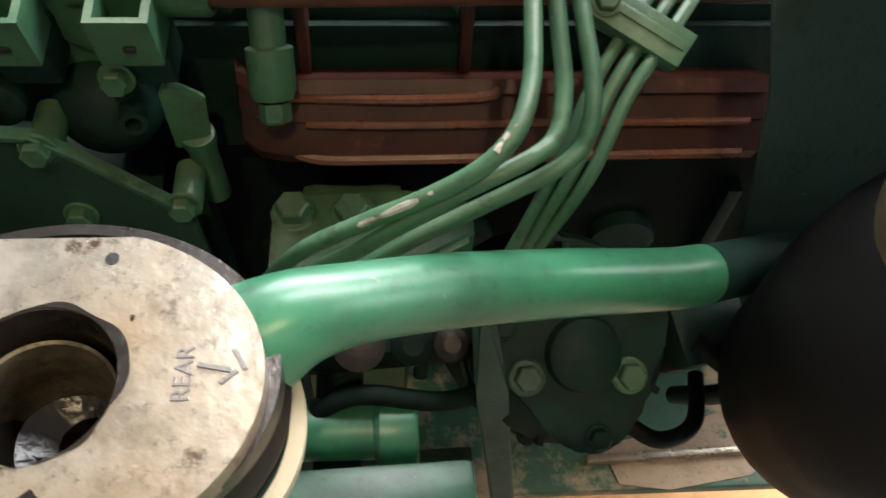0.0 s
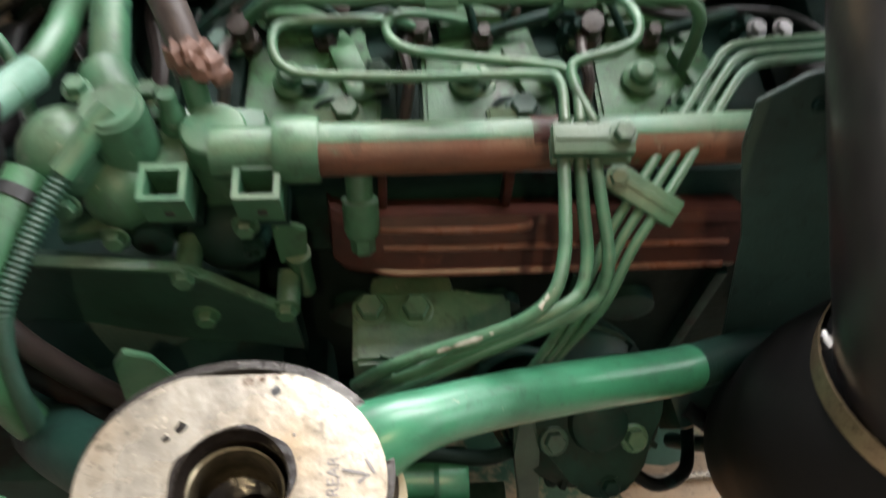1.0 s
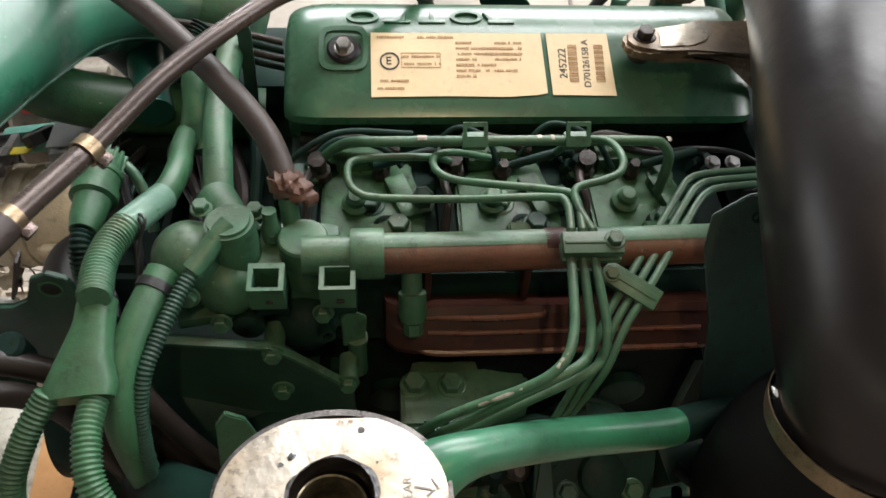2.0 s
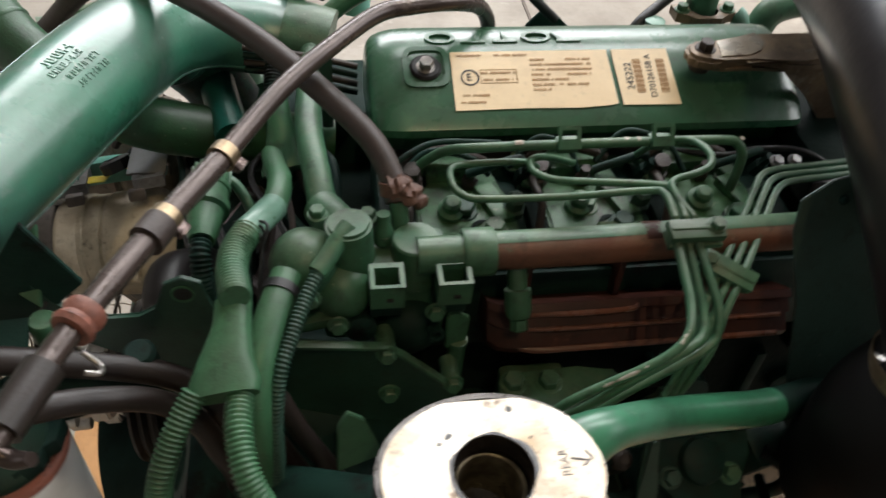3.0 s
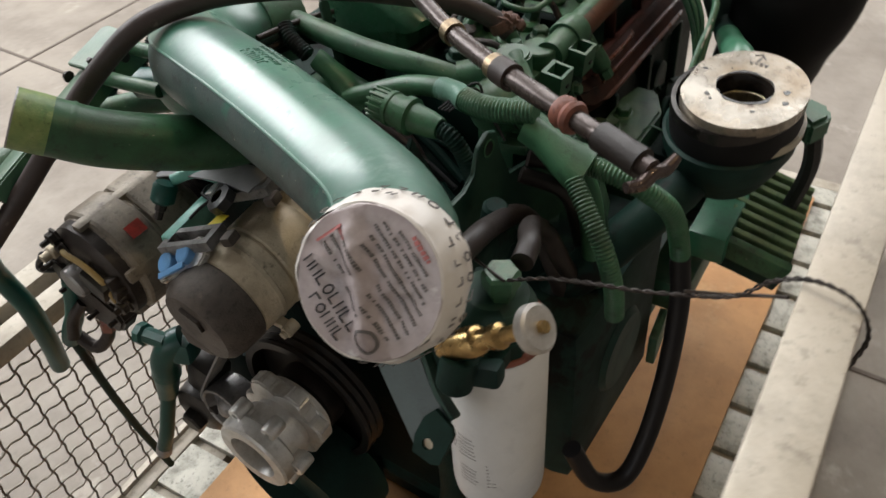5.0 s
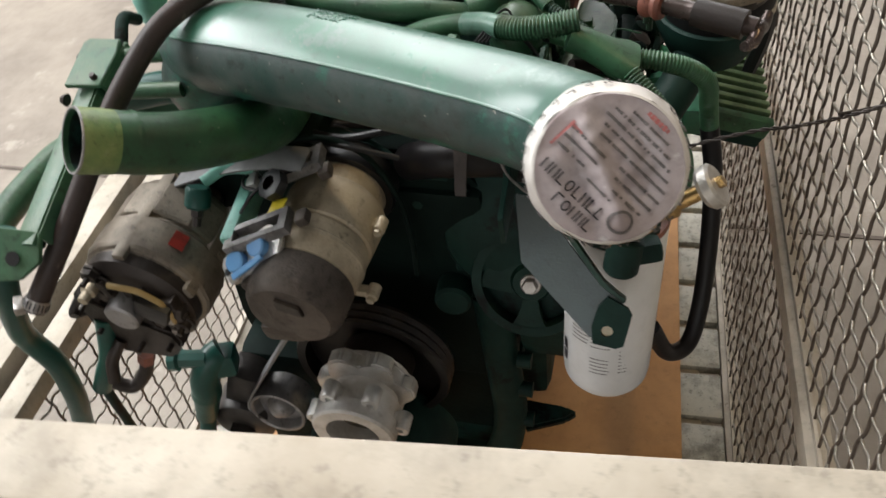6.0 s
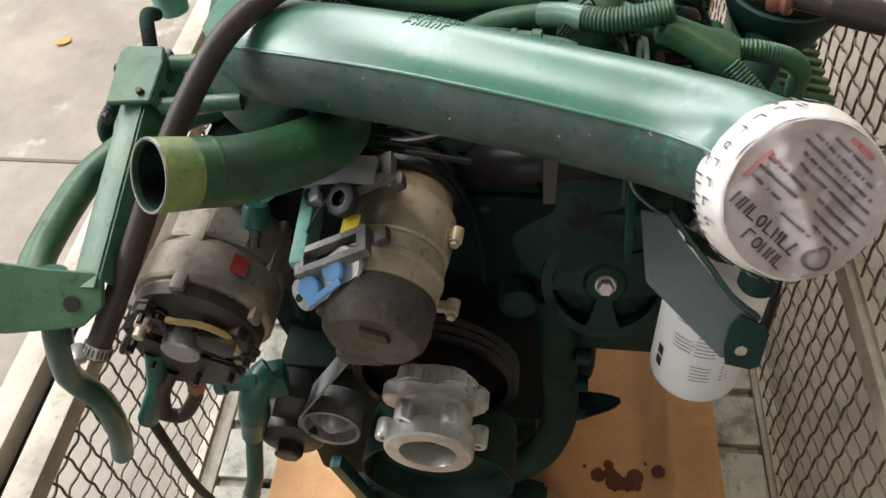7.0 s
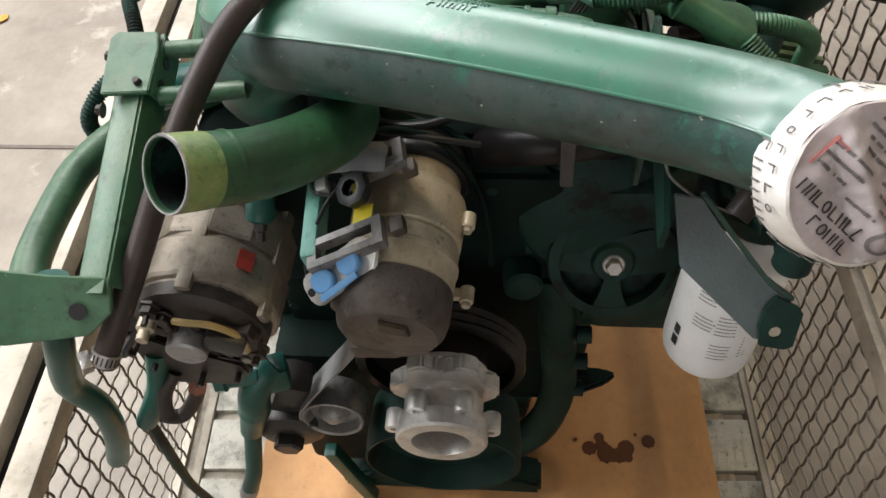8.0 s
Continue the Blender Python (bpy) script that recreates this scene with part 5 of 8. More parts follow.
tube("hose", ((0.30, 0.07, 0.90), (0.325, 0.055, 0.885), (0.335, 0.06, 0.84), (0.32, 0.08, 0.79)), 0.007, GREEN_DARK, pump)
part("relay_block", box(B(), (0.105, 0.034, 0.040), pose(0.110, 0.076, 0.905, 10, 0, 4), 0.008), OILY_SHADED, pump, "rusty oily block")
for k, (x, r) in enumerate(((0.072, 0.011), (0.096, 0.015), (0.126, 0.012), (0.148, 0.010))):
    part("block_knuckle", lathe(B(), [(0, 0.010), (r * 0.5, 0.010), (r, 0.005), (r, -0.014), (0, -0.014)], (x, 0.062, 0.922), (0.1, -0.5, 0.8), 18), DIRTY_IRON if k % 2 else OILY_SHADED, pump)
tube("cable", ((0.05, 0.03, 0.86), (0.09, 0.04, 0.90), (0.15, 0.04, 0.89), (0.20, 0.08, 0.84)), 0.006, OILY_SHADED, pump)

# ---- starter with louvred cover, between block and crate ----
# paler green than the rest of the cooler
FIN_PAINT = material("pale_green_fin", (0.17, 0.25, 0.12), 0.42, second=(0.09, 0.15, 0.075), scale=26, amount=0.7, grime=0.4, grime_scale=22)
louvre = thing("finned_cooler", "small green finned cooler low beside the block", "cooler")
LM = frame_of((0.064, -0.043, 0.882), (-0.10, -0.30, 0.95), (1, 0.1, 0.1))
part("body", box(B(), (0.140, 0.095, 0.04), LM @ pose(0.002, -0.028, -0.024), 0.004), GREEN_DARK, louvre)
part("frame", box(B(), (0.012, 0.095, 0.030), LM @ pose(-0.068, -0.026, -0.004), 0.002), SAGE, louvre)
for k in range(8):
    part("fin", box(B(), (0.0075, 0.085, 0.016), LM @ pose(-0.052 + 0.0165 * k, -0.028, 0.004), 0.0015), FIN_PAINT, louvre, "pale green fin")
part("cover_plate", box(B(), (0.185, 0.046, 0.040), pose(0.0685, -0.022, 0.874, 0, 0, 2), 0.005), ARM_GREEN, louvre, "smooth green end cover")
part("shaft_stub", lathe(B(), [(0, 0), (0.021, 0), (0.023, 0.003), (0.023, 0.022), (0.0185, 0.026), (0.0185, 0.075), (0, 0.075)], (0.130, 0.030, 0.874), (-1, 0.02, -0.04), 28), ARM_GREEN, louvre)
part("bracket", box(B(), (0.03, 0.16, 0.02), pose(0.08, 0.045, 0.84), 0.003), GREEN_DARK, louvre)

# ---- black air pipe and rubber elbow at the rear ----
air = thing("air_intake_pipe", "black rubber air intake pipe with a steel hose clamp", "air pipe")
part("upper_pipe", sweep(B(), curve_points(((0.43, 0.50, 1.25), (0.418, 0.40, 1.25), (0.402, 0.30, 1.245), (0.381, 0.20, 1.232), (0.367, 0.11, 1.205), (0.370, 0.045, 1.16), (0.384, 0.012, 1.11), (0.39, 0.004, 1.075)), 8), lambda t, run: 0.071, 36), AIR_BLACK, air, "black moulded pipe")
part("elbow", sweep(B(), curve_points(((0.395, 0.008, 1.098), (0.388, 0.004, 1.06), (0.374, 0.012, 1.0), (0.376, 0.028, 0.93), (0.41, 0.045, 0.87), (0.48, 0.06, 0.82)), 8), lambda t, run: 0.075 + 0.010 * math.sin(min(t * 2.2, 1) * math.pi), 32), ELBOW_BLACK, air, "black rubber elbow")
cla = Vector((0.394, 0.006, 1.088))
cax = Vector((-0.03, -0.30, -0.95)).normalized()
part("hose_clamp", lathe(B(), [(0.0855, -0.007), (0.0868, -0.007), (0.0868, 0.007), (0.0855, 0.007)], cla, cax, 44), CLAMP, air, "stained steel hose clamp band")
part("rim_bead", lathe(B(), [(0.072, -0.004), (0.0765, -0.003), (0.0765, 0.003), (0.072, 0.004)], cla - cax * 0.017, cax, 44), CLAMP, air)
screw = B()
p0 = Vector((0.322, 0.048, 1.078))
sweep(screw, [p0, p0 + Vector((0.004, -0.026, 0.012))], 0.0035, 10)
lathe(screw, [(0, 0), (0.006, 0), (0.006, 0.008), (0, 0.008)], p0 + Vector((0.001, -0.008, 0.004)), (0.004, -0.026, 0.012), 10)
sweep(screw, [p0 + Vector((0.003, -0.022, 0.010)), p0 + Vector((0.010, -0.058, 0.022))], 0.0028, 10)
part("clamp_screw", screw, STEEL, air)
shield = B()
slab(shield, [(-0.025, 0.0), (0.0, 0.018), (0.05, 0.03), (0.12, 0.03), (0.12, -0.19), (0.03, -0.19), (-0.006, -0.19), (-0.012, -0.10), (-0.027, -0.03)], 0.004, frame_of((0.317, 0.168, 1.141), (-0.10, -0.93, 0.35), (1, 0.05, 0)), 0.001)
shield = tagged(part("heat_shield", shield, material("scuffed_grey_green_sheet", (0.040, 0.078, 0.062), 0.45, second=(0.022, 0.050, 0.040), scale=11, amount=0.9, third=(0.07, 0.10, 0.085), third_cut=0.62, third_scale=9, grime=0.4, chips=0.2)), "dark green sheet metal shield beside the black pipe", "shield")
bolt(shield, (0.324, 0.161, 1.146), (0, -0.8, 0.5), 0.006, GREEN_DARK)
plug2 = thing("cable_connector", "black cable connector with bare terminals", "connector")
part("body", box(B(), (0.03, 0.03, 0.03), pose(0.365, 0.25, 1.085), 0.004), BLACK, plug2)
for k in range(2):
    bolt(plug2, (0.340 + 0.019 * k, 0.284, 1.087), (0.1, -0.3, 0.9), 0.010, ALU_GREY, height=0.4)
tube("cable", ((0.40, 0.25, 1.09), (0.36, 0.275, 1.105), (0.32, 0.29, 1.10), (0.29, 0.30, 1.085), (0.25, 0.33, 1.07)), 0.0028, BLACK, plug2)

# ---- dipstick tube with T handle ----
dip = thing("dipstick_tube", "worn steel oil filler tube with clamps and T handle", "dipstick")
D = [(-0.297, -0.040, 1.180), (-0.268, 0.036, 1.183), (-0.223, 0.136, 1.180), (-0.186, 0.206, 1.180), (-0.142, 0.281, 1.189), (-0.097, 0.340, 1.194), (-0.054, 0.391, 1.195), (-0.018, 0.411, 1.192), (0.020, 0.430, 1.185), (0.055, 0.460, 1.165), (0.075, 0.495, 1.13), (0.085, 0.52, 1.09)]
part("tube", sweep(B(), curve_points(D, 10), lambda t, run: 0.0095 if 0.12 < run < 0.27 else (0.0115 if 0.03 < run < 0.05 else 0.0085), 18), TUBE_BROWN, dip)
d0, d1, d2, d3 = [Vector(p) for p in D[:4]]
part("grip_sleeve", sweep(B(), [d0.lerp(d1, 0.12), d0.lerp(d1, 0.15), d0.lerp(d1, 0.62), d0.lerp(d1, 0.66)], 0.0124, 20), RUBBER_DARK, dip, "dark sleeve below the handle")
part("tee_handle", sweep(B(), curve_points(((-0.320, -0.030, 1.176), (-0.309, -0.037, 1.174), (-0.297, -0.041, 1.178), (-0.285, -0.046, 1.175), (-0.273, -0.050, 1.180)), 6), lambda t, run: 0.0042 + 0.002 * math.sin(math.pi * t), 12), STEEL_TUBE, dip, "worn T handle")
part("oxide_ring", lathe(B(), [(0.008, -0.011), (0.0130, -0.010), (0.0145, -0.006), (0.0122, -0.001), (0.0142, 0.004), (0.0132, 0.009), (0.008, 0.010)], d1.lerp(d2, 0.09), d2 - d1, 24), ORANGE_RING, dip, "red oxide rubber ring")
for p, a, b in ((d2, d1, d3), (d3, d2, Vector(D[4]))):
    part("hose_clamp", lathe(B(), [(0.0098, -0.0055), (0.0118, -0.0055), (0.0118, 0.0055), (0.0098, 0.0055)], p, b - a, 26), CLAMP, dip, "tarnished steel hose clamp")
    part("clamp_worm", box(B(), (0.012, 0.008, 0.008), frame_of(p + Vector((0.011, -0.004, -0.007)), (0.7, -0.3, -0.5), b - a), 0.002), STEEL_TUBE, dip)
part("sleeve_end", lathe(B(), [(0.0095, 0), (0.0128, 0.0), (0.0128, 0.020), (0.0095, 0.022)], d2.lerp(d1, 0.22), d2 - d1, 24), RUBBER_BROWN, dip)
tube("handle_ring", ((-0.262, 0.028, 1.172), (-0.252, 0.022, 1.165), (-0.251, 0.014, 1.168), (-0.258, 0.012, 1.172)), 0.002, STEEL, dip)

# ---- long brown hose over the inlet pipe ----
RUST_KNOT = material("flaking_brown_rust", (0.12, 0.058, 0.040), 0.6, second=(0.05, 0.026, 0.020), scale=60, amount=0.9, third=(0.22, 0.14, 0.10), third_cut=0.6, third_scale=60, bump=0.5, bump_scale=200)
hose = thing("vent_hose", "long brown rubber vent hose looped over the inlet pipe", "hose")
H = [(-0.048, 0.224, 1.108), (-0.052, 0.240, 1.122), (-0.068, 0.272, 1.140), (-0.105, 0.315, 1.158), (-0.16, 0.37, 1.178), (-0.215, 0.415, 1.192), (-0.265, 0.456, 1.195), (-0.315, 0.50, 1.180), (-0.36, 0.535, 1.14), (-0.405, 0.565, 1.09), (-0.46, 0.595, 1.03), (-0.52, 0.628, 0.968)]
part("hose_body", sweep(B(), curve_points(H, 8), 0.0112, 18), RUBBER_BROWN, hose)
hd = (Vector(H[-1]) - Vector(H[-2])).normalized()
hc = Vector(H[-1]) - hd * 0.008
band = part("hose_clamp", lathe(B(), [(0.0114, -0.006), (0.0128, -0.006), (0.0128, 0.006), (0.0114, 0.006)], hc, hd, 24), STEEL, hose, "slotted steel worm clamp")
hq = hd.to_track_quat("Z", "Y").to_matrix()
for k in range(20):
    q = hq @ Vector((math.cos(k * math.pi / 10), math.sin(k * math.pi / 10), 0))
    part("slot", box(B(), (0.0075, 0.0014, 0.0006), frame_of(hc + q * 0.0128, q, hd)), BLACK, band)
part("clamp_worm", box(B(), (0.018, 0.011, 0.010), frame_of(hc + Vector((-0.008, 0.013, 0.004)), (-0.5, 0.7, 0.2), (1, 0, 0)), 0.002), STEEL, hose)
part("end_clamp", lathe(B(), [(0.0114, -0.006), (0.0135, -0.006), (0.0135, 0.006), (0.0114, 0.006)], (-0.0505, 0.234, 1.117), (-0.1, 0.4, 0.8), 20), RUST_KNOT, hose, "rusty hose clamp")
knot = B()
for n, (p, r) in enumerate((((-0.038, 0.226, 1.115), 0.0105), ((-0.047, 0.230, 1.119), 0.0125), ((-0.030, 0.222, 1.110), 0.0075))):
    for v in bmesh.ops.create_icosphere(knot, subdivisions=3, radius=r, matrix=pose(*p))["verts"]:
        v.co += (v.co - Vector(p)) * 0.45 * noise.noise(v.co * 190)
part("clamp_worm", knot, RUST_KNOT, hose, "ragged rusty clamp")
part("spigot", sweep(B(), [Vector((-0.046, 0.215, 1.085)), Vector((-0.048, 0.224, 1.11))], 0.008, 14), GREEN, hose)

# ---- wiring looms ----
loom = thing("main_wiring_loom", "green painted corrugated wiring loom with a branching boot", "wiring loom")
UB = frame_of((-0.153, 0.392, 1.060), (-0.1, -0.62, 0.78), (1, 0.25, 0.10))
upper = B()
rows = [[upper.verts.new(UB @ Vector((dx + w * math.cos(a), y, h * math.sin(a)))) for a in [math.pi * k / 9 for k in range(18)]] for y, w, h, dx in ((-0.040, 0.024, 0.013, -0.008), (-0.034, 0.025, 0.0135, -0.007), (-0.015, 0.019, 0.013, -0.003), (0.012, 0.0135, 0.0125, 0.002), (0.034, 0.0125, 0.012, 0.005), (0.038, 0.0115, 0.011, 0.006))]
for a, b in zip(rows, rows[1:]):
    for k in range(18):
        upper.faces.new((a[k], a[(k + 1) % 18], b[(k + 1) % 18], b[k]))
upper.faces.new(rows[0][::-1])
upper.faces.new(rows[-1])
part("upper_boot", upper, GREEN_MID, loom, "green moulded cone shaped boot")
ribbed("upper_conduit", ((-0.150, 0.47, 1.11), (-0.158, 0.455, 1.10), (-0.16, 0.43, 1.085)), 0.010, GREEN_DARK, loom)
tube("bare_run", ((-0.163, 0.375, 1.045), (-0.158, 0.33, 1.065), (-0.152, 0.29, 1.080), (-0.155, 0.25, 1.090), (-0.165, 0.22, 1.098)), 0.0115, GREEN_MID, loom)
tube("sleeve", ((-0.156, 0.244, 1.091), (-0.167, 0.219, 1.098), (-0.178, 0.200, 1.101)), 0.0126, PALE, loom, "shiny pale green sleeve", seg=22)
ribbed("conduit", ((-0.176, 0.203, 1.101), (-0.184, 0.18, 1.104), (-0.186, 0.155, 1.108), (-0.183, 0.13, 1.112), (-0.181, 0.118, 1.114)), 0.0130, GREEN, loom)
YB = frame_of((-0.190, 0.092, 1.096), (-0.10, -0.35, 0.93), (1, 0.08, 0.05))
boot = B()
stations = [(-0.040, 0.026, 0.014, -0.006), (-0.030, 0.0275, 0.014, -0.005), (-0.012, 0.021, 0.0145, -0.003), (0.010, 0.0155, 0.0145, 0.003), (0.018, 0.0145, 0.0145, 0.005), (0.034, 0.0140, 0.0140, 0.007)]
rr = []
for y, w, h, dx in stations:
    rr.append([boot.verts.new(YB @ Vector((dx + w * math.copysign(abs(math.cos(a)) ** 0.8, math.cos(a)), y, h * math.copysign(abs(math.sin(a)) ** 0.8, math.sin(a)) - 0.012))) for a in [2 * math.pi * k / 20 for k in range(20)]])
for a, b in zip(rr, rr[1:]):
    for k in range(20):
        boot.faces.new((a[k], a[(k + 1) % 20], b[(k + 1) % 20], b[k]))
boot.faces.new(rr[0][::-1])
boot.faces.new(rr[-1])
part("branching_boot", boot, GREEN_MID, loom, "green moulded branching boot")
ribbed("conduit", ((-0.212, 0.062, 1.075), (-0.228, 0.038, 1.056), (-0.240, 0.015, 1.030), (-0.244, 0.0, 0.99), (-0.238, -0.002, 0.945)), 0.0100, GREEN_MID, loom)
ribbed("conduit", ((-0.180, 0.058, 1.071), (-0.180, 0.030, 1.068), (-0.174, 0.0, 1.055), (-0.160, -0.018, 1.03), (-0.142, -0.024, 0.99), (-0.137, -0.030, 0.95)), 0.0108, GREEN_MID, loom)
tube("hose_run", ((-0.138, -0.029, 0.955), (-0.150, -0.040, 0.90), (-0.18, -0.047, 0.81), (-0.215, -0.046, 0.73), (-0.245, -0.036, 0.687), (-0.272, -0.01, 0.70), (-0.284, 0.014, 0.76)), 0.0112, RUBBER, loom, "black rubber hose run")
tube("inner_sheath", ((-0.145, 0.165, 1.085), (-0.158, 0.125, 1.078), (-0.168, 0.09, 1.062), (-0.172, 0.065, 1.03), (-0.17, 0.055, 0.97), (-0.165, 0.055, 0.90)), 0.0135, GREEN_MID, loom)
part("tie_band", lathe(B(), [(0.0137, -0.004), (0.0148, -0.004), (0.0148, 0.004), (0.0137, 0.004)], (-0.150, 0.150, 1.083), (-0.3, -0.9, -0.15), 22), BLACK, loom)

thin = thing("sensor_wiring_loom", "thin dark corrugated sensor loom with green elbow", "wiring loom")
tube("elbow", ((-0.092, 0.192, 1.112), (-0.100, 0.183, 1.108), (-0.110, 0.170, 1.100), (-0.120, 0.158, 1.094)), 0.0085, GREEN, thin)
ribbed("conduit", ((-0.118, 0.160, 1.095), (-0.130, 0.138, 1.086), (-0.142, 0.110, 1.074), (-0.152, 0.085, 1.060), (-0.158, 0.066, 1.03), (-0.160, 0.05, 0.98), (-0.165, 0.045, 0.93)), 0.0068, GREEN_SHADE, thin, pitch=0.0036, depth=0.0012)

plug = thing("round_connector", "green painted round cable connector with ribbed collar", "connector")
pd = Vector((-0.05, -1.0, -0.06)).normalized()
pp = Vector((-0.212, 0.292, 1.093))
part("shell", lathe(B(), [(0, 0), (0.012, 0), (0.0165, 0.004), (0.0165, 0.020), (0.019, 0.021), (0.019, 0.026), (0.0175, 0.027), (0.0175, 0.040), (0.020, 0.041), (0.020, 0.050), (0.0155, 0.052), (0.014, 0.072), (0.011, 0.085), (0, 0.085)], pp, pd, 26), GREEN_MID, plug)
for k in range(16):
    a = 2 * math.pi * k / 16
    q = pd.to_track_quat("Z", "Y").to_matrix() @ Vector((math.cos(a), math.sin(a), 0))
    part("rib", box(B(), (0.003, 0.003, 0.020), frame_of(pp + pd * 0.010 + q * 0.0165, pd, q), 0.0006), GREEN, plug)
ribbed("conduit", (tuple(pp + pd * 0.082), (-0.217, 0.195, 1.083), (-0.216, 0.182, 1.065), (-0.214, 0.172, 1.03), (-0.215, 0.165, 0.97)), 0.0095, GREEN_DARK, plug)
tube("side_cable", ((-0.205, 0.29, 1.09), (-0.19, 0.280, 1.085), (-0.178, 0.262, 1.07), (-0.172, 0.24, 1.05)), 0.005, GREEN, plug)
for k in range(4):
    tube("wire", ((-0.19, 0.215 + 0.004 * k, 1.09), (-0.172 + 0.004 * k, 0.20, 1.10 + 0.004 * k), (-0.165, 0.185, 1.085 + 0.003 * k), (-0.17, 0.16, 1.06)), 0.0014, BLACK, plug, seg=8)

feed = thing("coolant_feed_pipe", "smooth green coolant pipe into the pump housing", "coolant pipe")
tube("pipe", ((-0.118, 0.50, 1.10), (-0.122, 0.42, 1.092), (-0.124, 0.36, 1.088), (-0.118, 0.30, 1.083), (-0.114, 0.262, 1.078), (-0.110, 0.235, 1.07)), 0.0135, GREEN, feed, seg=20)
tube("pipe", ((-0.114, 0.25, 1.08), (-0.10, 0.222, 1.085), (-0.085, 0.205, 1.075)), 0.018, GREEN, feed, seg=20)

tangle = thing("cable_tangle", "tangle of dark oily cables and hoses behind the pump housing", "cables")
for k in range(11):
    x0, y0 = -0.235 + 0.013 * k + rng.uniform(-0.008, 0.008), 0.47 + rng.uniform(-0.04, 0.05)
    z0 = rng.uniform(0.95, 1.0)
    tube("cable", ((x0, y0, z0), (x0 + rng.uniform(-0.03, 0.03), y0 - 0.07, z0 + rng.uniform(-0.01, 0.035)), (x0 + rng.uniform(-0.03, 0.03), y0 - 0.15, z0 + rng.uniform(-0.02, 0.03)), (x0 + rng.uniform(-0.02, 0.04), y0 - 0.22, z0 - 0.04)), rng.choice((0.0035, 0.005, 0.007, 0.009)), rng.choice((BLACK, GREEN_DARK, RUBBER_BROWN, GREEN_DARK)), tangle, seg=10)
for k in range(6):
    bolt(tangle, (-0.22 + 0.028 * k, 0.30 + 0.05 * (k % 3), 0.925), (0, -0.1, 1), 0.016, GREEN_DARK)

low_hoses = thing("lower_hoses", "dark brown rubber hoses crossing below the looms", "hose")
tube("hose_body", ((-0.430, 0.104, 1.076), (-0.416, 0.090, 1.092), (-0.402, 0.082, 1.100), (-0.385, 0.080, 1.106), (-0.346, 0.083, 1.100), (-0.29, 0.102, 1.062), (-0.244, 0.108, 1.037), (-0.216, 0.106, 1.010), (-0.205, 0.096, 0.975), (-0.200, 0.080, 0.925), (-0.19, 0.07, 0.86)), 0.0105, RUBBER_DARK, low_hoses)
tube("hose_body", ((-0.343, 0.043, 1.086), (-0.318, 0.050, 1.084), (-0.290, 0.066, 1.068), (-0.250, 0.083, 1.038), (-0.222, 0.083, 1.005), (-0.205, 0.075, 0.96), (-0.18, 0.065, 0.90), (-0.15, 0.06, 0.83)), 0.0100, RUBBER_DARK, low_hoses)
tube("hose_body", ((-0.185, 0.125, 1.06), (-0.160, 0.085, 1.043), (-0.140, 0.078, 0.985), (-0.115, 0.078, 0.915), (-0.09, 0.07, 0.84)), 0.0085, RUBBER_DARK, low_hoses)
tube("hose_body", ((-0.200, 0.125, 1.05), (-0.180, 0.085, 1.028), (-0.158, 0.078, 0.965), (-0.134, 0.078, 0.892), (-0.11, 0.07, 0.82)), 0.0085, RUBBER_DARK, low_hoses)

# ---- charge air inlet pipe with wrapped mouth ----
inlet = thing("charge_air_pipe", "large green charge air pipe with its mouth wrapped in plastic", "air pipe")
AX = [(-0.12, 0.520, 1.085), (-0.18, 0.530, 1.095), (-0.235, 0.518, 1.112), (-0.275, 0.478, 1.128), (-0.302, 0.415, 1.140), (-0.328, 0.34, 1.148), (-0.356, 0.26, 1.153), (-0.385, 0.185, 1.158), (-0.410, 0.130, 1.163), (-0.440, 0.092, 1.172), (-0.472, 0.072, 1.184)]
axis_line = curve_points(AX, 10)
R_PIPE = 0.049
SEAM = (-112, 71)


def pipe_r(t, run):
    return R_PIPE - 0.006 * max(0.0, 1 - run / 0.12) + 0.002 * math.sin(t * 5)


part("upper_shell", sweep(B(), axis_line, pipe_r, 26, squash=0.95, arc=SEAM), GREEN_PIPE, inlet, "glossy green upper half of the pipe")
# lower half takes a darker, mottled grey green
part("lower_shell", sweep(B(), axis_line, lambda t, run: pipe_r(t, run) - 0.0012, 26, squash=0.94, arc=(SEAM[1] - 1, SEAM[0] + 361)), GREEN_MOTTLED, inlet, "darker mottled grey green lower half of the pipe")


def side_line(a, extra):
    """A line along the pipe's skin, a degrees round from the top."""
    out, normal, run = [], None, 0.0
    total = sum((q - p).length for p, q in zip(axis_line, axis_line[1:]))
    for i, p in enumerate(axis_line):
        way = (axis_line[min(i + 1, len(axis_line) - 1)] - axis_line[max(i - 1, 0)]).normalized()
        if i:
            run += (p - axis_line[i - 1]).length
        normal = Vector((0, 0, 1)) - way * way.z if normal is None else normal - way * way.dot(normal)
        normal.normalize()
        r = pipe_r(run / total, run) + extra
        out.append(p + normal * math.cos(radians(a)) * r * 0.95 + way.cross(normal) * math.sin(radians(a)) * r)
    return out


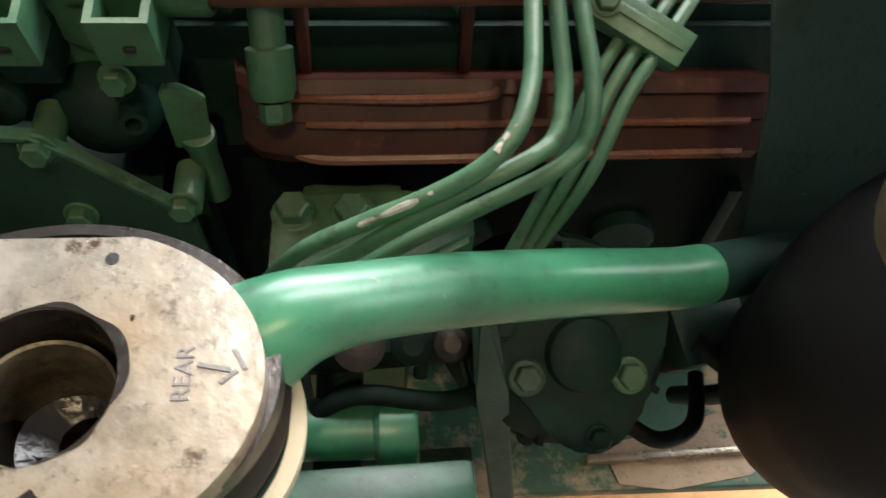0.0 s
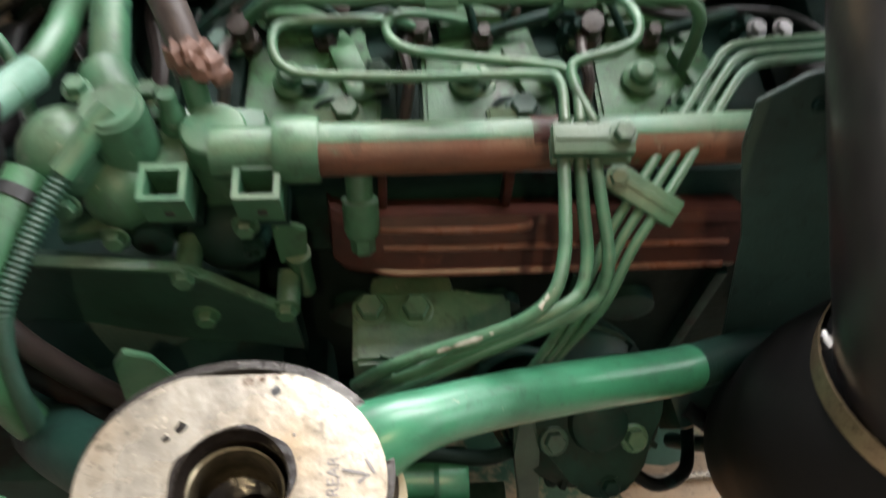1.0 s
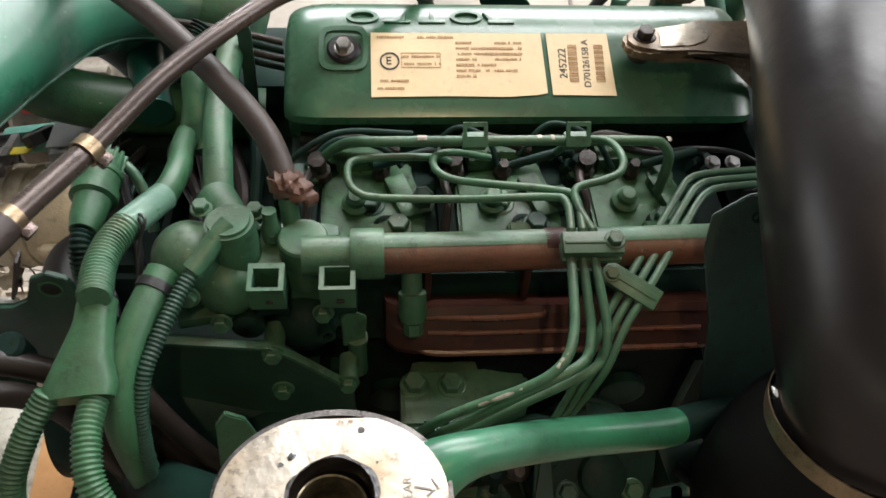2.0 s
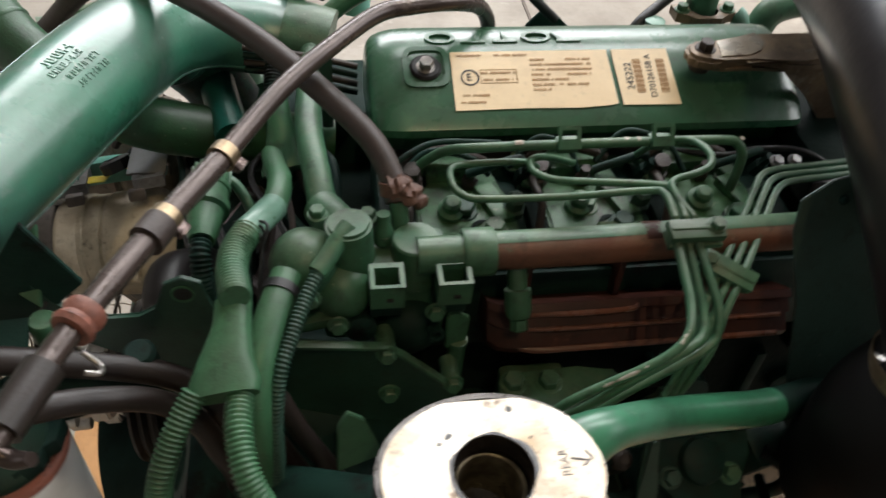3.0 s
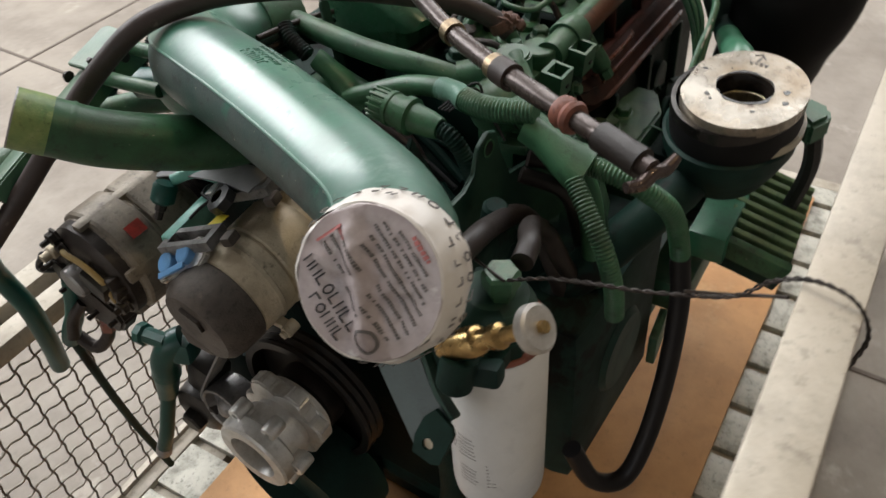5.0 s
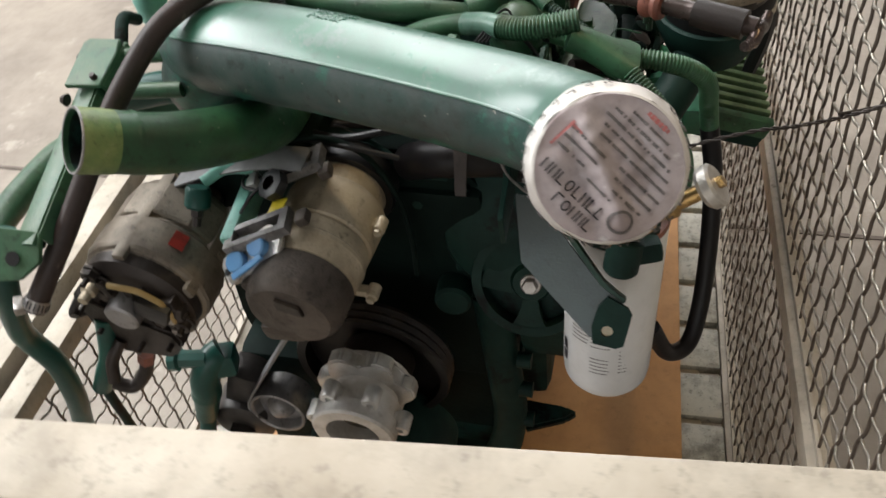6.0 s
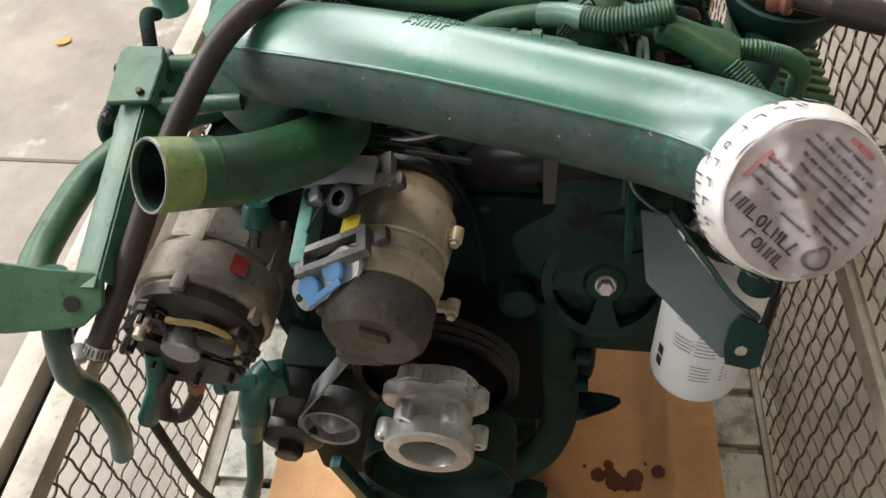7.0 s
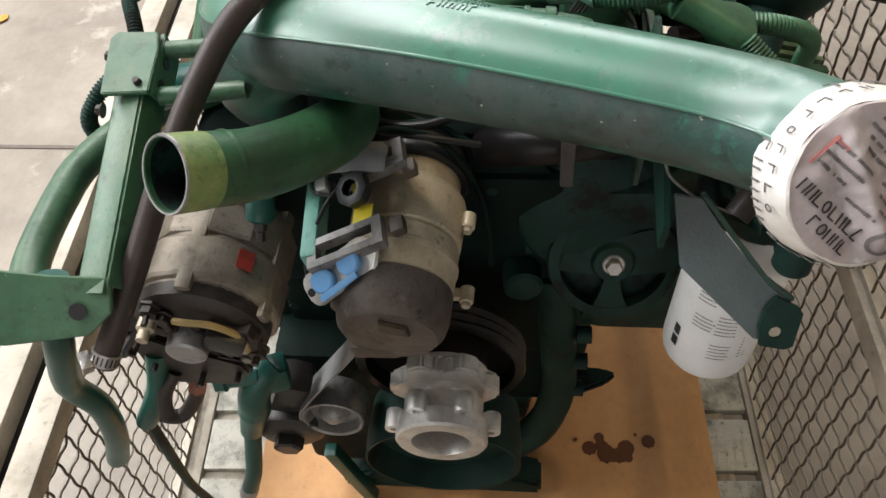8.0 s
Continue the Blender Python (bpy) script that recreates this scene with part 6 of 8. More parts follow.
for a in SEAM:
    part("seam_flange", sweep(B(), side_line(a, 0.0), 0.0015, 8), GREEN_PIPE, inlet)
part("weld_nub", lathe(B(), [(0, 0), (0.003, 0), (0.002, 0.003), (0, 0.0035)], (-0.401, 0.249, 1.168), (-0.8, -0.2, 0.5), 10), GREEN_PIPE, inlet)
tops = [side_line(a, 0.0) for a in (13, 1, -11, -23)]
cast, dab = B(), random.Random(11)
for row, line in enumerate(tops):
    first = min(range(len(line)), key=lambda i: abs(line[i].y - 0.340))
    c0, c1, a0, a1 = line[first], line[first + 5], axis_line[first], axis_line[first + 5]
    run, total = 0.0, (c1 - c0).length * (1.0 if row else 0.85)
    while run < total:
        w = dab.uniform(0.0030, 0.0046) if row else 0.0062
        f = run / (c1 - c0).length
        out = c0.lerp(c1, f) - a0.lerp(a1, f)
        m = frame_of(c0.lerp(c1, f), out, c1 - c0)
        h = 0.0095 if row == 0 else 0.0062
        box(cast, (w * 0.30, h, 0.0018), m @ pose(-w * 0.32, 0, 0), 0.0003)
        box(cast, (w * 0.75, h * 0.22, 0.0018), m @ pose(0, h * dab.choice((-0.38, 0.0, 0.38)), 0), 0.0003)
        if dab.random() < 0.6:
            box(cast, (w * 0.30, h * 0.9, 0.0018), m @ pose(w * 0.32, 0, 0), 0.0003)
        run += w + 0.0022
tagged(part("cast_mark", cast, GREEN_PIPE, inlet), kind="stuff")
part("lower_bend", sweep(B(), curve_points(((-0.268, 0.485, 1.112), (-0.262, 0.518, 1.085), (-0.240, 0.532, 1.045), (-0.215, 0.53, 1.0)), 6), lambda t, run: 0.0445 - 0.008 * t, 26), GREEN_MOTTLED, inlet, "dark mottled grey green lower bend of the pipe")
part("branch_collar", sweep(B(), curve_points(((-0.10, 0.515, 1.08), (-0.13, 0.522, 1.086), (-0.15, 0.526, 1.09)), 5), 0.047, 28), GREEN, inlet)


cap = thing("wrapped_cap", "white and pink printed plastic wrapped over the pipe mouth", "wrapping")
CN = Vector((-0.83, -0.16, 0.53)).normalized()
CC = Vector((-0.503, 0.063, 1.193))
bm = lathe(B(), [(0.0530, -0.040), (0.0562, -0.037), (0.0575, -0.026), (0.0560, -0.012), (0.0530, -0.004), (0.0512, 0.0005)], CC, CN, 60)
for v in bm.verts:
    off = v.co - CC
    v.co += (off - CN * off.dot(CN)).normalized() * 0.0026 * noise.noise(v.co * 55)
part("wrap_sleeve", bm, WRAP_WHITE, cap, "white taped sleeve of the wrapping")
bm = lathe(B(), [(0.0512, 0.000), (0.0502, 0.0020)] + [(0.0502 - 0.0024 * k, 0.0018) for k in range(1, 20)] + [(0, 0.0018)], CC, CN, 60)


def crinkle(mesh):
    """Folds of the plastic across the mouth, the same for the skin and the print on it."""
    for v in mesh.verts:
        flat = v.co - CN * (v.co - CC).dot(CN)
        fold = math.exp(-((flat - CC).dot(Vector((0.25, -0.9, 0.3))) / 0.007 + 0.6) ** 2)
        v.co += CN * (0.0035 * noise.noise(flat * 38) + 0.0020 * noise.noise(flat * 110) + 0.009 * fold) * max(0, min(1, (0.0525 - (flat - CC).length) * 60))
    return mesh


crinkle(bm)
part("wrap_face", bm, WRAP_PINK, cap, "crinkled pinkish plastic face with faded print", sharp=60)
rim_b = lathe(B(), [(0.0502, -0.002), (0.0522, -0.001), (0.0520, 0.001), (0.0502, 0.002)], CC, CN, 60)
for v in rim_b.verts:
    v.co += CN * 0.003 * noise.noise(v.co * 60) + (v.co - CC) * 0.03 * noise.noise(v.co * 45)
part("wrap_rim", rim_b, WRAP_WHITE, cap)
CF = frame_of(CC + CN * 0.0026, CN, (0.35, -0.9, 0.2))
CP = CF @ pose(0, 0, 0, 0, 0, -62)
big = B()
strokes(big, CP, -0.036, 0.016, -0.026, 0.0085, 0.0005, 3)
strokes(big, CP, -0.014, 0.018, -0.0375, 0.0080, 0.0005, 5)
tagged(part("print", crinkle(big), INK, cap), kind="stuff")
fine = B()
for n, (x0, x1, y) in enumerate(((-0.024, 0.034, 0.020), (-0.028, 0.030, 0.026), (-0.026, 0.024, 0.032), (-0.018, 0.016, 0.038), (-0.040, -0.008, 0.004), (-0.040, -0.010, -0.003), (-0.038, -0.014, -0.010), (0.004, 0.040, 0.006), (-0.022, 0.038, 0.0135), (0.006, 0.040, -0.001), (0.010, 0.036, -0.008), (-0.006, 0.014, -0.0145))):
    words(fine, CP, x0, x1, y, 0.0024, 0.0005, 20 + n)
tagged(part("print", crinkle(fine), INK_GREY, cap), kind="stuff")
part("print_ring", crinkle(ring_plate(B(), circle(0.009, 26, 0.030, -0.020), circle(0.0072, 26, 0.030, -0.020), 0.0006, CP)), INK_GREY, cap)
red = B()
box(red, (0.022, 0.0018, 0.0005), CF @ pose(-0.022, 0.034, 0, 0, 0, 25))
box(red, (0.0018, 0.010, 0.0005), CF @ pose(-0.0125, 0.034, 0, 0, 0, 25))
words(red, CP, -0.008, 0.014, 0.044, 0.004, 0.0005, 9)
tagged(part("print", crinkle(red), INK_RED, cap), kind="stuff")
sleeve_print = B()
q = CN.to_track_quat("Z", "Y").to_matrix()
for row, (d, h) in enumerate(((-0.027, 0.0105), (-0.012, 0.0085))):
    for k in range(28):
        if (k + 5 * row) % 12 > 8:
            continue
        a = radians(k * 12.8)
        radial = q @ Vector((math.cos(a), math.sin(a), 0))
        strokes(sleeve_print, frame_of(CC + CN * d + radial * (0.0585 if row == 0 else 0.0570), radial, CN.cross(radial)), -0.004, 0.002, 0, h, 0.0005, 40 + k * 3 + row)
tagged(part("print", sleeve_print, INK_GREY, cap), kind="stuff")

# ---- sheet bracket that carries the pipe bend ----
stay = thing("pipe_stay", "dark green folded sheet bracket under the charge air pipe", "bracket")
part("web", slab(B(), [(-0.329, 1.165), (-0.300, 1.10), (-0.333, 1.068), (-0.36, 1.058), (-0.432, 1.036), (-0.438, 1.072), (-0.37, 1.106)], 0.005, pose(0, 0.156, 0, 90, 0, 0), 0.001), GREEN_DARK, stay)
ga, gb, gc = Vector((-0.337, 0.200, 1.123)), Vector((-0.372, 0.170, 1.095)), Vector((-0.331, 0.142, 1.088))
GP = frame_of((ga + gb + gc) / 3, (gb - ga).cross(gc - ga) if (gb - ga).cross(gc - ga).z > 0 else (gc - ga).cross(gb - ga), gc - gb)
part("gusset", slab(B(), [tuple((GP.inverted() @ v)[:2]) for v in (ga, gb, gc)], 0.004, GP, 0.0008), GREEN, stay, "green folded gusset")
part("strip", slab(B(), [(-0.030, -0.010), (0.028, -0.012), (0.028, 0.012), (-0.020, 0.010)], 0.005, frame_of((-0.364, 0.118, 1.086), (0.0, -0.45, 0.9), (1, 0, 0.04)), 0.001), GREEN_DARK, stay)
part("spacer", lathe(B(), [(0, 0), (0.010, 0), (0.011, 0.003), (0.011, 0.022), (0.009, 0.025), (0, 0.025)], (-0.329, 0.130, 1.066), (0.05, -0.1, 1), 24), GREEN, stay)
part("washer", lathe(B(), [(0.006, 0), (0.0125, 0), (0.0125, 0.003), (0.006, 0.003)], (-0.329, 0.130, 1.062), (0.05, -0.1, 1), 24), DIRTY_IRON, stay, "rusty washer")

# ---- open green pipe below it ----
spout = thing("coolant_outlet_pipe", "open ended green coolant pipe with pale oversprayed mouth", "coolant pipe")
G = [(-0.462, 0.528, 1.149), (-0.440, 0.508, 1.131), (-0.41, 0.480, 1.108), (-0.36, 0.447, 1.082), (-0.30, 0.432, 1.052), (-0.23, 0.448, 1.02), (-0.17, 0.465, 1.0), (-0.10, 0.47, 0.99)]
SPOUT_GREEN = material("scuffed_dark_green_pipe", (0.030, 0.105, 0.045), 0.42, second=(0.018, 0.062, 0.030), scale=16, amount=0.8, third=(0.085, 0.13, 0.045), third_cut=0.62, third_scale=14, grime=0.45, grime_scale=12, chips=0.3)
part("pipe", hollow_sweep(B(), curve_points(G, 8), 0.0292, 0.0022, 32), SPOUT_GREEN, spout)
# the bore's shade is put into its darker green
part("bore", sweep(B(), curve_points(G, 8)[1:30], 0.0268, 30, caps=False), GREEN_DARK, spout, "inside of the pipe, darkened for shade")
g0, g1, g2 = Vector(G[0]), Vector(G[1]), Vector(G[2])
part("mouth", sweep(B(), [g0.lerp(g1, k) for k in (0.02, 0.4, 0.7, 0.95)], lambda t, run: 0.0299 if run < 0.03 else 0.0296, 32, caps=False), GREEN_LIME, spout, "pale lime oversprayed mouth")
part("lip", lathe(B(), [(0.0280, -0.0008), (0.0298, -0.0010), (0.0302, 0.0008), (0.0280, 0.0008)], g0, g1 - g0, 32), ALU_GREY, spout, "bare metal lip")
part("bead", lathe(B(), [(0.0292, -0.003), (0.0300, 0), (0.0292, 0.003)], g1.lerp(g2, 0.35), g2 - g1, 32), SPOUT_GREEN, spout)

# ---- alternator ----
alt = thing("alternator", "dirty grey cast aluminium alternator with red sticker", "alternator")
AC, AXX = Vector((-0.428, 0.587, 0.888)), Vector((1, -0.03, 0.06)).normalized()
ab = lathe(B(), [(0, 0.006), (0.050, 0.006), (0.060, 0.0), (0.066, 0.004), (0.069, 0.012), (0.070, 0.055), (0.0715, 0.057), (0.0715, 0.064), (0.069, 0.066), (0.069, 0.12), (0.066, 0.128), (0.05, 0.14), (0.03, 0.142), (0, 0.142)], AC, AXX, 40)
for k in range(5):
    a = radians(20 + 72 * k)
    q = AXX.to_track_quat("Z", "Y").to_matrix() @ Vector((math.cos(a), math.sin(a), 0))
    part("tie_boss", box(B(), (0.13, 0.016, 0.014), frame_of(AC + AXX * 0.066 + q * 0.068, q, AXX), 0.004), ALT_ALU, alt)
part("housing", ab, ALT_ALU, alt)
cover_b = lathe(B(), [(0.0695, 0.014), (0.074, 0.016), (0.076, 0.020), (0.076, 0.060), (0.074, 0.063)], AC, AXX, 17)
part("shroud", cover_b, ALT_ALU, alt, "stained aluminium shroud", sharp=24)
cover_c = lathe(B(), [(0.0695, 0.068), (0.073, 0.070), (0.0745, 0.074), (0.0745, 0.115), (0.072, 0.120)], AC, AXX, 11)
part("shroud", cover_c, ALT_ALU, alt, "stained aluminium shroud", sharp=15)
AF = frame_of(AC, -AXX, (0, -1, 0))
rear = lathe(B(), [(0, 0.012), (0.045, 0.012), (0.058, 0.010), (0.068, 0.002), (0.069, -0.012)], AC, -AXX, 36)
for k in range(26):
    a = rng.uniform(0, 6.28)
    r = rng.uniform(0.02, 0.060)
    box(rear, (rng.uniform(0.008, 0.02), rng.uniform(0.008, 0.016), rng.uniform(0.006, 0.016)), AF @ pose(r * math.cos(a), r * math.sin(a), 0.012, rng.uniform(-15, 15), rng.uniform(-15, 15), rng.uniform(0, 90)), 0.002)
box(rear, (0.07, 0.05, 0.016), AF @ pose(-0.035, -0.034, 0.006, 0, 0, 20), 0.006)
rear = part("rear_frame", rear, DIRTY_IRON, alt, "oily brown rear frame")
part("bearing_cap", lathe(B(), [(0, 0.034), (0.018, 0.034), (0.0205, 0.032), (0.022, 0.016), (0.022, 0.008)], AC + Vector((0, 0.006, 0.003)), -AXX, 28), ALU_GREY, rear, "grey round bearing cap")
part("earth_strap", sweep(B(), curve_points([AF @ Vector(p) for p in ((-0.006, 0.050, 0.022), (0.006, 0.052, 0.024), (0.028, 0.046, 0.022), (0.046, 0.028, 0.020), (0.052, 0.008, 0.019), (0.050, -0.010, 0.018))], 6), 0.0036, 10), YELLOW_WIRE, rear, "yellowed earth strap")
for x, y, s in ((-0.02, 0.045, 0.012), (0.046, -0.008, 0.011), (-0.048, 0.022, 0.011), (-0.03, -0.03, 0.010), (0.02, -0.045, 0.011), (0.044, -0.03, 0.010), (-0.056, -0.02, 0.010), (0.0, -0.052, 0.010)):
    bolt(rear, AF @ Vector((x, y, 0.014)), -AXX, s, DIRTY_IRON if x < 0.04 else STEEL)
for k, (x, y, h) in enumerate(((-0.058, 0.006, 0.030), (-0.052, -0.034, 0.026), (0.030, -0.054, 0.024), (-0.010, -0.060, 0.028), (0.058, -0.018, 0.020), (-0.030, 0.056, 0.022))):
    part("stud", lathe(B(), [(0, h), (0.0035, h), (0.0035, 0.012), (0.0085, 0.011), (0.0085, 0.004), (0.011, 0.003), (0.011, 0), (0, 0)], AF @ Vector((x, y, 0.010)), -AXX, 6 if k % 2 else 14), DIRTY_IRON, rear)
part("lead", sweep(B(), curve_points([AF @ Vector(q) for q in ((-0.05, 0.03, 0.03), (-0.07, 0.0, 0.035), (-0.078, -0.03, 0.01), (-0.07, -0.06, -0.02))], 6), 0.0045, 10), BLACK, rear, "black oily lead")
part("rectifier_plate", slab(B(), [(-0.070, 0.022), (-0.072, -0.056), (-0.050, -0.090), (0.022, -0.086), (0.044, -0.056), (0.040, -0.034), (0.012, -0.024), (-0.024, -0.014), (-0.040, 0.010)], 0.026, AF @ pose(0, 0, 0.010), 0.004), DIRTY_IRON, rear, "oily brown rectifier plate")
part("regulator", box(B(), (0.040, 0.030, 0.022), AF @ pose(0.034, 0.014, 0.018, 0, 0, -25), 0.004), BLACK, rear, "black regulator block")
part("terminal", lathe(B(), [(0, 0), (0.009, 0), (0.009, 0.012), (0.006, 0.014), (0.006, 0.024), (0, 0.024)], AF @ Vector((-0.04, 0.032, 0.012)), -AXX, 16), CAST_ALU, rear)
part("sticker", box(B(), (0.022, 0.017, 0.0006), frame_of(AC + AXX * 0.040 + Vector((0, -0.66, 0.75)) * 0.0772, (0.0, -0.66, 0.75), AXX)), RED_LABEL, alt, "red warning sticker")
part("terminal_lug", sweep(B(), curve_points(((-0.445, 0.63, 0.825), (-0.46, 0.645, 0.80), (-0.47, 0.65, 0.77)), 5), 0.008, 12), DIRTY_IRON, alt)
part("pulley", lathe(B(), [(0, 0.142), (0.028, 0.142), (0.03, 0.146), (0.026, 0.15), (0.03, 0.154), (0.026, 0.158), (0.03, 0.162), (0.028, 0.168), (0, 0.168)], AC, AXX, 28), DIRTY_IRON, alt)
oil_hose = thing("green_breather_tubes", "green painted tubes hanging beside the alternator", "tube")
tube("pipe", ((-0.47, 0.665, 1.03), (-0.498, 0.673, 0.975), (-0.496, 0.700, 0.90), (-0.490, 0.708, 0.865), (-0.482, 0.705, 0.81), (-0.476, 0.722, 0.73), (-0.470, 0.752, 0.65)), 0.0135, TEAL_DARK, oil_hose, seg=18)
tube("pipe", ((-0.44, 0.640, 0.86), (-0.45, 0.655, 0.80), (-0.458, 0.672, 0.765), (-0.46, 0.688, 0.735)), 0.0125, TEAL_DARK, oil_hose, seg=18)
tube("cable", ((-0.46, 0.686, 0.74), (-0.45, 0.70, 0.65), (-0.435, 0.72, 0.53), (-0.42, 0.735, 0.43), (-0.40, 0.74, 0.30)), 0.0065, GREEN_DARK, oil_hose)
tube("elbow", ((-0.455, 0.68, 0.745), (-0.448, 0.655, 0.725), (-0.436, 0.635, 0.745), (-0.43, 0.622, 0.78)), 0.009, DIRTY_IRON, oil_hose)
part("union_nut", lathe(B(), [(0, 0), (0.011, 0), (0.011, 0.018), (0, 0.018)], (-0.432, 0.627, 0.765), (0.05, -0.3, 0.9), 6), ORANGE_RING, oil_hose)
ribbed("conduit", ((-0.24, 0.70, 0.93), (-0.25, 0.722, 0.99), (-0.235, 0.71, 1.02), (-0.20, 0.69, 1.03)), 0.009, GREEN_DARK, oil_hose)

# ---- belt and belt drive ----
def ribbon(line, width, ribs):
    """A belt across x as one skin, its outer face ribbed along the run."""
    profile = [(-width / 2, -0.0016), (width / 2, -0.0016)]
    for r in range(ribs):
        hi, lo = width / 2 - width * r / ribs, width / 2 - width * (r + 1) / ribs
        edge = (hi - lo) * 0.14
        profile += [(hi, 0.0002), (hi - edge, 0.0016), (lo + edge, 0.0016)]
    profile.append((-width / 2, 0.0002))
    bm, rows = B(), []
    for k, p in enumerate(line):
        d = line[min(k + 1, len(line) - 1)] - line[max(k - 1, 0)]
        n = Vector((1, 0, 0)).cross(d).normalized()
        rows.append([bm.verts.new(p + Vector((u, 0, 0)) + n * v) for u, v in profile])
    for a, b in zip(rows, rows[1:]):
        for k in range(len(profile)):
            j = (k + 1) % len(profile)
            bm.faces.new((a[k], a[j], b[j], b[k]))
    bm.faces.new(rows[0][::-1])
    bm.faces.new(rows[-1])
    bmesh.ops.recalc_face_normals(bm, faces=bm.faces)
    return bm


OILY_RED = material("oily_red_brown_iron", (0.011, 0.008, 0.007), 0.34, metal=0.2, second=(0.007, 0.006, 0.005), scale=20, third=(0.07, 0.05, 0.04), third_cut=0.64, third_scale=14, grime=0.4)
BELT = material("worn_grey_belt", (0.22, 0.22, 0.22), 0.5, second=(0.12, 0.12, 0.12), scale=30, third=(0.19, 0.19, 0.19), third_cut=0.6, third_scale=40)
GREASY_GREY = material("greasy_grey_casting", (0.062, 0.056, 0.053), 0.42, metal=0.3, second=(0.028, 0.024, 0.022), scale=20, amount=0.9, grime=0.4, grime_scale=16)
belt_d = thing("belt_drive", "ribbed drive belt round oily pulleys", "belt drive")
part("belt", ribbon(curve_points(((-0.30, 0.40, 1.005), (-0.30, 0.45, 1.003), (-0.30, 0.52, 0.985), (-0.30, 0.57, 0.965)), 6), 0.040, 1), BELT, belt_d, "flat grey drive belt")
wrap = [(-0.376, 0.502 + 0.0425 * math.cos(a), 0.617 + 0.0425 * math.sin(a)) for a in [radians(-60 + 15 * k) for k in range(7)]]
part("belt", ribbon(curve_points(wrap + [(-0.376, 0.519, 0.672), (-0.376, 0.492, 0.715), (-0.376, 0.464, 0.760), (-0.376, 0.440, 0.798)], 5), 0.036, 6), BELT, belt_d, "ribbed grey belt over the idler")
part("fan_pulley", lathe(B(), [(0.092, 0), (0.103, 0.0), (0.105, 0.004), (0.101, 0.010), (0.105, 0.016), (0.101, 0.022), (0.105, 0.028), (0.103, 0.034), (0.092, 0.034), (0.096, 0.003), (0.094, 0.024), (0.04, 0.026), (0, 0.026)], (-0.355, 0.362, 0.694), (1, 0, 0.02), 48), OILY_RED, belt_d, "oily brown ring pulley")
part("damper", lathe(B(), [(0.0, 0.0), (0.08, 0.0), (0.088, 0.004), (0.100, -0.030), (0.103, -0.030), (0.104, 0.0), (0.100, 0.05), (0.06, 0.06), (0, 0.06)], (-0.385, 0.363, 0.545), (1, 0, 0.05), 48), GREEN_DARK, belt_d, "dark green crank damper")
part("idler_roller", lathe(B(), [(0.0, -0.002), (0.008, -0.001), (0.016, 0.005), (0.021, 0.013), (0.032, 0.015), (0.0355, 0.002), (0.038, 0.0), (0.0405, 0.001), (0.0405, 0.042), (0.036, 0.046), (0, 0.046)], (-0.395, 0.502, 0.617), (1, 0, -0.05), 36), ALU_GREY, belt_d, "dull grey idler roller")
ten = B()
lathe(ten, [(0, 0), (0.036, 0.0), (0.045, 0.006), (0.047, 0.05), (0.038, 0.07), (0, 0.07)], (-0.398, 0.566, 0.572), (1, 0.05, 0.1), 28)
box(ten, (0.05, 0.05, 0.10), pose(-0.36, 0.560, 0.628, 20, 0, 0), 0.016)
lathe(ten, [(0, 0), (0.020, 0), (0.020, 0.014), (0.017, 0.017), (0, 0.017)], (-0.398, 0.568, 0.566), (-1, 0, -0.1), 6)
part("tensioner", ten, GREASY_GREY, belt_d, "black greasy belt tensioner")
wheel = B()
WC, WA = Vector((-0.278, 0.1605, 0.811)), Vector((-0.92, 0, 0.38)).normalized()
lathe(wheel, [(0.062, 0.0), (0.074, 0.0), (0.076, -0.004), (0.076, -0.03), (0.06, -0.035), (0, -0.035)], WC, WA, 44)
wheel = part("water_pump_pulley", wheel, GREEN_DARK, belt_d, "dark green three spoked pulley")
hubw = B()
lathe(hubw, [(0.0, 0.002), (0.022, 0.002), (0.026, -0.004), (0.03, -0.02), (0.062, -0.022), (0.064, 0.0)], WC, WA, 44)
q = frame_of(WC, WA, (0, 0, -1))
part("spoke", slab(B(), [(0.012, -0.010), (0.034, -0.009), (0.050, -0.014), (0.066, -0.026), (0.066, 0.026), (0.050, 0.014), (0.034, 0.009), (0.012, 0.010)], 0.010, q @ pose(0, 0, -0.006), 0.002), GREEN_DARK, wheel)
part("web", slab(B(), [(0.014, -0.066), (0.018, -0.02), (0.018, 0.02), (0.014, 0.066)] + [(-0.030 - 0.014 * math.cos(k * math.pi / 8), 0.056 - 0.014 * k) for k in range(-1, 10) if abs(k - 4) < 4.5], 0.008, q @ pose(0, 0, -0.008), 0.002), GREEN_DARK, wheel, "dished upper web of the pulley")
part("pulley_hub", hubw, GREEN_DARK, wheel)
bolt(wheel, WC + WA * 0.002, WA, 0.017, STEEL)

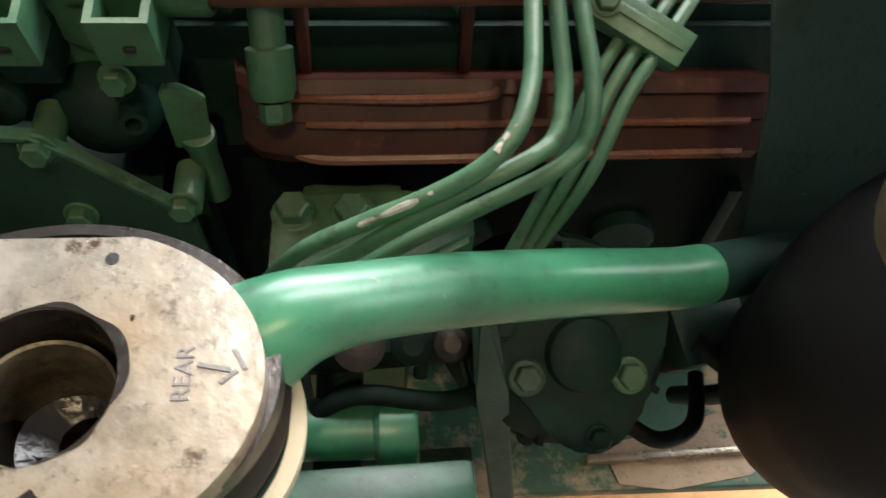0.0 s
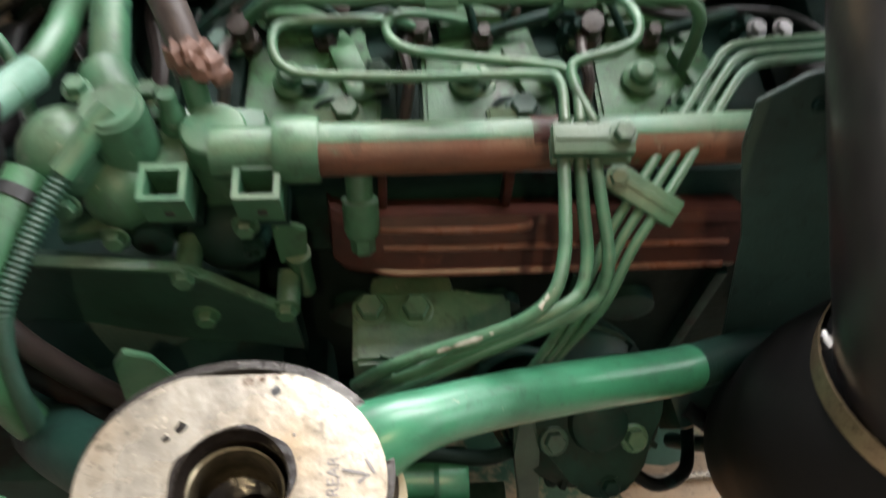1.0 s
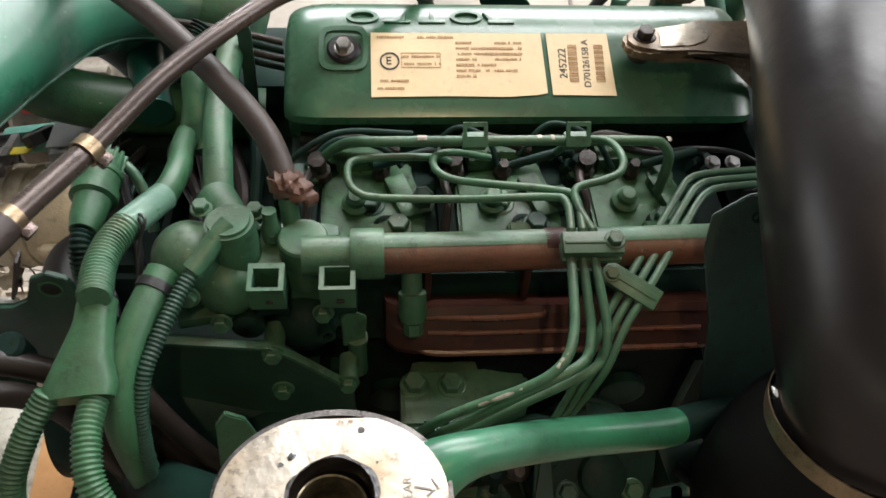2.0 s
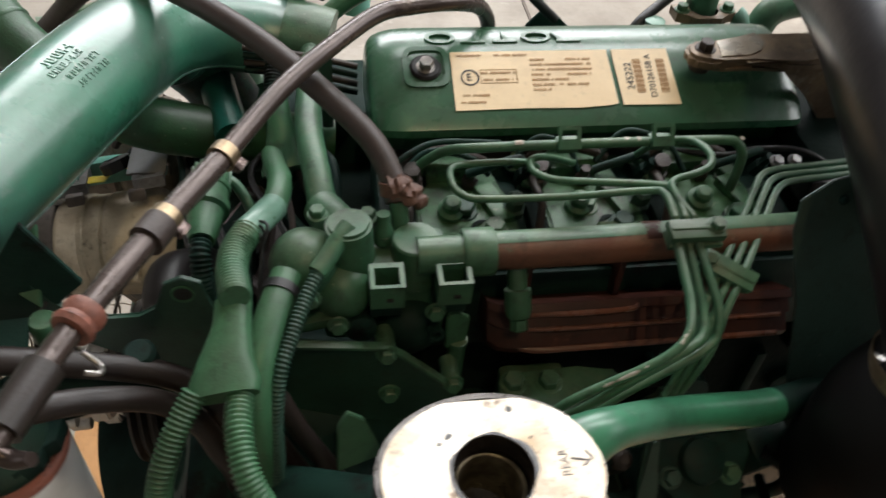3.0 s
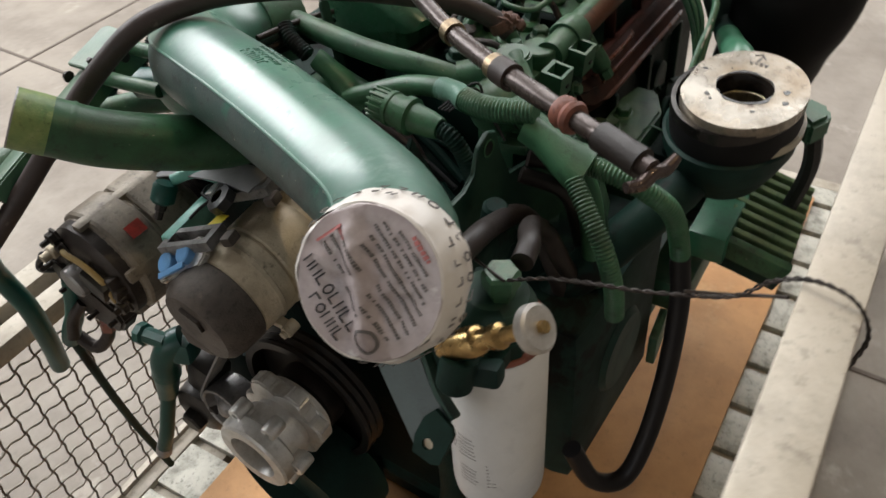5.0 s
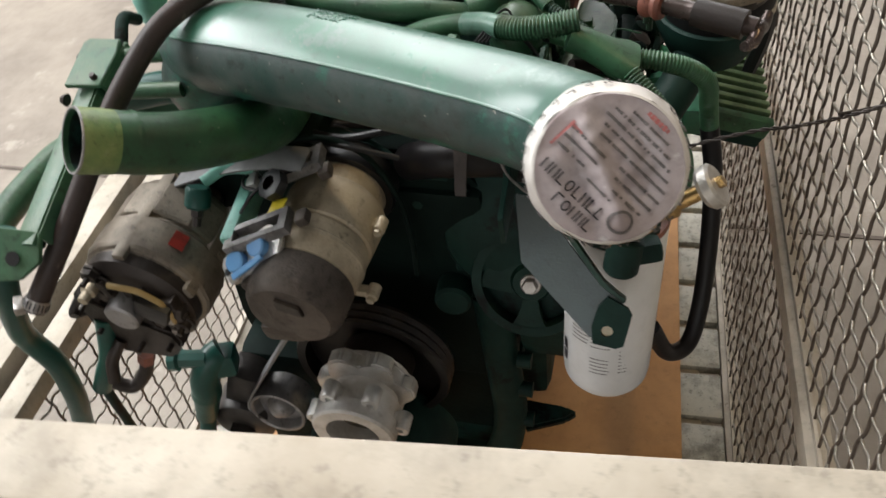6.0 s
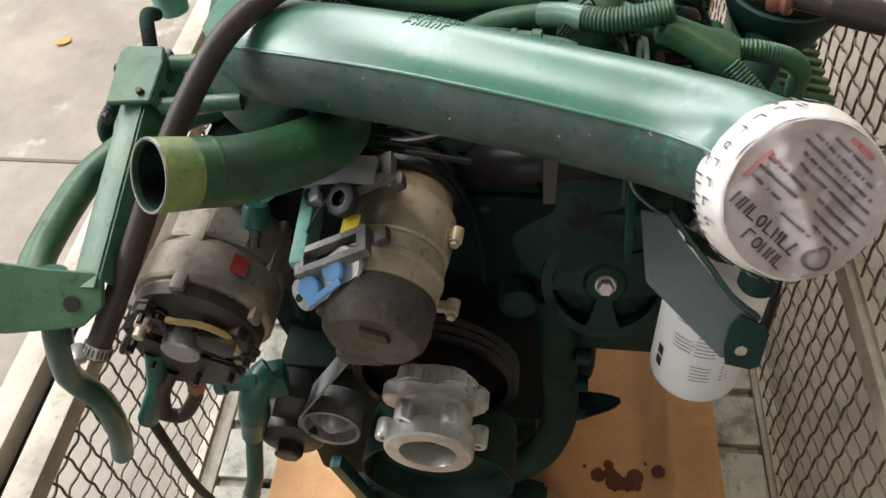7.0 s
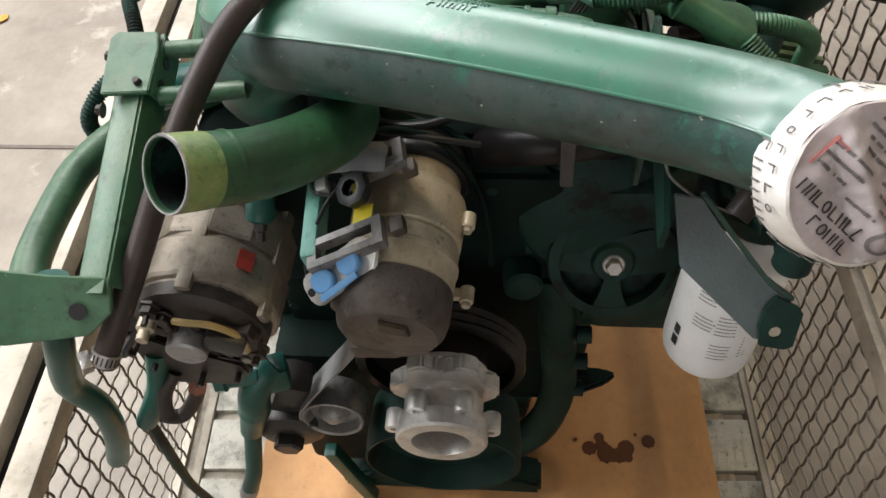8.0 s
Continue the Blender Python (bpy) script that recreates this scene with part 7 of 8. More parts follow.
# ---- silver hub ----
hub = thing("fan_hub", "bright cast aluminium fan hub with bolt lugs", "hub")
HC = Vector((-0.462, 0.352, 0.711))
part("front_ring", lathe(B(), [(0.033, 0.004), (0.034, 0.0), (0.050, 0.0), (0.0525, 0.003), (0.0525, 0.022), (0.046, 0.026), (0.046, 0.05), (0.033, 0.05)], HC, (1, 0, 0.04), 48, closed=True), ALU_BRIGHT, hub)
part("bore_plate", lathe(B(), [(0.034, 0.028), (0, 0.03)], HC, (1, 0, 0.04), 36), BORE, hub)
HF = frame_of(HC, (-1, 0, -0.04), (0, -1, 0))
for a in (-2, 62, 118, 182, 240, 300):
    m = HF @ pose(0.056 * math.cos(radians(a)), 0.056 * math.sin(radians(a)), -0.027)
    lug_bm = lathe(B(), [(0, -0.012), (0.0095, -0.012), (0.0105, -0.010), (0.0105, 0.010), (0.0095, 0.012), (0.004, 0.012), (0.004, 0.006), (0, 0.006)], m.translation, m.to_3x3() @ Vector((0, 0, 1)), 20)
    box(lug_bm, (0.016, 0.017, 0.020), m @ pose(-0.010 * math.cos(radians(a)), -0.010 * math.sin(radians(a)), 0, 0, 0, a), 0.002)
    part("lug", lug_bm, ALU_BRIGHT, hub)
star = B()
pts = []
for k in range(36):
    a = 2 * math.pi * k / 36
    pts.append(((0.064 if (k % 6) in (0, 1, 5) else 0.050) * math.cos(a), (0.064 if (k % 6) in (0, 1, 5) else 0.050) * math.sin(a)))
slab(star, pts, 0.022, HF @ pose(0, 0.008, -0.07), 0.003)
lathe(star, [(0.046, 0.03), (0.04, 0.05), (0.043, 0.075), (0.05, 0.09)], HC, (1, 0, 0.04), 32)
part("star_flange", star, ALU_BRIGHT, hub, "cast aluminium star shaped flange")
lathe_bm = lathe(B(), [(0.040, 0.09), (0.048, 0.095), (0.048, 0.12), (0, 0.12)], HC, (1, 0, 0.0), 30)
part("coupling", lathe_bm, DIRTY_IRON, hub, "oily coupling behind the flange")

# ---- air conditioning compressor ----
GRIMY_ALU = material("grimy_cast_aluminium", (0.115, 0.095, 0.08), 0.55, metal=0.3, second=(0.06, 0.048, 0.04), scale=14, amount=0.8, third=(0.17, 0.145, 0.12), third_cut=0.60, third_scale=22, bump=0.35, grime=0.45, grime_scale=16)
ac = thing("air_compressor", "dirty cast aluminium air conditioning compressor with blue port caps", "compressor")
KC, KA = Vector((-0.445, 0.392, 0.906)), Vector((1, -0.05, 0.10)).normalized()
part("housing", lathe(B(), [(0, 0.03), (0.054, 0.03), (0.0545, 0.054), (0.056, 0.056), (0.057, 0.075), (0.0585, 0.077), (0.0585, 0.082), (0.057, 0.084), (0.057, 0.100), (0.0555, 0.102), (0.0555, 0.104), (0.058, 0.106), (0.060, 0.150), (0.058, 0.158), (0.05, 0.165), (0.05, 0.185), (0, 0.185)], KC, KA, 44), CAST_ALU, ac)
part("rear_cover", lathe(B(), [(0, 0.002), (0.030, 0.0), (0.046, 0.002), (0.053, 0.010), (0.056, 0.022), (0.0565, 0.050), (0.0545, 0.052)], KC, KA, 44), GRIMY_ALU, ac, "brown grimy rear cover")
KF = frame_of(KC, -KA, (0, -1, 0))
part("rear_boss", slab(B(), [(-0.012, -0.006), (0.018, -0.012), (0.016, 0.004), (-0.010, 0.012)], 0.006, KF @ pose(0.004, 0.024, 0.001), 0.001), DIRTY_IRON, ac)
part("rear_web", box(B(), (0.05, 0.026, 0.02), KF @ pose(-0.02, -0.040, -0.010, 0, 0, 8), 0.006), GRIMY_ALU, ac)
part("rear_web", box(B(), (0.06, 0.02, 0.03), KF @ pose(-0.028, 0.030, -0.03, 0, 0, 30), 0.005), GRIMY_ALU, ac)
for place in ((-0.375, 0.322, 0.880), (-0.318, 0.322, 0.930)):
    m = Matrix.Translation(place) @ KF.to_3x3().to_4x4()
    ear = lathe(B(), [(0.0035, -0.008), (0.0075, -0.008), (0.0075, 0.008), (0.0035, 0.008)], m.translation, KA, 16)
    box(ear, (0.030, 0.010, 0.012), m @ pose(-0.018, 0, 0), 0.003)
    part("mounting_ear", ear, CAST_ALU, ac)
    bolt(ac, m @ Vector((0, 0, 0.008)), -KA, 0.009, CAST_ALU)
port = B()
PF = frame_of((-0.407, 0.440, 0.958), (-0.62, 0.28, 0.72), (0.45, -0.8, 0.3))
slab(port, [(-0.042, -0.008), (-0.036, -0.016), (0.034, -0.018), (0.044, -0.008), (0.044, 0.008), (0.034, 0.018), (-0.036, 0.018), (-0.042, 0.010)], 0.009, PF @ pose(0, 0, -0.008), 0.002)
port = part("port_block", port, ALU_BRIGHT, ac)
for x in (-0.036, 0.038):
    part("bolt_hole", lathe(B(), [(0.0042, 0), (0.0042, 0.0006), (0, 0.0006)], PF @ Vector((x, 0, -0.0035)), PF.to_3x3() @ Vector((0, 0, 1)), 14), BLACK, port)
for x in (-0.0165, 0.0165):
    part("port_cap", lathe(B(), [(0, 0.0065), (0.010, 0.0065), (0.0120, 0.005), (0.0125, 0.0), (0.0115, -0.004)], PF @ Vector((x, 0.001, 0)), PF.to_3x3() @ Vector((0, 0, 1)), 26), BLUE, ac, "blue plastic port cap")
part("cap_strap", box(B(), (0.045, 0.007, 0.004), PF @ pose(-0.004, -0.013, 0.004), 0.001), BLUE, ac)
KB = frame_of((-0.345, 0.425, 0.985), (-0.1, 0.35, 0.93), (1, -0.05, 0.05))
FRAME_ALU = material("dirty_dull_aluminium", (0.30, 0.29, 0.285), 0.42, metal=0.5, second=(0.16, 0.15, 0.145), scale=24, amount=0.9, grime=0.5, grime_scale=18)
brk = B()
ring_plate(brk, [(-0.016, -0.040), (0.016, -0.040), (0.016, 0.040), (-0.016, 0.040)], [(-0.008, -0.030), (0.008, -0.030), (0.008, 0.030), (-0.008, 0.030)], 0.012, KB @ pose(-0.042, 0.008, -0.004, 0, 0, 14))
brk2 = B()
ring_plate(brk2, [(-0.016, -0.036), (0.016, -0.036), (0.016, 0.030), (-0.016, 0.030)], [(-0.008, -0.026), (0.008, -0.026), (0.008, 0.020), (-0.008, 0.020)], 0.012, KB @ pose(0.045, -0.008, 0.0, 0, 0, 14))
part("bracket_frame", brk2, FRAME_ALU, ac, "grey slotted bracket frame")
part("bracket_frame", brk, FRAME_ALU, ac, "grey slotted bracket frame")
tube("hose", ((-0.27, 0.44, 1.00), (-0.262, 0.40, 1.005), (-0.262, 0.35, 0.985), (-0.270, 0.315, 0.93), (-0.28, 0.303, 0.87), (-0.29, 0.30, 0.82)), 0.0036, OILY_SHADED, ac, "black hose behind the housing")
part("green_cheek", box(B(), (0.100, 0.016, 0.030), KB @ pose(-0.004, 0.053, -0.010, 12, 0, 6), 0.004), TEAL, ac, "bright teal painted bracket cheek")
conn = lathe(B(), [(0.009, 0.004), (0.011, 0), (0.017, 0.0), (0.018, 0.003), (0.018, 0.012), (0.012, 0.014), (0.009, 0.014)], KB @ Vector((0.012, 0.0, 0.004)), KB.to_3x3() @ Vector((-0.3, 0.1, 1)), 8)
part("connector_ring", conn, BLACK, ac, "black plastic connector")
part("sticker", box(B(), (0.026, 0.020, 0.001), KB @ pose(-0.014, -0.006, -0.002)), YELLOW_LABEL, ac, "yellow sticker")
part("sticker", box(B(), (0.020, 0.008, 0.001), KB @ pose(0.012, 0.0, 0.006, 0, 0, 10)), YELLOW_LABEL, ac)
tube("lead", [KB @ Vector(p) for p in ((0.02, 0.02, 0.008), (0.0, 0.034, 0.006), (-0.03, 0.05, -0.004), (-0.05, 0.062, -0.02), (-0.058, 0.064, -0.04))], 0.0018, BLACK, ac, seg=8)
tube("lead", [KB @ Vector(p) for p in ((0.02, 0.02, 0.008), (0.035, 0.038, 0.004), (0.03, 0.05, 0.012), (0.015, 0.045, 0.012), (0.012, 0.03, 0.006))], 0.002, BLACK, ac, seg=8)
for x, y in ((0.040, -0.050), (-0.026, -0.046)):
    part("lug_block", box(B(), (0.018, 0.014, 0.012), KB @ pose(x, y + 0.004, -0.010, 0, 0, 14), 0.003), GRIMY_ALU, ac, "grimy lug block")
part("white_plug", box(B(), (0.022, 0.012, 0.010), KB @ pose(0.028, 0.042, 0.006, 0, 0, 15), 0.002), WHITE, ac)
part("clutch", lathe(B(), [(0, 0.185), (0.058, 0.185), (0.060, 0.190), (0.060, 0.215), (0.05, 0.22), (0, 0.22)], KC, KA, 36), BLACK, ac)

fit1 = thing("pressure_sensor", "teal pipe elbow with a rusty screwed sensor", "sensor")
part("elbow", lathe(B(), [(0, 0), (0.012, 0), (0.0145, 0.004), (0.0145, 0.022), (0.012, 0.025), (0, 0.025)], (-0.337, 0.522, 0.985), (-0.5, 0.1, -0.8), 22), TEAL_DARK, fit1)
tube("pipe", ((-0.33, 0.52, 0.985), (-0.31, 0.50, 0.99), (-0.30, 0.47, 0.985)), 0.007, TEAL, fit1)
part("sensor", lathe(B(), [(0, 0), (0.007, 0), (0.007, 0.010), (0.005, 0.012), (0.005, 0.022), (0, 0.022)], (-0.350, 0.524, 0.965), (-0.5, 0.1, -0.8), 8), DIRTY_IRON, fit1, "rusty sensor body")

# ---- spin-on filter with head and bracket ----
filt = thing("oil_filter", "white spin-on filter with grey print and red seal", "filter")
FC = Vector((-0.362, 0.062, 0.775))
part("can", lathe(B(), [(0, 0.002), (0.036, 0.0), (0.043, 0.003), (0.047, 0.010), (0.048, 0.02), (0.048, 0.232), (0.046, 0.238), (0.03, 0.240), (0, 0.240)], FC, (0.0, -0.01, 1), 48), WHITE, filt)
part("seal", lathe(B(), [(0.040, 0.240), (0.047, 0.240), (0.0485, 0.243), (0.047, 0.247), (0.040, 0.247)], FC, (0, -0.01, 1), 44), ORANGE_RING, filt, "brick red rubber seal")
pr = B()
for a0, z0, rows in ((222, 0.175, 7), (224, 0.115, 4), (252, 0.125, 6), (252, 0.075, 5), (288, 0.17, 5), (288, 0.09, 7), (330, 0.20, 6), (330, 0.13, 9), (20, 0.19, 5), (18, 0.10, 8), (60, 0.16, 6)):
    for k in range(rows):
        a, end = a0, a0 + 20 + 4 * rng.random()
        while a < end:
            w = rng.uniform(1.2, 4.0)
            sweep(pr, [FC + Vector((0, 0, z0 - 0.006 * k)), FC + Vector((0, 0, z0 - 0.006 * k + 0.0017))], 0.0482, 2, caps=False, arc=(a - 90, a - 90 + w), up=(1, 0, 0))
            a += w + 0.7
tagged(part("print", pr, INK_GREY, filt), kind="stuff")
pr = B()
for z, h, w in ((0.060, 0.016, 10), (0.040, 0.016, 10)):
    sweep(pr, [FC + Vector((0, 0, z)), FC + Vector((0, 0, z + h))], 0.0483, 6, caps=False, arc=(112, 112 + w), up=(1, 0, 0))
part("print", pr, INK, filt)
pr = B()
for k in range(7):
    sweep(pr, [FC + Vector((0, 0, 0.030 + 0.024 * k)), FC + Vector((0, 0, 0.040 + 0.024 * k + 0.003 * (k % 2)))], 0.0482, 8, caps=False, arc=(272 + 3 * (k % 3), 299), up=(1, 0, 0))
part("print", pr, GREY_PRINT, filt, "pale grey printed blocks")
fh = thing("filter_mounting", "green cast filter mounting with brass drain valve", "filter mounting")
part("casting", lathe(B(), [(0, 0.241), (0.036, 0.241), (0.038, 0.246), (0.037, 0.270), (0.030, 0.284), (0, 0.288)], FC, (0, -0.01, 1), 36), GREEN_SHADE, fh)
part("mounting_body", slab(B(), [(-0.418, 0.058), (-0.415, 0.034), (-0.395, 0.020), (-0.35, 0.022), (-0.318, 0.045), (-0.315, 0.085), (-0.335, 0.115), (-0.385, 0.112), (-0.408, 0.090)], 0.036, pose(0, 0, 1.030), 0.010), GREEN_DARK, fh, "green cast body over the filter")
part("hex_plug", lathe(B(), [(0.0, -0.012), (0.012, -0.012), (0.012, 0), (0.0165, 0), (0.0165, 0.014), (0.014, 0.017), (0, 0.017)], (-0.362, 0.052, 1.072), (0, 0.0, 1), 6), GREEN, fh, "large hexagon plug")
part("bracket_arm", box(B(), (0.05, 0.05, 0.03), pose(-0.385, 0.06, 1.045, 0, 0, 20), 0.008), GREEN_DARK, fh)
part("bracket_rib", slab(B(), [(-0.09, -0.02), (0.05, -0.02), (0.06, 0.005), (-0.05, 0.03), (-0.09, 0.02)], 0.006, frame_of((-0.30, 0.10, 1.035), (0.2, -0.9, 0.4), (1, 0.3, 0)), 0.001), GREEN_DARK, fh)
part("boss", lathe(B(), [(0, 0), (0.013, 0), (0.013, 0.026), (0.010, 0.03), (0, 0.03)], (-0.262, 0.122, 1.030), (0, -0.2, 1), 20), GREEN_DARK, fh)
part("valve_block", lathe(B(), [(0, 0), (0.013, 0), (0.0155, 0.003), (0.0155, 0.034), (0, 0.034)], (-0.440, 0.052, 1.024), (0.25, -0.1, 1), 28), GREEN_DARK, fh)
b0, b1 = Vector((-0.430, 0.066, 1.054)), Vector((-0.424, -0.019, 1.120))
part("valve_arm", box(B(), (0.045, 0.022, 0.020), frame_of((-0.424, 0.040, 1.034), (0.3, 0.2, 1), (0.25, -0.9, 0.15)), 0.006), GREEN_DARK, fh)
part("brass_body", lathe(B(), [(0, 0), (0.0100, 0), (0.0120, 0.003), (0.0128, 0.008), (0.0128, 0.040), (0.0115, 0.043), (0.0085, 0.045), (0.0075, 0.054), (0.0100, 0.057), (0.0105, 0.066), (0.0065, 0.070), (0.0065, 0.094), (0, 0.094)], b0, b1 - b0, 28), BRASS, fh, "bare brass valve body")
part("knob", lathe(B(), [(0, 0.012), (0.003, 0.012), (0.004, 0.009), (0.016, 0.009), (0.0185, 0.007), (0.0185, 0.0), (0.015, -0.004), (0, -0.004)], b1 - (b1 - b0) * 0.1, b1 - b0, 32), ALU_BRIGHT, fh, "bare metal knob")
part("knob_screw", lathe(B(), [(0, 0.014), (0.005, 0.014), (0.005, 0.008), (0, 0.008)], b1 - (b1 - b0) * 0.1, b1 - b0, 6), BRASS, fh)
plate = thing("filter_bracket", "flat grey green bracket plate beside the filter", "bracket")
PB = frame_of((-0.430, 0.11, 1.035), (-0.82, 0.0, 0.57), (0, -1, 0))
part("plate", slab(B(), [(-0.038, 0.046), (-0.0155, 0.043), (0.0, 0.020), (0.042, -0.030), (0.064, -0.043), (0.060, -0.074), (0.037, -0.078), (-0.029, -0.015)], 0.004, PB, 0.001), GALV_GREY, plate)
part("tab", ring_plate(B(), [(0.042 + 0.0, -0.048), (0.050, -0.038), (0.068, -0.046), (0.072, -0.052), (0.067, -0.081), (0.060, -0.084), (0.040, -0.081), (0.038, -0.066)], [(0.0517 + 0.0055 * math.cos(a), -0.0692 + 0.0055 * math.sin(a)) for a in [2.3 - 0.785 * k for k in range(8)]], 0.005, PB @ pose(0, 0, 0.0045)), GREEN_DARK, plate)
part("fold", slab(B(), [(-0.016, 0.044), (-0.012, 0.046), (0.044, -0.026), (0.066, -0.040), (0.064, -0.044), (0.042, -0.030)], 0.014, PB @ pose(0, 0, -0.005), 0.001), GREEN_SHADE, plate, "folded dark green edge")
for p, ra in (((-0.4715, 0.0583, 0.9800), 0.0052), ((-0.4625, 0.0452, 0.9948), 0.0040)):
    part("hole", lathe(B(), [(ra, 0), (ra, 0.0012), (0, 0.0012)], p, (-0.82, 0, 0.57), 20), CAST_ALU, plate, "open bolt hole")
wire_t = thing("tie_wire", "twisted dark tie wire strung to the crate rail", "wire")
tw = curve_points(((-0.372, 0.040, 1.092), (-0.385, 0.0, 1.125), (-0.396, -0.041, 1.150), (-0.387, -0.071, 1.150), (-0.380, -0.104, 1.156), (-0.375, -0.131, 1.165), (-0.378, -0.150, 1.190), (-0.384, -0.172, 1.207), (-0.388, -0.196, 1.206), (-0.389, -0.209, 1.185), (-0.385, -0.206, 1.15)), 24)
for ph in (0.0, math.pi):
    part("strand", sweep(B(), [p + Vector((0.0008 * math.cos(k * 0.5 + ph), 0.0008 * math.sin(k * 0.5 + ph), 0.0008 * math.sin(k * 0.5 + ph))) for k, p in enumerate(tw)], 0.0009, 6), DIRTY_IRON, wire_t)
tube("loose_end", ((-0.402, 0.166, 1.118), (-0.402, 0.160, 1.106), (-0.402, 0.152, 1.088), (-0.403, 0.128, 1.066), (-0.404, 0.098, 1.050), (-0.402, 0.086, 1.050)), 0.0013, ALU_GREY, wire_t, "bare grey wire end", seg=6)
tube("loose_end", ((-0.33, 0.15, 1.085), (-0.345, 0.11, 1.083), (-0.362, 0.07, 1.087), (-0.374, 0.042, 1.092)), 0.0014, DIRTY_IRON, wire_t, seg=6)
tube("loose_end", ((-0.380, -0.10, 1.158), (-0.366, -0.128, 1.156), (-0.352, -0.142, 1.150), (-0.36, -0.16, 1.165)), 0.0014, DIRTY_IRON, wire_t, seg=6)

# ---- lifting bracket at the far side ----
brkt = thing("lifting_bracket", "green welded channel bracket reaching past the alternator", "bracket")
V0, V1 = Vector((-0.300, 0.617, 1.114)), Vector((-0.490, 0.620, 1.032))
part("top_plate", slab(B(), [(-0.034, -0.022), (0.010, -0.024), (0.030, -0.020), (0.032, 0.018), (0.026, 0.024), (-0.034, 0.022)], 0.006, frame_of((-0.298, 0.616, 1.118), (-0.25, 0.05, 0.95), (1, 0.02, 0.2)), 0.001), GREEN, brkt)
part("top_flange", slab(B(), [(-0.032, 0.0), (0.034, 0.0), (0.030, -0.034), (-0.010, -0.036), (-0.028, -0.018)], 0.005, frame_of((-0.298, 0.5945, 1.117), (0, -1, 0.05), (1, 0.02, 0.2)), 0.001), GREEN, brkt)
chan = B()
dv = V1 - V0
cm = frame_of((V0 + V1) / 2, (-0.35, 0.25, 0.9), dv)
box(chan, (dv.length, 0.027, 0.005), cm, 0.001)
part("channel_web", chan, GREEN, brkt)
# side turned from the light gets the darker green as painted shade
for side in (0.0135, -0.0135):
    part("channel_side", box(B(), (dv.length * 0.92, 0.005, 0.03), cm @ pose(0, side, -0.0145), 0.001), GREEN if side > 0 else GREEN_DARK, brkt)
part("channel_rib", sweep(B(), [cm @ Vector((-dv.length / 2 + 0.01, -0.022, -0.024)), cm @ Vector((dv.length / 2 - 0.01, -0.022, -0.024))], 0.008, 12), GREEN_MID, brkt)
part("arm_plate", slab(B(), [(-0.02, -0.03), (0.03, -0.03), (0.20, -0.045), (0.20, 0.02), (0.07, 0.03), (0.0, 0.02), (-0.02, 0.0)], 0.006, frame_of((-0.500, 0.625, 1.022), (-0.75, -0.1, 0.65), (0.0, 1, 0.02)), 0.001), GREEN, brkt)
part("hole", lathe(B(), [(0.0075, 0), (0.0075, 0.0008), (0, 0.0008)], (-0.5035, 0.631, 1.027), (-0.75, -0.1, 0.65), 18), BLACK, brkt)
part("hole", lathe(B(), [(0.004, 0), (0.004, 0.0008), (0, 0.0008)], (-0.5035, 0.695, 1.032), (-0.75, -0.1, 0.65), 14), MOUNT_PLATE, brkt)
part("stud_tip", lathe(B(), [(0, 0.006), (0.003, 0.006), (0.004, 0)], (-0.322, 0.604, 1.1145), (-0.25, 0.1, 0.95), 12), DIRTY_IRON, brkt)
FL = frame_of((-0.298, 0.5945, 1.117), (0, -1, 0.05), (1, 0.02, 0.2))
for x in (-0.016, 0.008):
    part("hole", lathe(B(), [(0.006, 0), (0.006, 0.0012), (0, 0.0012)], FL @ Vector((x, -0.012, 0.0022)), (0, -1, 0.05), 16), BLACK, brkt)
for x, z in ((-0.274, 1.112), (-0.318, 1.096)):
    tube("stay_tube", ((x, 0.592, z), (x + 0.004, 0.555, z), (x + 0.010, 0.515, z)), 0.0085, GREEN, brkt)
tube("cross_pipe", ((-0.245, 0.645, 1.035), (-0.235, 0.58, 1.046), (-0.225, 0.50, 1.046), (-0.205, 0.42, 1.035)), 0.020, TEAL_DARK, brkt, seg=18)
for p in ((-0.285, 0.640, 1.113), (-0.335, 0.6395, 1.094)):
    bolt(brkt, p, (0, 1, 0.1), 0.009, DIRTY_IRON)
part("side_beam", sweep(B(), curve_points(((-0.47, 0.700, 1.005), (-0.425, 0.712, 1.0), (-0.36, 0.712, 1.0), (-0.309, 0.704, 1.0), (-0.247, 0.666, 1.0), (-0.20, 0.60, 1.0), (-0.18, 0.55, 1.0)), 6), 0.0165, 18), GREEN, brkt)

# ---- far side items seen past the cover ----
far = thing("far_side_pipework", "green pipes and black cables on the far side", "pipework")
tube("pipe", ((-0.13, 0.60, 1.05), (-0.05, 0.62, 1.10), (0.05, 0.60, 1.13), (0.14, 0.59, 1.12)), 0.012, GREEN, far)
tube("pipe", ((-0.20, 0.60, 1.03), (-0.15, 0.58, 1.10), (-0.125, 0.55, 1.15)), 0.016, GREEN_MID, far)
tube("cable", ((0.07, 0.60, 1.14), (0.10, 0.58, 1.16), (0.14, 0.57, 1.12), (0.18, 0.58, 1.08)), 0.006, BLACK, far)
part("clip", slab(B(), [(0.149, 1.060), (0.170, 1.084), (0.176, 1.083), (0.178, 1.078), (0.184, 1.079), (0.212, 1.052), (0.205, 1.03), (0.16, 1.03)], 0.005, pose(0, 0.60, 0, 90, 0, 0), 0.001), GREEN_DARK, far, "dark green notched plate")
part("clip_block", box(B(), (0.034, 0.022, 0.014), pose(0.074, 0.598, 1.098, 0, 4, 6), 0.003), BLACK, far, "black plastic clip")
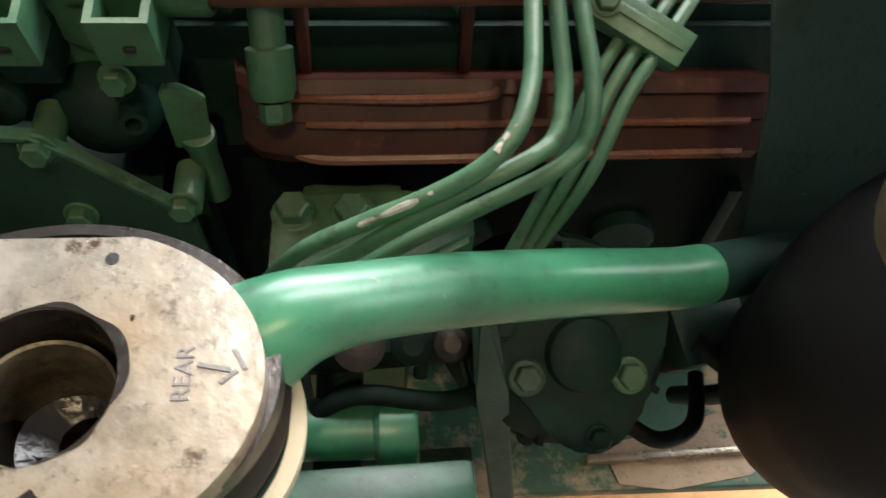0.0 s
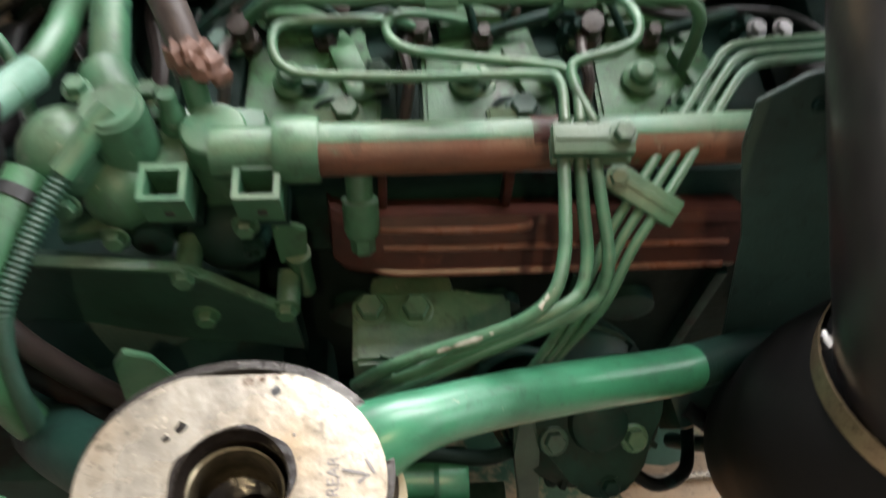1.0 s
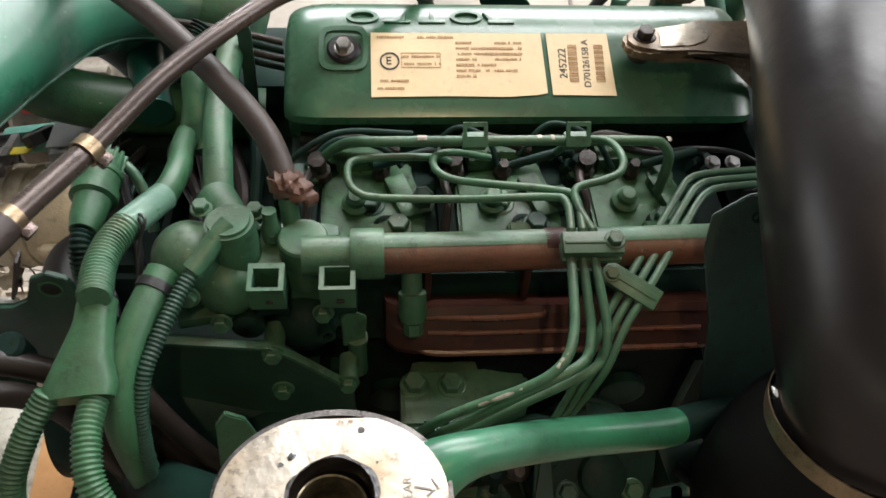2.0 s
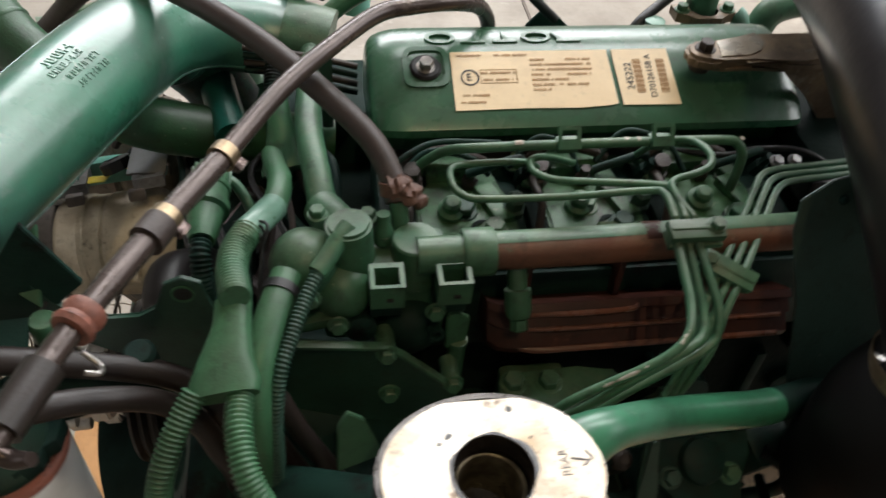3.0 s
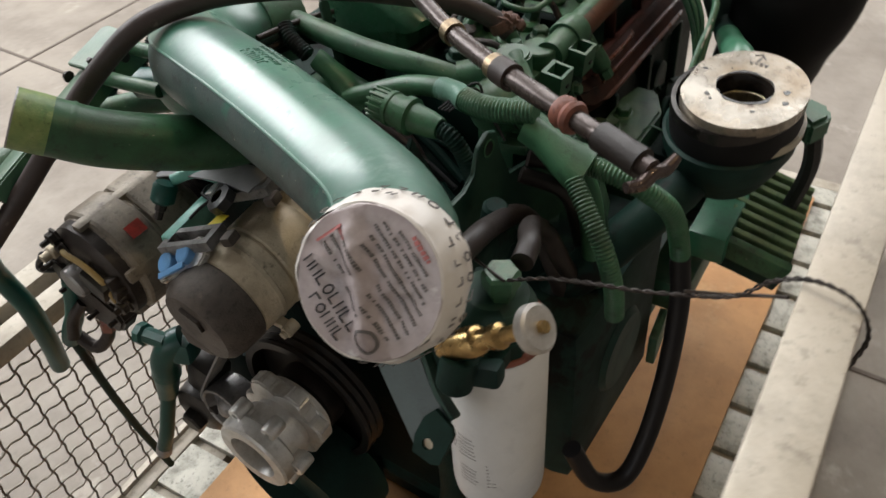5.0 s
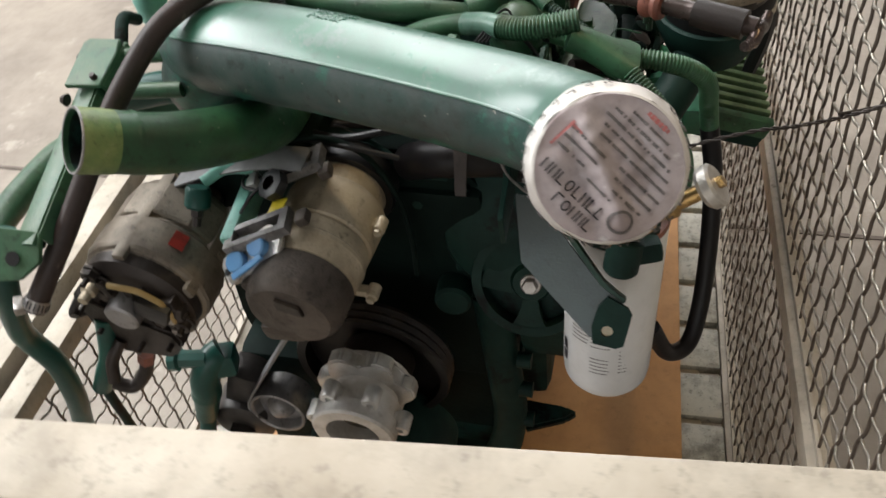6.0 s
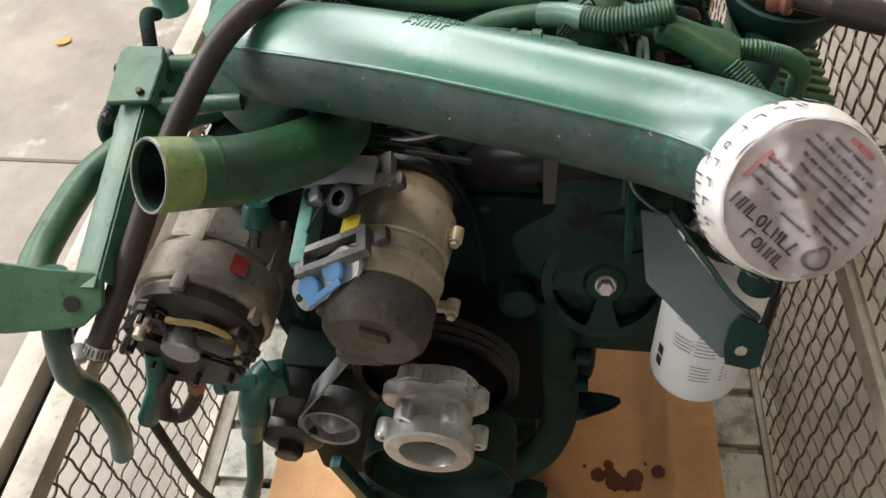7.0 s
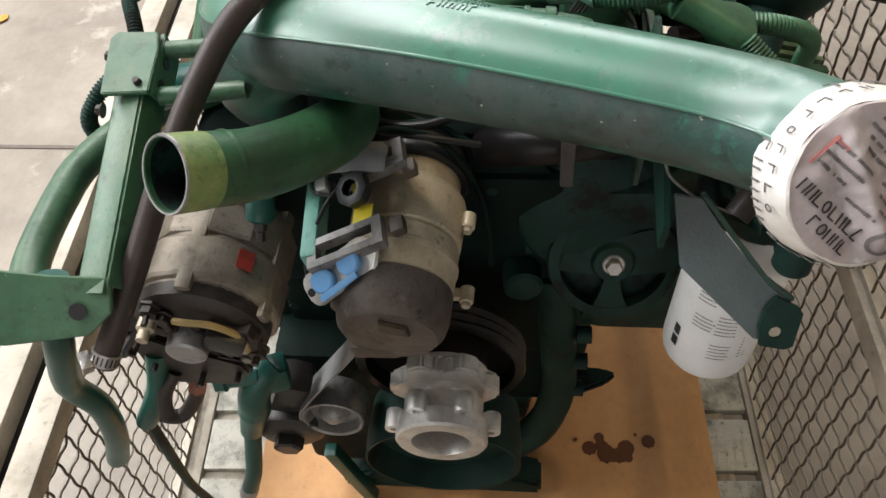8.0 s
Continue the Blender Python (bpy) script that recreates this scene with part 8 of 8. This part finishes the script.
riser = part("riser_pipe", lathe(B(), [(0, 0), (0.020, 0), (0.020, 0.09), (0.017, 0.092), (0, 0.092)], (0.385, 0.612, 1.03), (0, 0.05, 1), 26), GREEN, far)
part("saddle_clamp", ring_plate(B(), [(-0.040, -0.012), (-0.028, -0.016), (-0.016, -0.026), (0.016, -0.026), (0.028, -0.016), (0.040, -0.012), (0.040, 0.012), (-0.040, 0.012)], [(-0.019, -0.006), (-0.014, -0.013), (-0.007, -0.019), (0.007, -0.019), (0.014, -0.013), (0.019, -0.006), (0.019, 0.006), (-0.019, 0.006)], 0.012, pose(0.385, 0.606, 1.072)), DIRTY_ARM, riser, "brown cast saddle clamp")
for x in (0.354, 0.416):
    bolt(riser, (x, 0.602, 1.078), (0, 0, 1), 0.013, SAGE)
part("pale_stub", lathe(B(), [(0, 0), (0.010, 0), (0.010, 0.03), (0.013, 0.031), (0.013, 0.036), (0, 0.038)], (0.322, 0.602, 1.028), (0, 0, 1), 20), PALE, far, "worn pale green stub")
tube("cable", ((0.285, 0.60, 1.035), (0.305, 0.61, 1.058), (0.335, 0.63, 1.070), (0.37, 0.65, 1.085)), 0.007, BLACK, far)
tube("pipe", ((0.452, 0.585, 1.02), (0.443, 0.59, 1.045), (0.434, 0.598, 1.068), (0.430, 0.602, 1.072)), 0.012, PALE, far)
tube("pipe", ((0.462, 0.60, 1.01), (0.466, 0.60, 1.045), (0.478, 0.605, 1.070), (0.505, 0.61, 1.080), (0.55, 0.615, 1.082)), 0.019, GREEN, far)
for k in range(4):
    tube("thin_pipe", ((-0.070, 0.465, 1.058 + 0.011 * k), (-0.10, 0.466, 1.066 + 0.011 * k), (-0.14, 0.468, 1.080 + 0.009 * k), (-0.19, 0.475, 1.084 + 0.009 * k)), 0.0036, DIRTY_IRON if k % 2 else GREEN_DARK, far, seg=10)
part("bracket_strip", slab(B(), [(-0.006, -0.05), (0.006, -0.05), (0.007, 0.035), (0.004, 0.042), (-0.004, 0.042), (-0.007, 0.035)], 0.005, frame_of((-0.104, 0.440, 1.085), (0, -1, 0.15), (1, 0, 0)), 0.001), GREEN_SHADE, far)
valve2 = thing("air_valve", "black topped teal valve on the far side", "valve")
part("body", lathe(B(), [(0, 0), (0.02, 0), (0.022, 0.03), (0.018, 0.045), (0, 0.045)], (-0.06, 0.70, 1.03), (0, 0, 1), 20), TEAL, valve2)
part("cap", lathe(B(), [(0, 0.045), (0.02, 0.045), (0.021, 0.07), (0.012, 0.08), (0, 0.08)], (-0.06, 0.70, 1.03), (0, 0, 1), 20), BLACK, valve2)
ribbed("conduit", ((-0.10, 0.70, 1.05), (-0.15, 0.68, 1.08), (-0.2, 0.66, 1.07), (-0.24, 0.66, 1.04)), 0.008, GREEN_DARK, valve2)

# ---- low green fittings at the front ----
lowf = thing("coolant_elbow", "dark teal coolant elbow fitting low at the front", "pipe fitting")
part("plug", lathe(B(), [(0, 0), (0.012, 0), (0.0165, 0.003), (0.0165, 0.014), (0.0125, 0.017), (0.0125, 0.055), (0, 0.06)], (-0.398, 0.628, 0.722), (0.12, -0.95, 0.05), 8), TEAL_DARK, lowf, "faceted plug end")
part("body", sweep(B(), curve_points(((-0.374, 0.562, 0.722), (-0.386, 0.574, 0.716), (-0.398, 0.587, 0.690), (-0.402, 0.592, 0.662), (-0.404, 0.602, 0.628), (-0.406, 0.609, 0.605)), 6), lambda t, run: 0.020 - 0.005 * max(0, (t - 0.55) / 0.45), 18), TEAL_DARK, lowf)
part("valve_block", box(B(), (0.038, 0.044, 0.036), pose(-0.380, 0.566, 0.708, 0, 10, 20), 0.008), TEAL_DARK, lowf)
part("flange_collar", lathe(B(), [(0.016, 0), (0.0205, 0.002), (0.0210, 0.012), (0.016, 0.015)], (-0.401, 0.591, 0.668), (-0.05, 0.25, -0.95), 22), TEAL_DARK, lowf)
part("drain_pipe", sweep(B(), curve_points(((-0.405, 0.607, 0.61), (-0.418, 0.614, 0.565), (-0.430, 0.621, 0.523), (-0.438, 0.634, 0.485)), 4), 0.0115, 18), TEAL_DARK, lowf)
part("pipe_end", lathe(B(), [(0.0105, 0), (0.0125, 0.002), (0.0125, 0.020), (0.0095, 0.022), (0, 0.018)], (-0.437, 0.632, 0.490), (-0.15, 0.35, -0.95), 20), ALU_GREY, lowf, "pale bare pipe end")
foot = thing("front_support", "dark green cast front support standing on the plywood", "engine support")
part("leg", sweep(B(), curve_points(((-0.235, 0.225, 0.74), (-0.245, 0.212, 0.60), (-0.255, 0.205, 0.46), (-0.27, 0.232, 0.36), (-0.285, 0.30, 0.30), (-0.29, 0.36, 0.28)), 6), 0.026, 14), GREEN_DARK, foot)
part("arm", slab(B(), [(0, -0.025), (0.07, -0.012), (0.09, 0.0), (0.07, 0.012), (0, 0.03)], 0.02, frame_of((-0.21, 0.195, 0.40), (-0.2, 0, 1), (0.2, -0.95, 0)), 0.005), GREEN_DARK, foot)
for z in (0.62, 0.55, 0.47):
    part("lug", lathe(B(), [(0, 0), (0.012, 0), (0.012, 0.02), (0, 0.02)], (-0.255, 0.188, z), (0, -1, 0), 14), GREEN_DARK, foot)
part("cradle", slab(B(), [(0.22, 0.20), (0.56, 0.20), (0.56, 0.235), (0.48, 0.27), (0.30, 0.27), (0.22, 0.235)], 0.05, frame_of((-0.29, 0, 0), (-1, 0, 0), (0, 1, 0)) @ Matrix.Diagonal((1, -1, 1, 1)), 0.006), GREEN_DARK, foot)
part("strut", box(B(), (0.022, 0.020, 0.21), frame_of((-0.33, 0.530, 0.280), (0.0, 0.24, 1.0), (1, 0, 0)), 0.003), TEAL_DARK, foot)
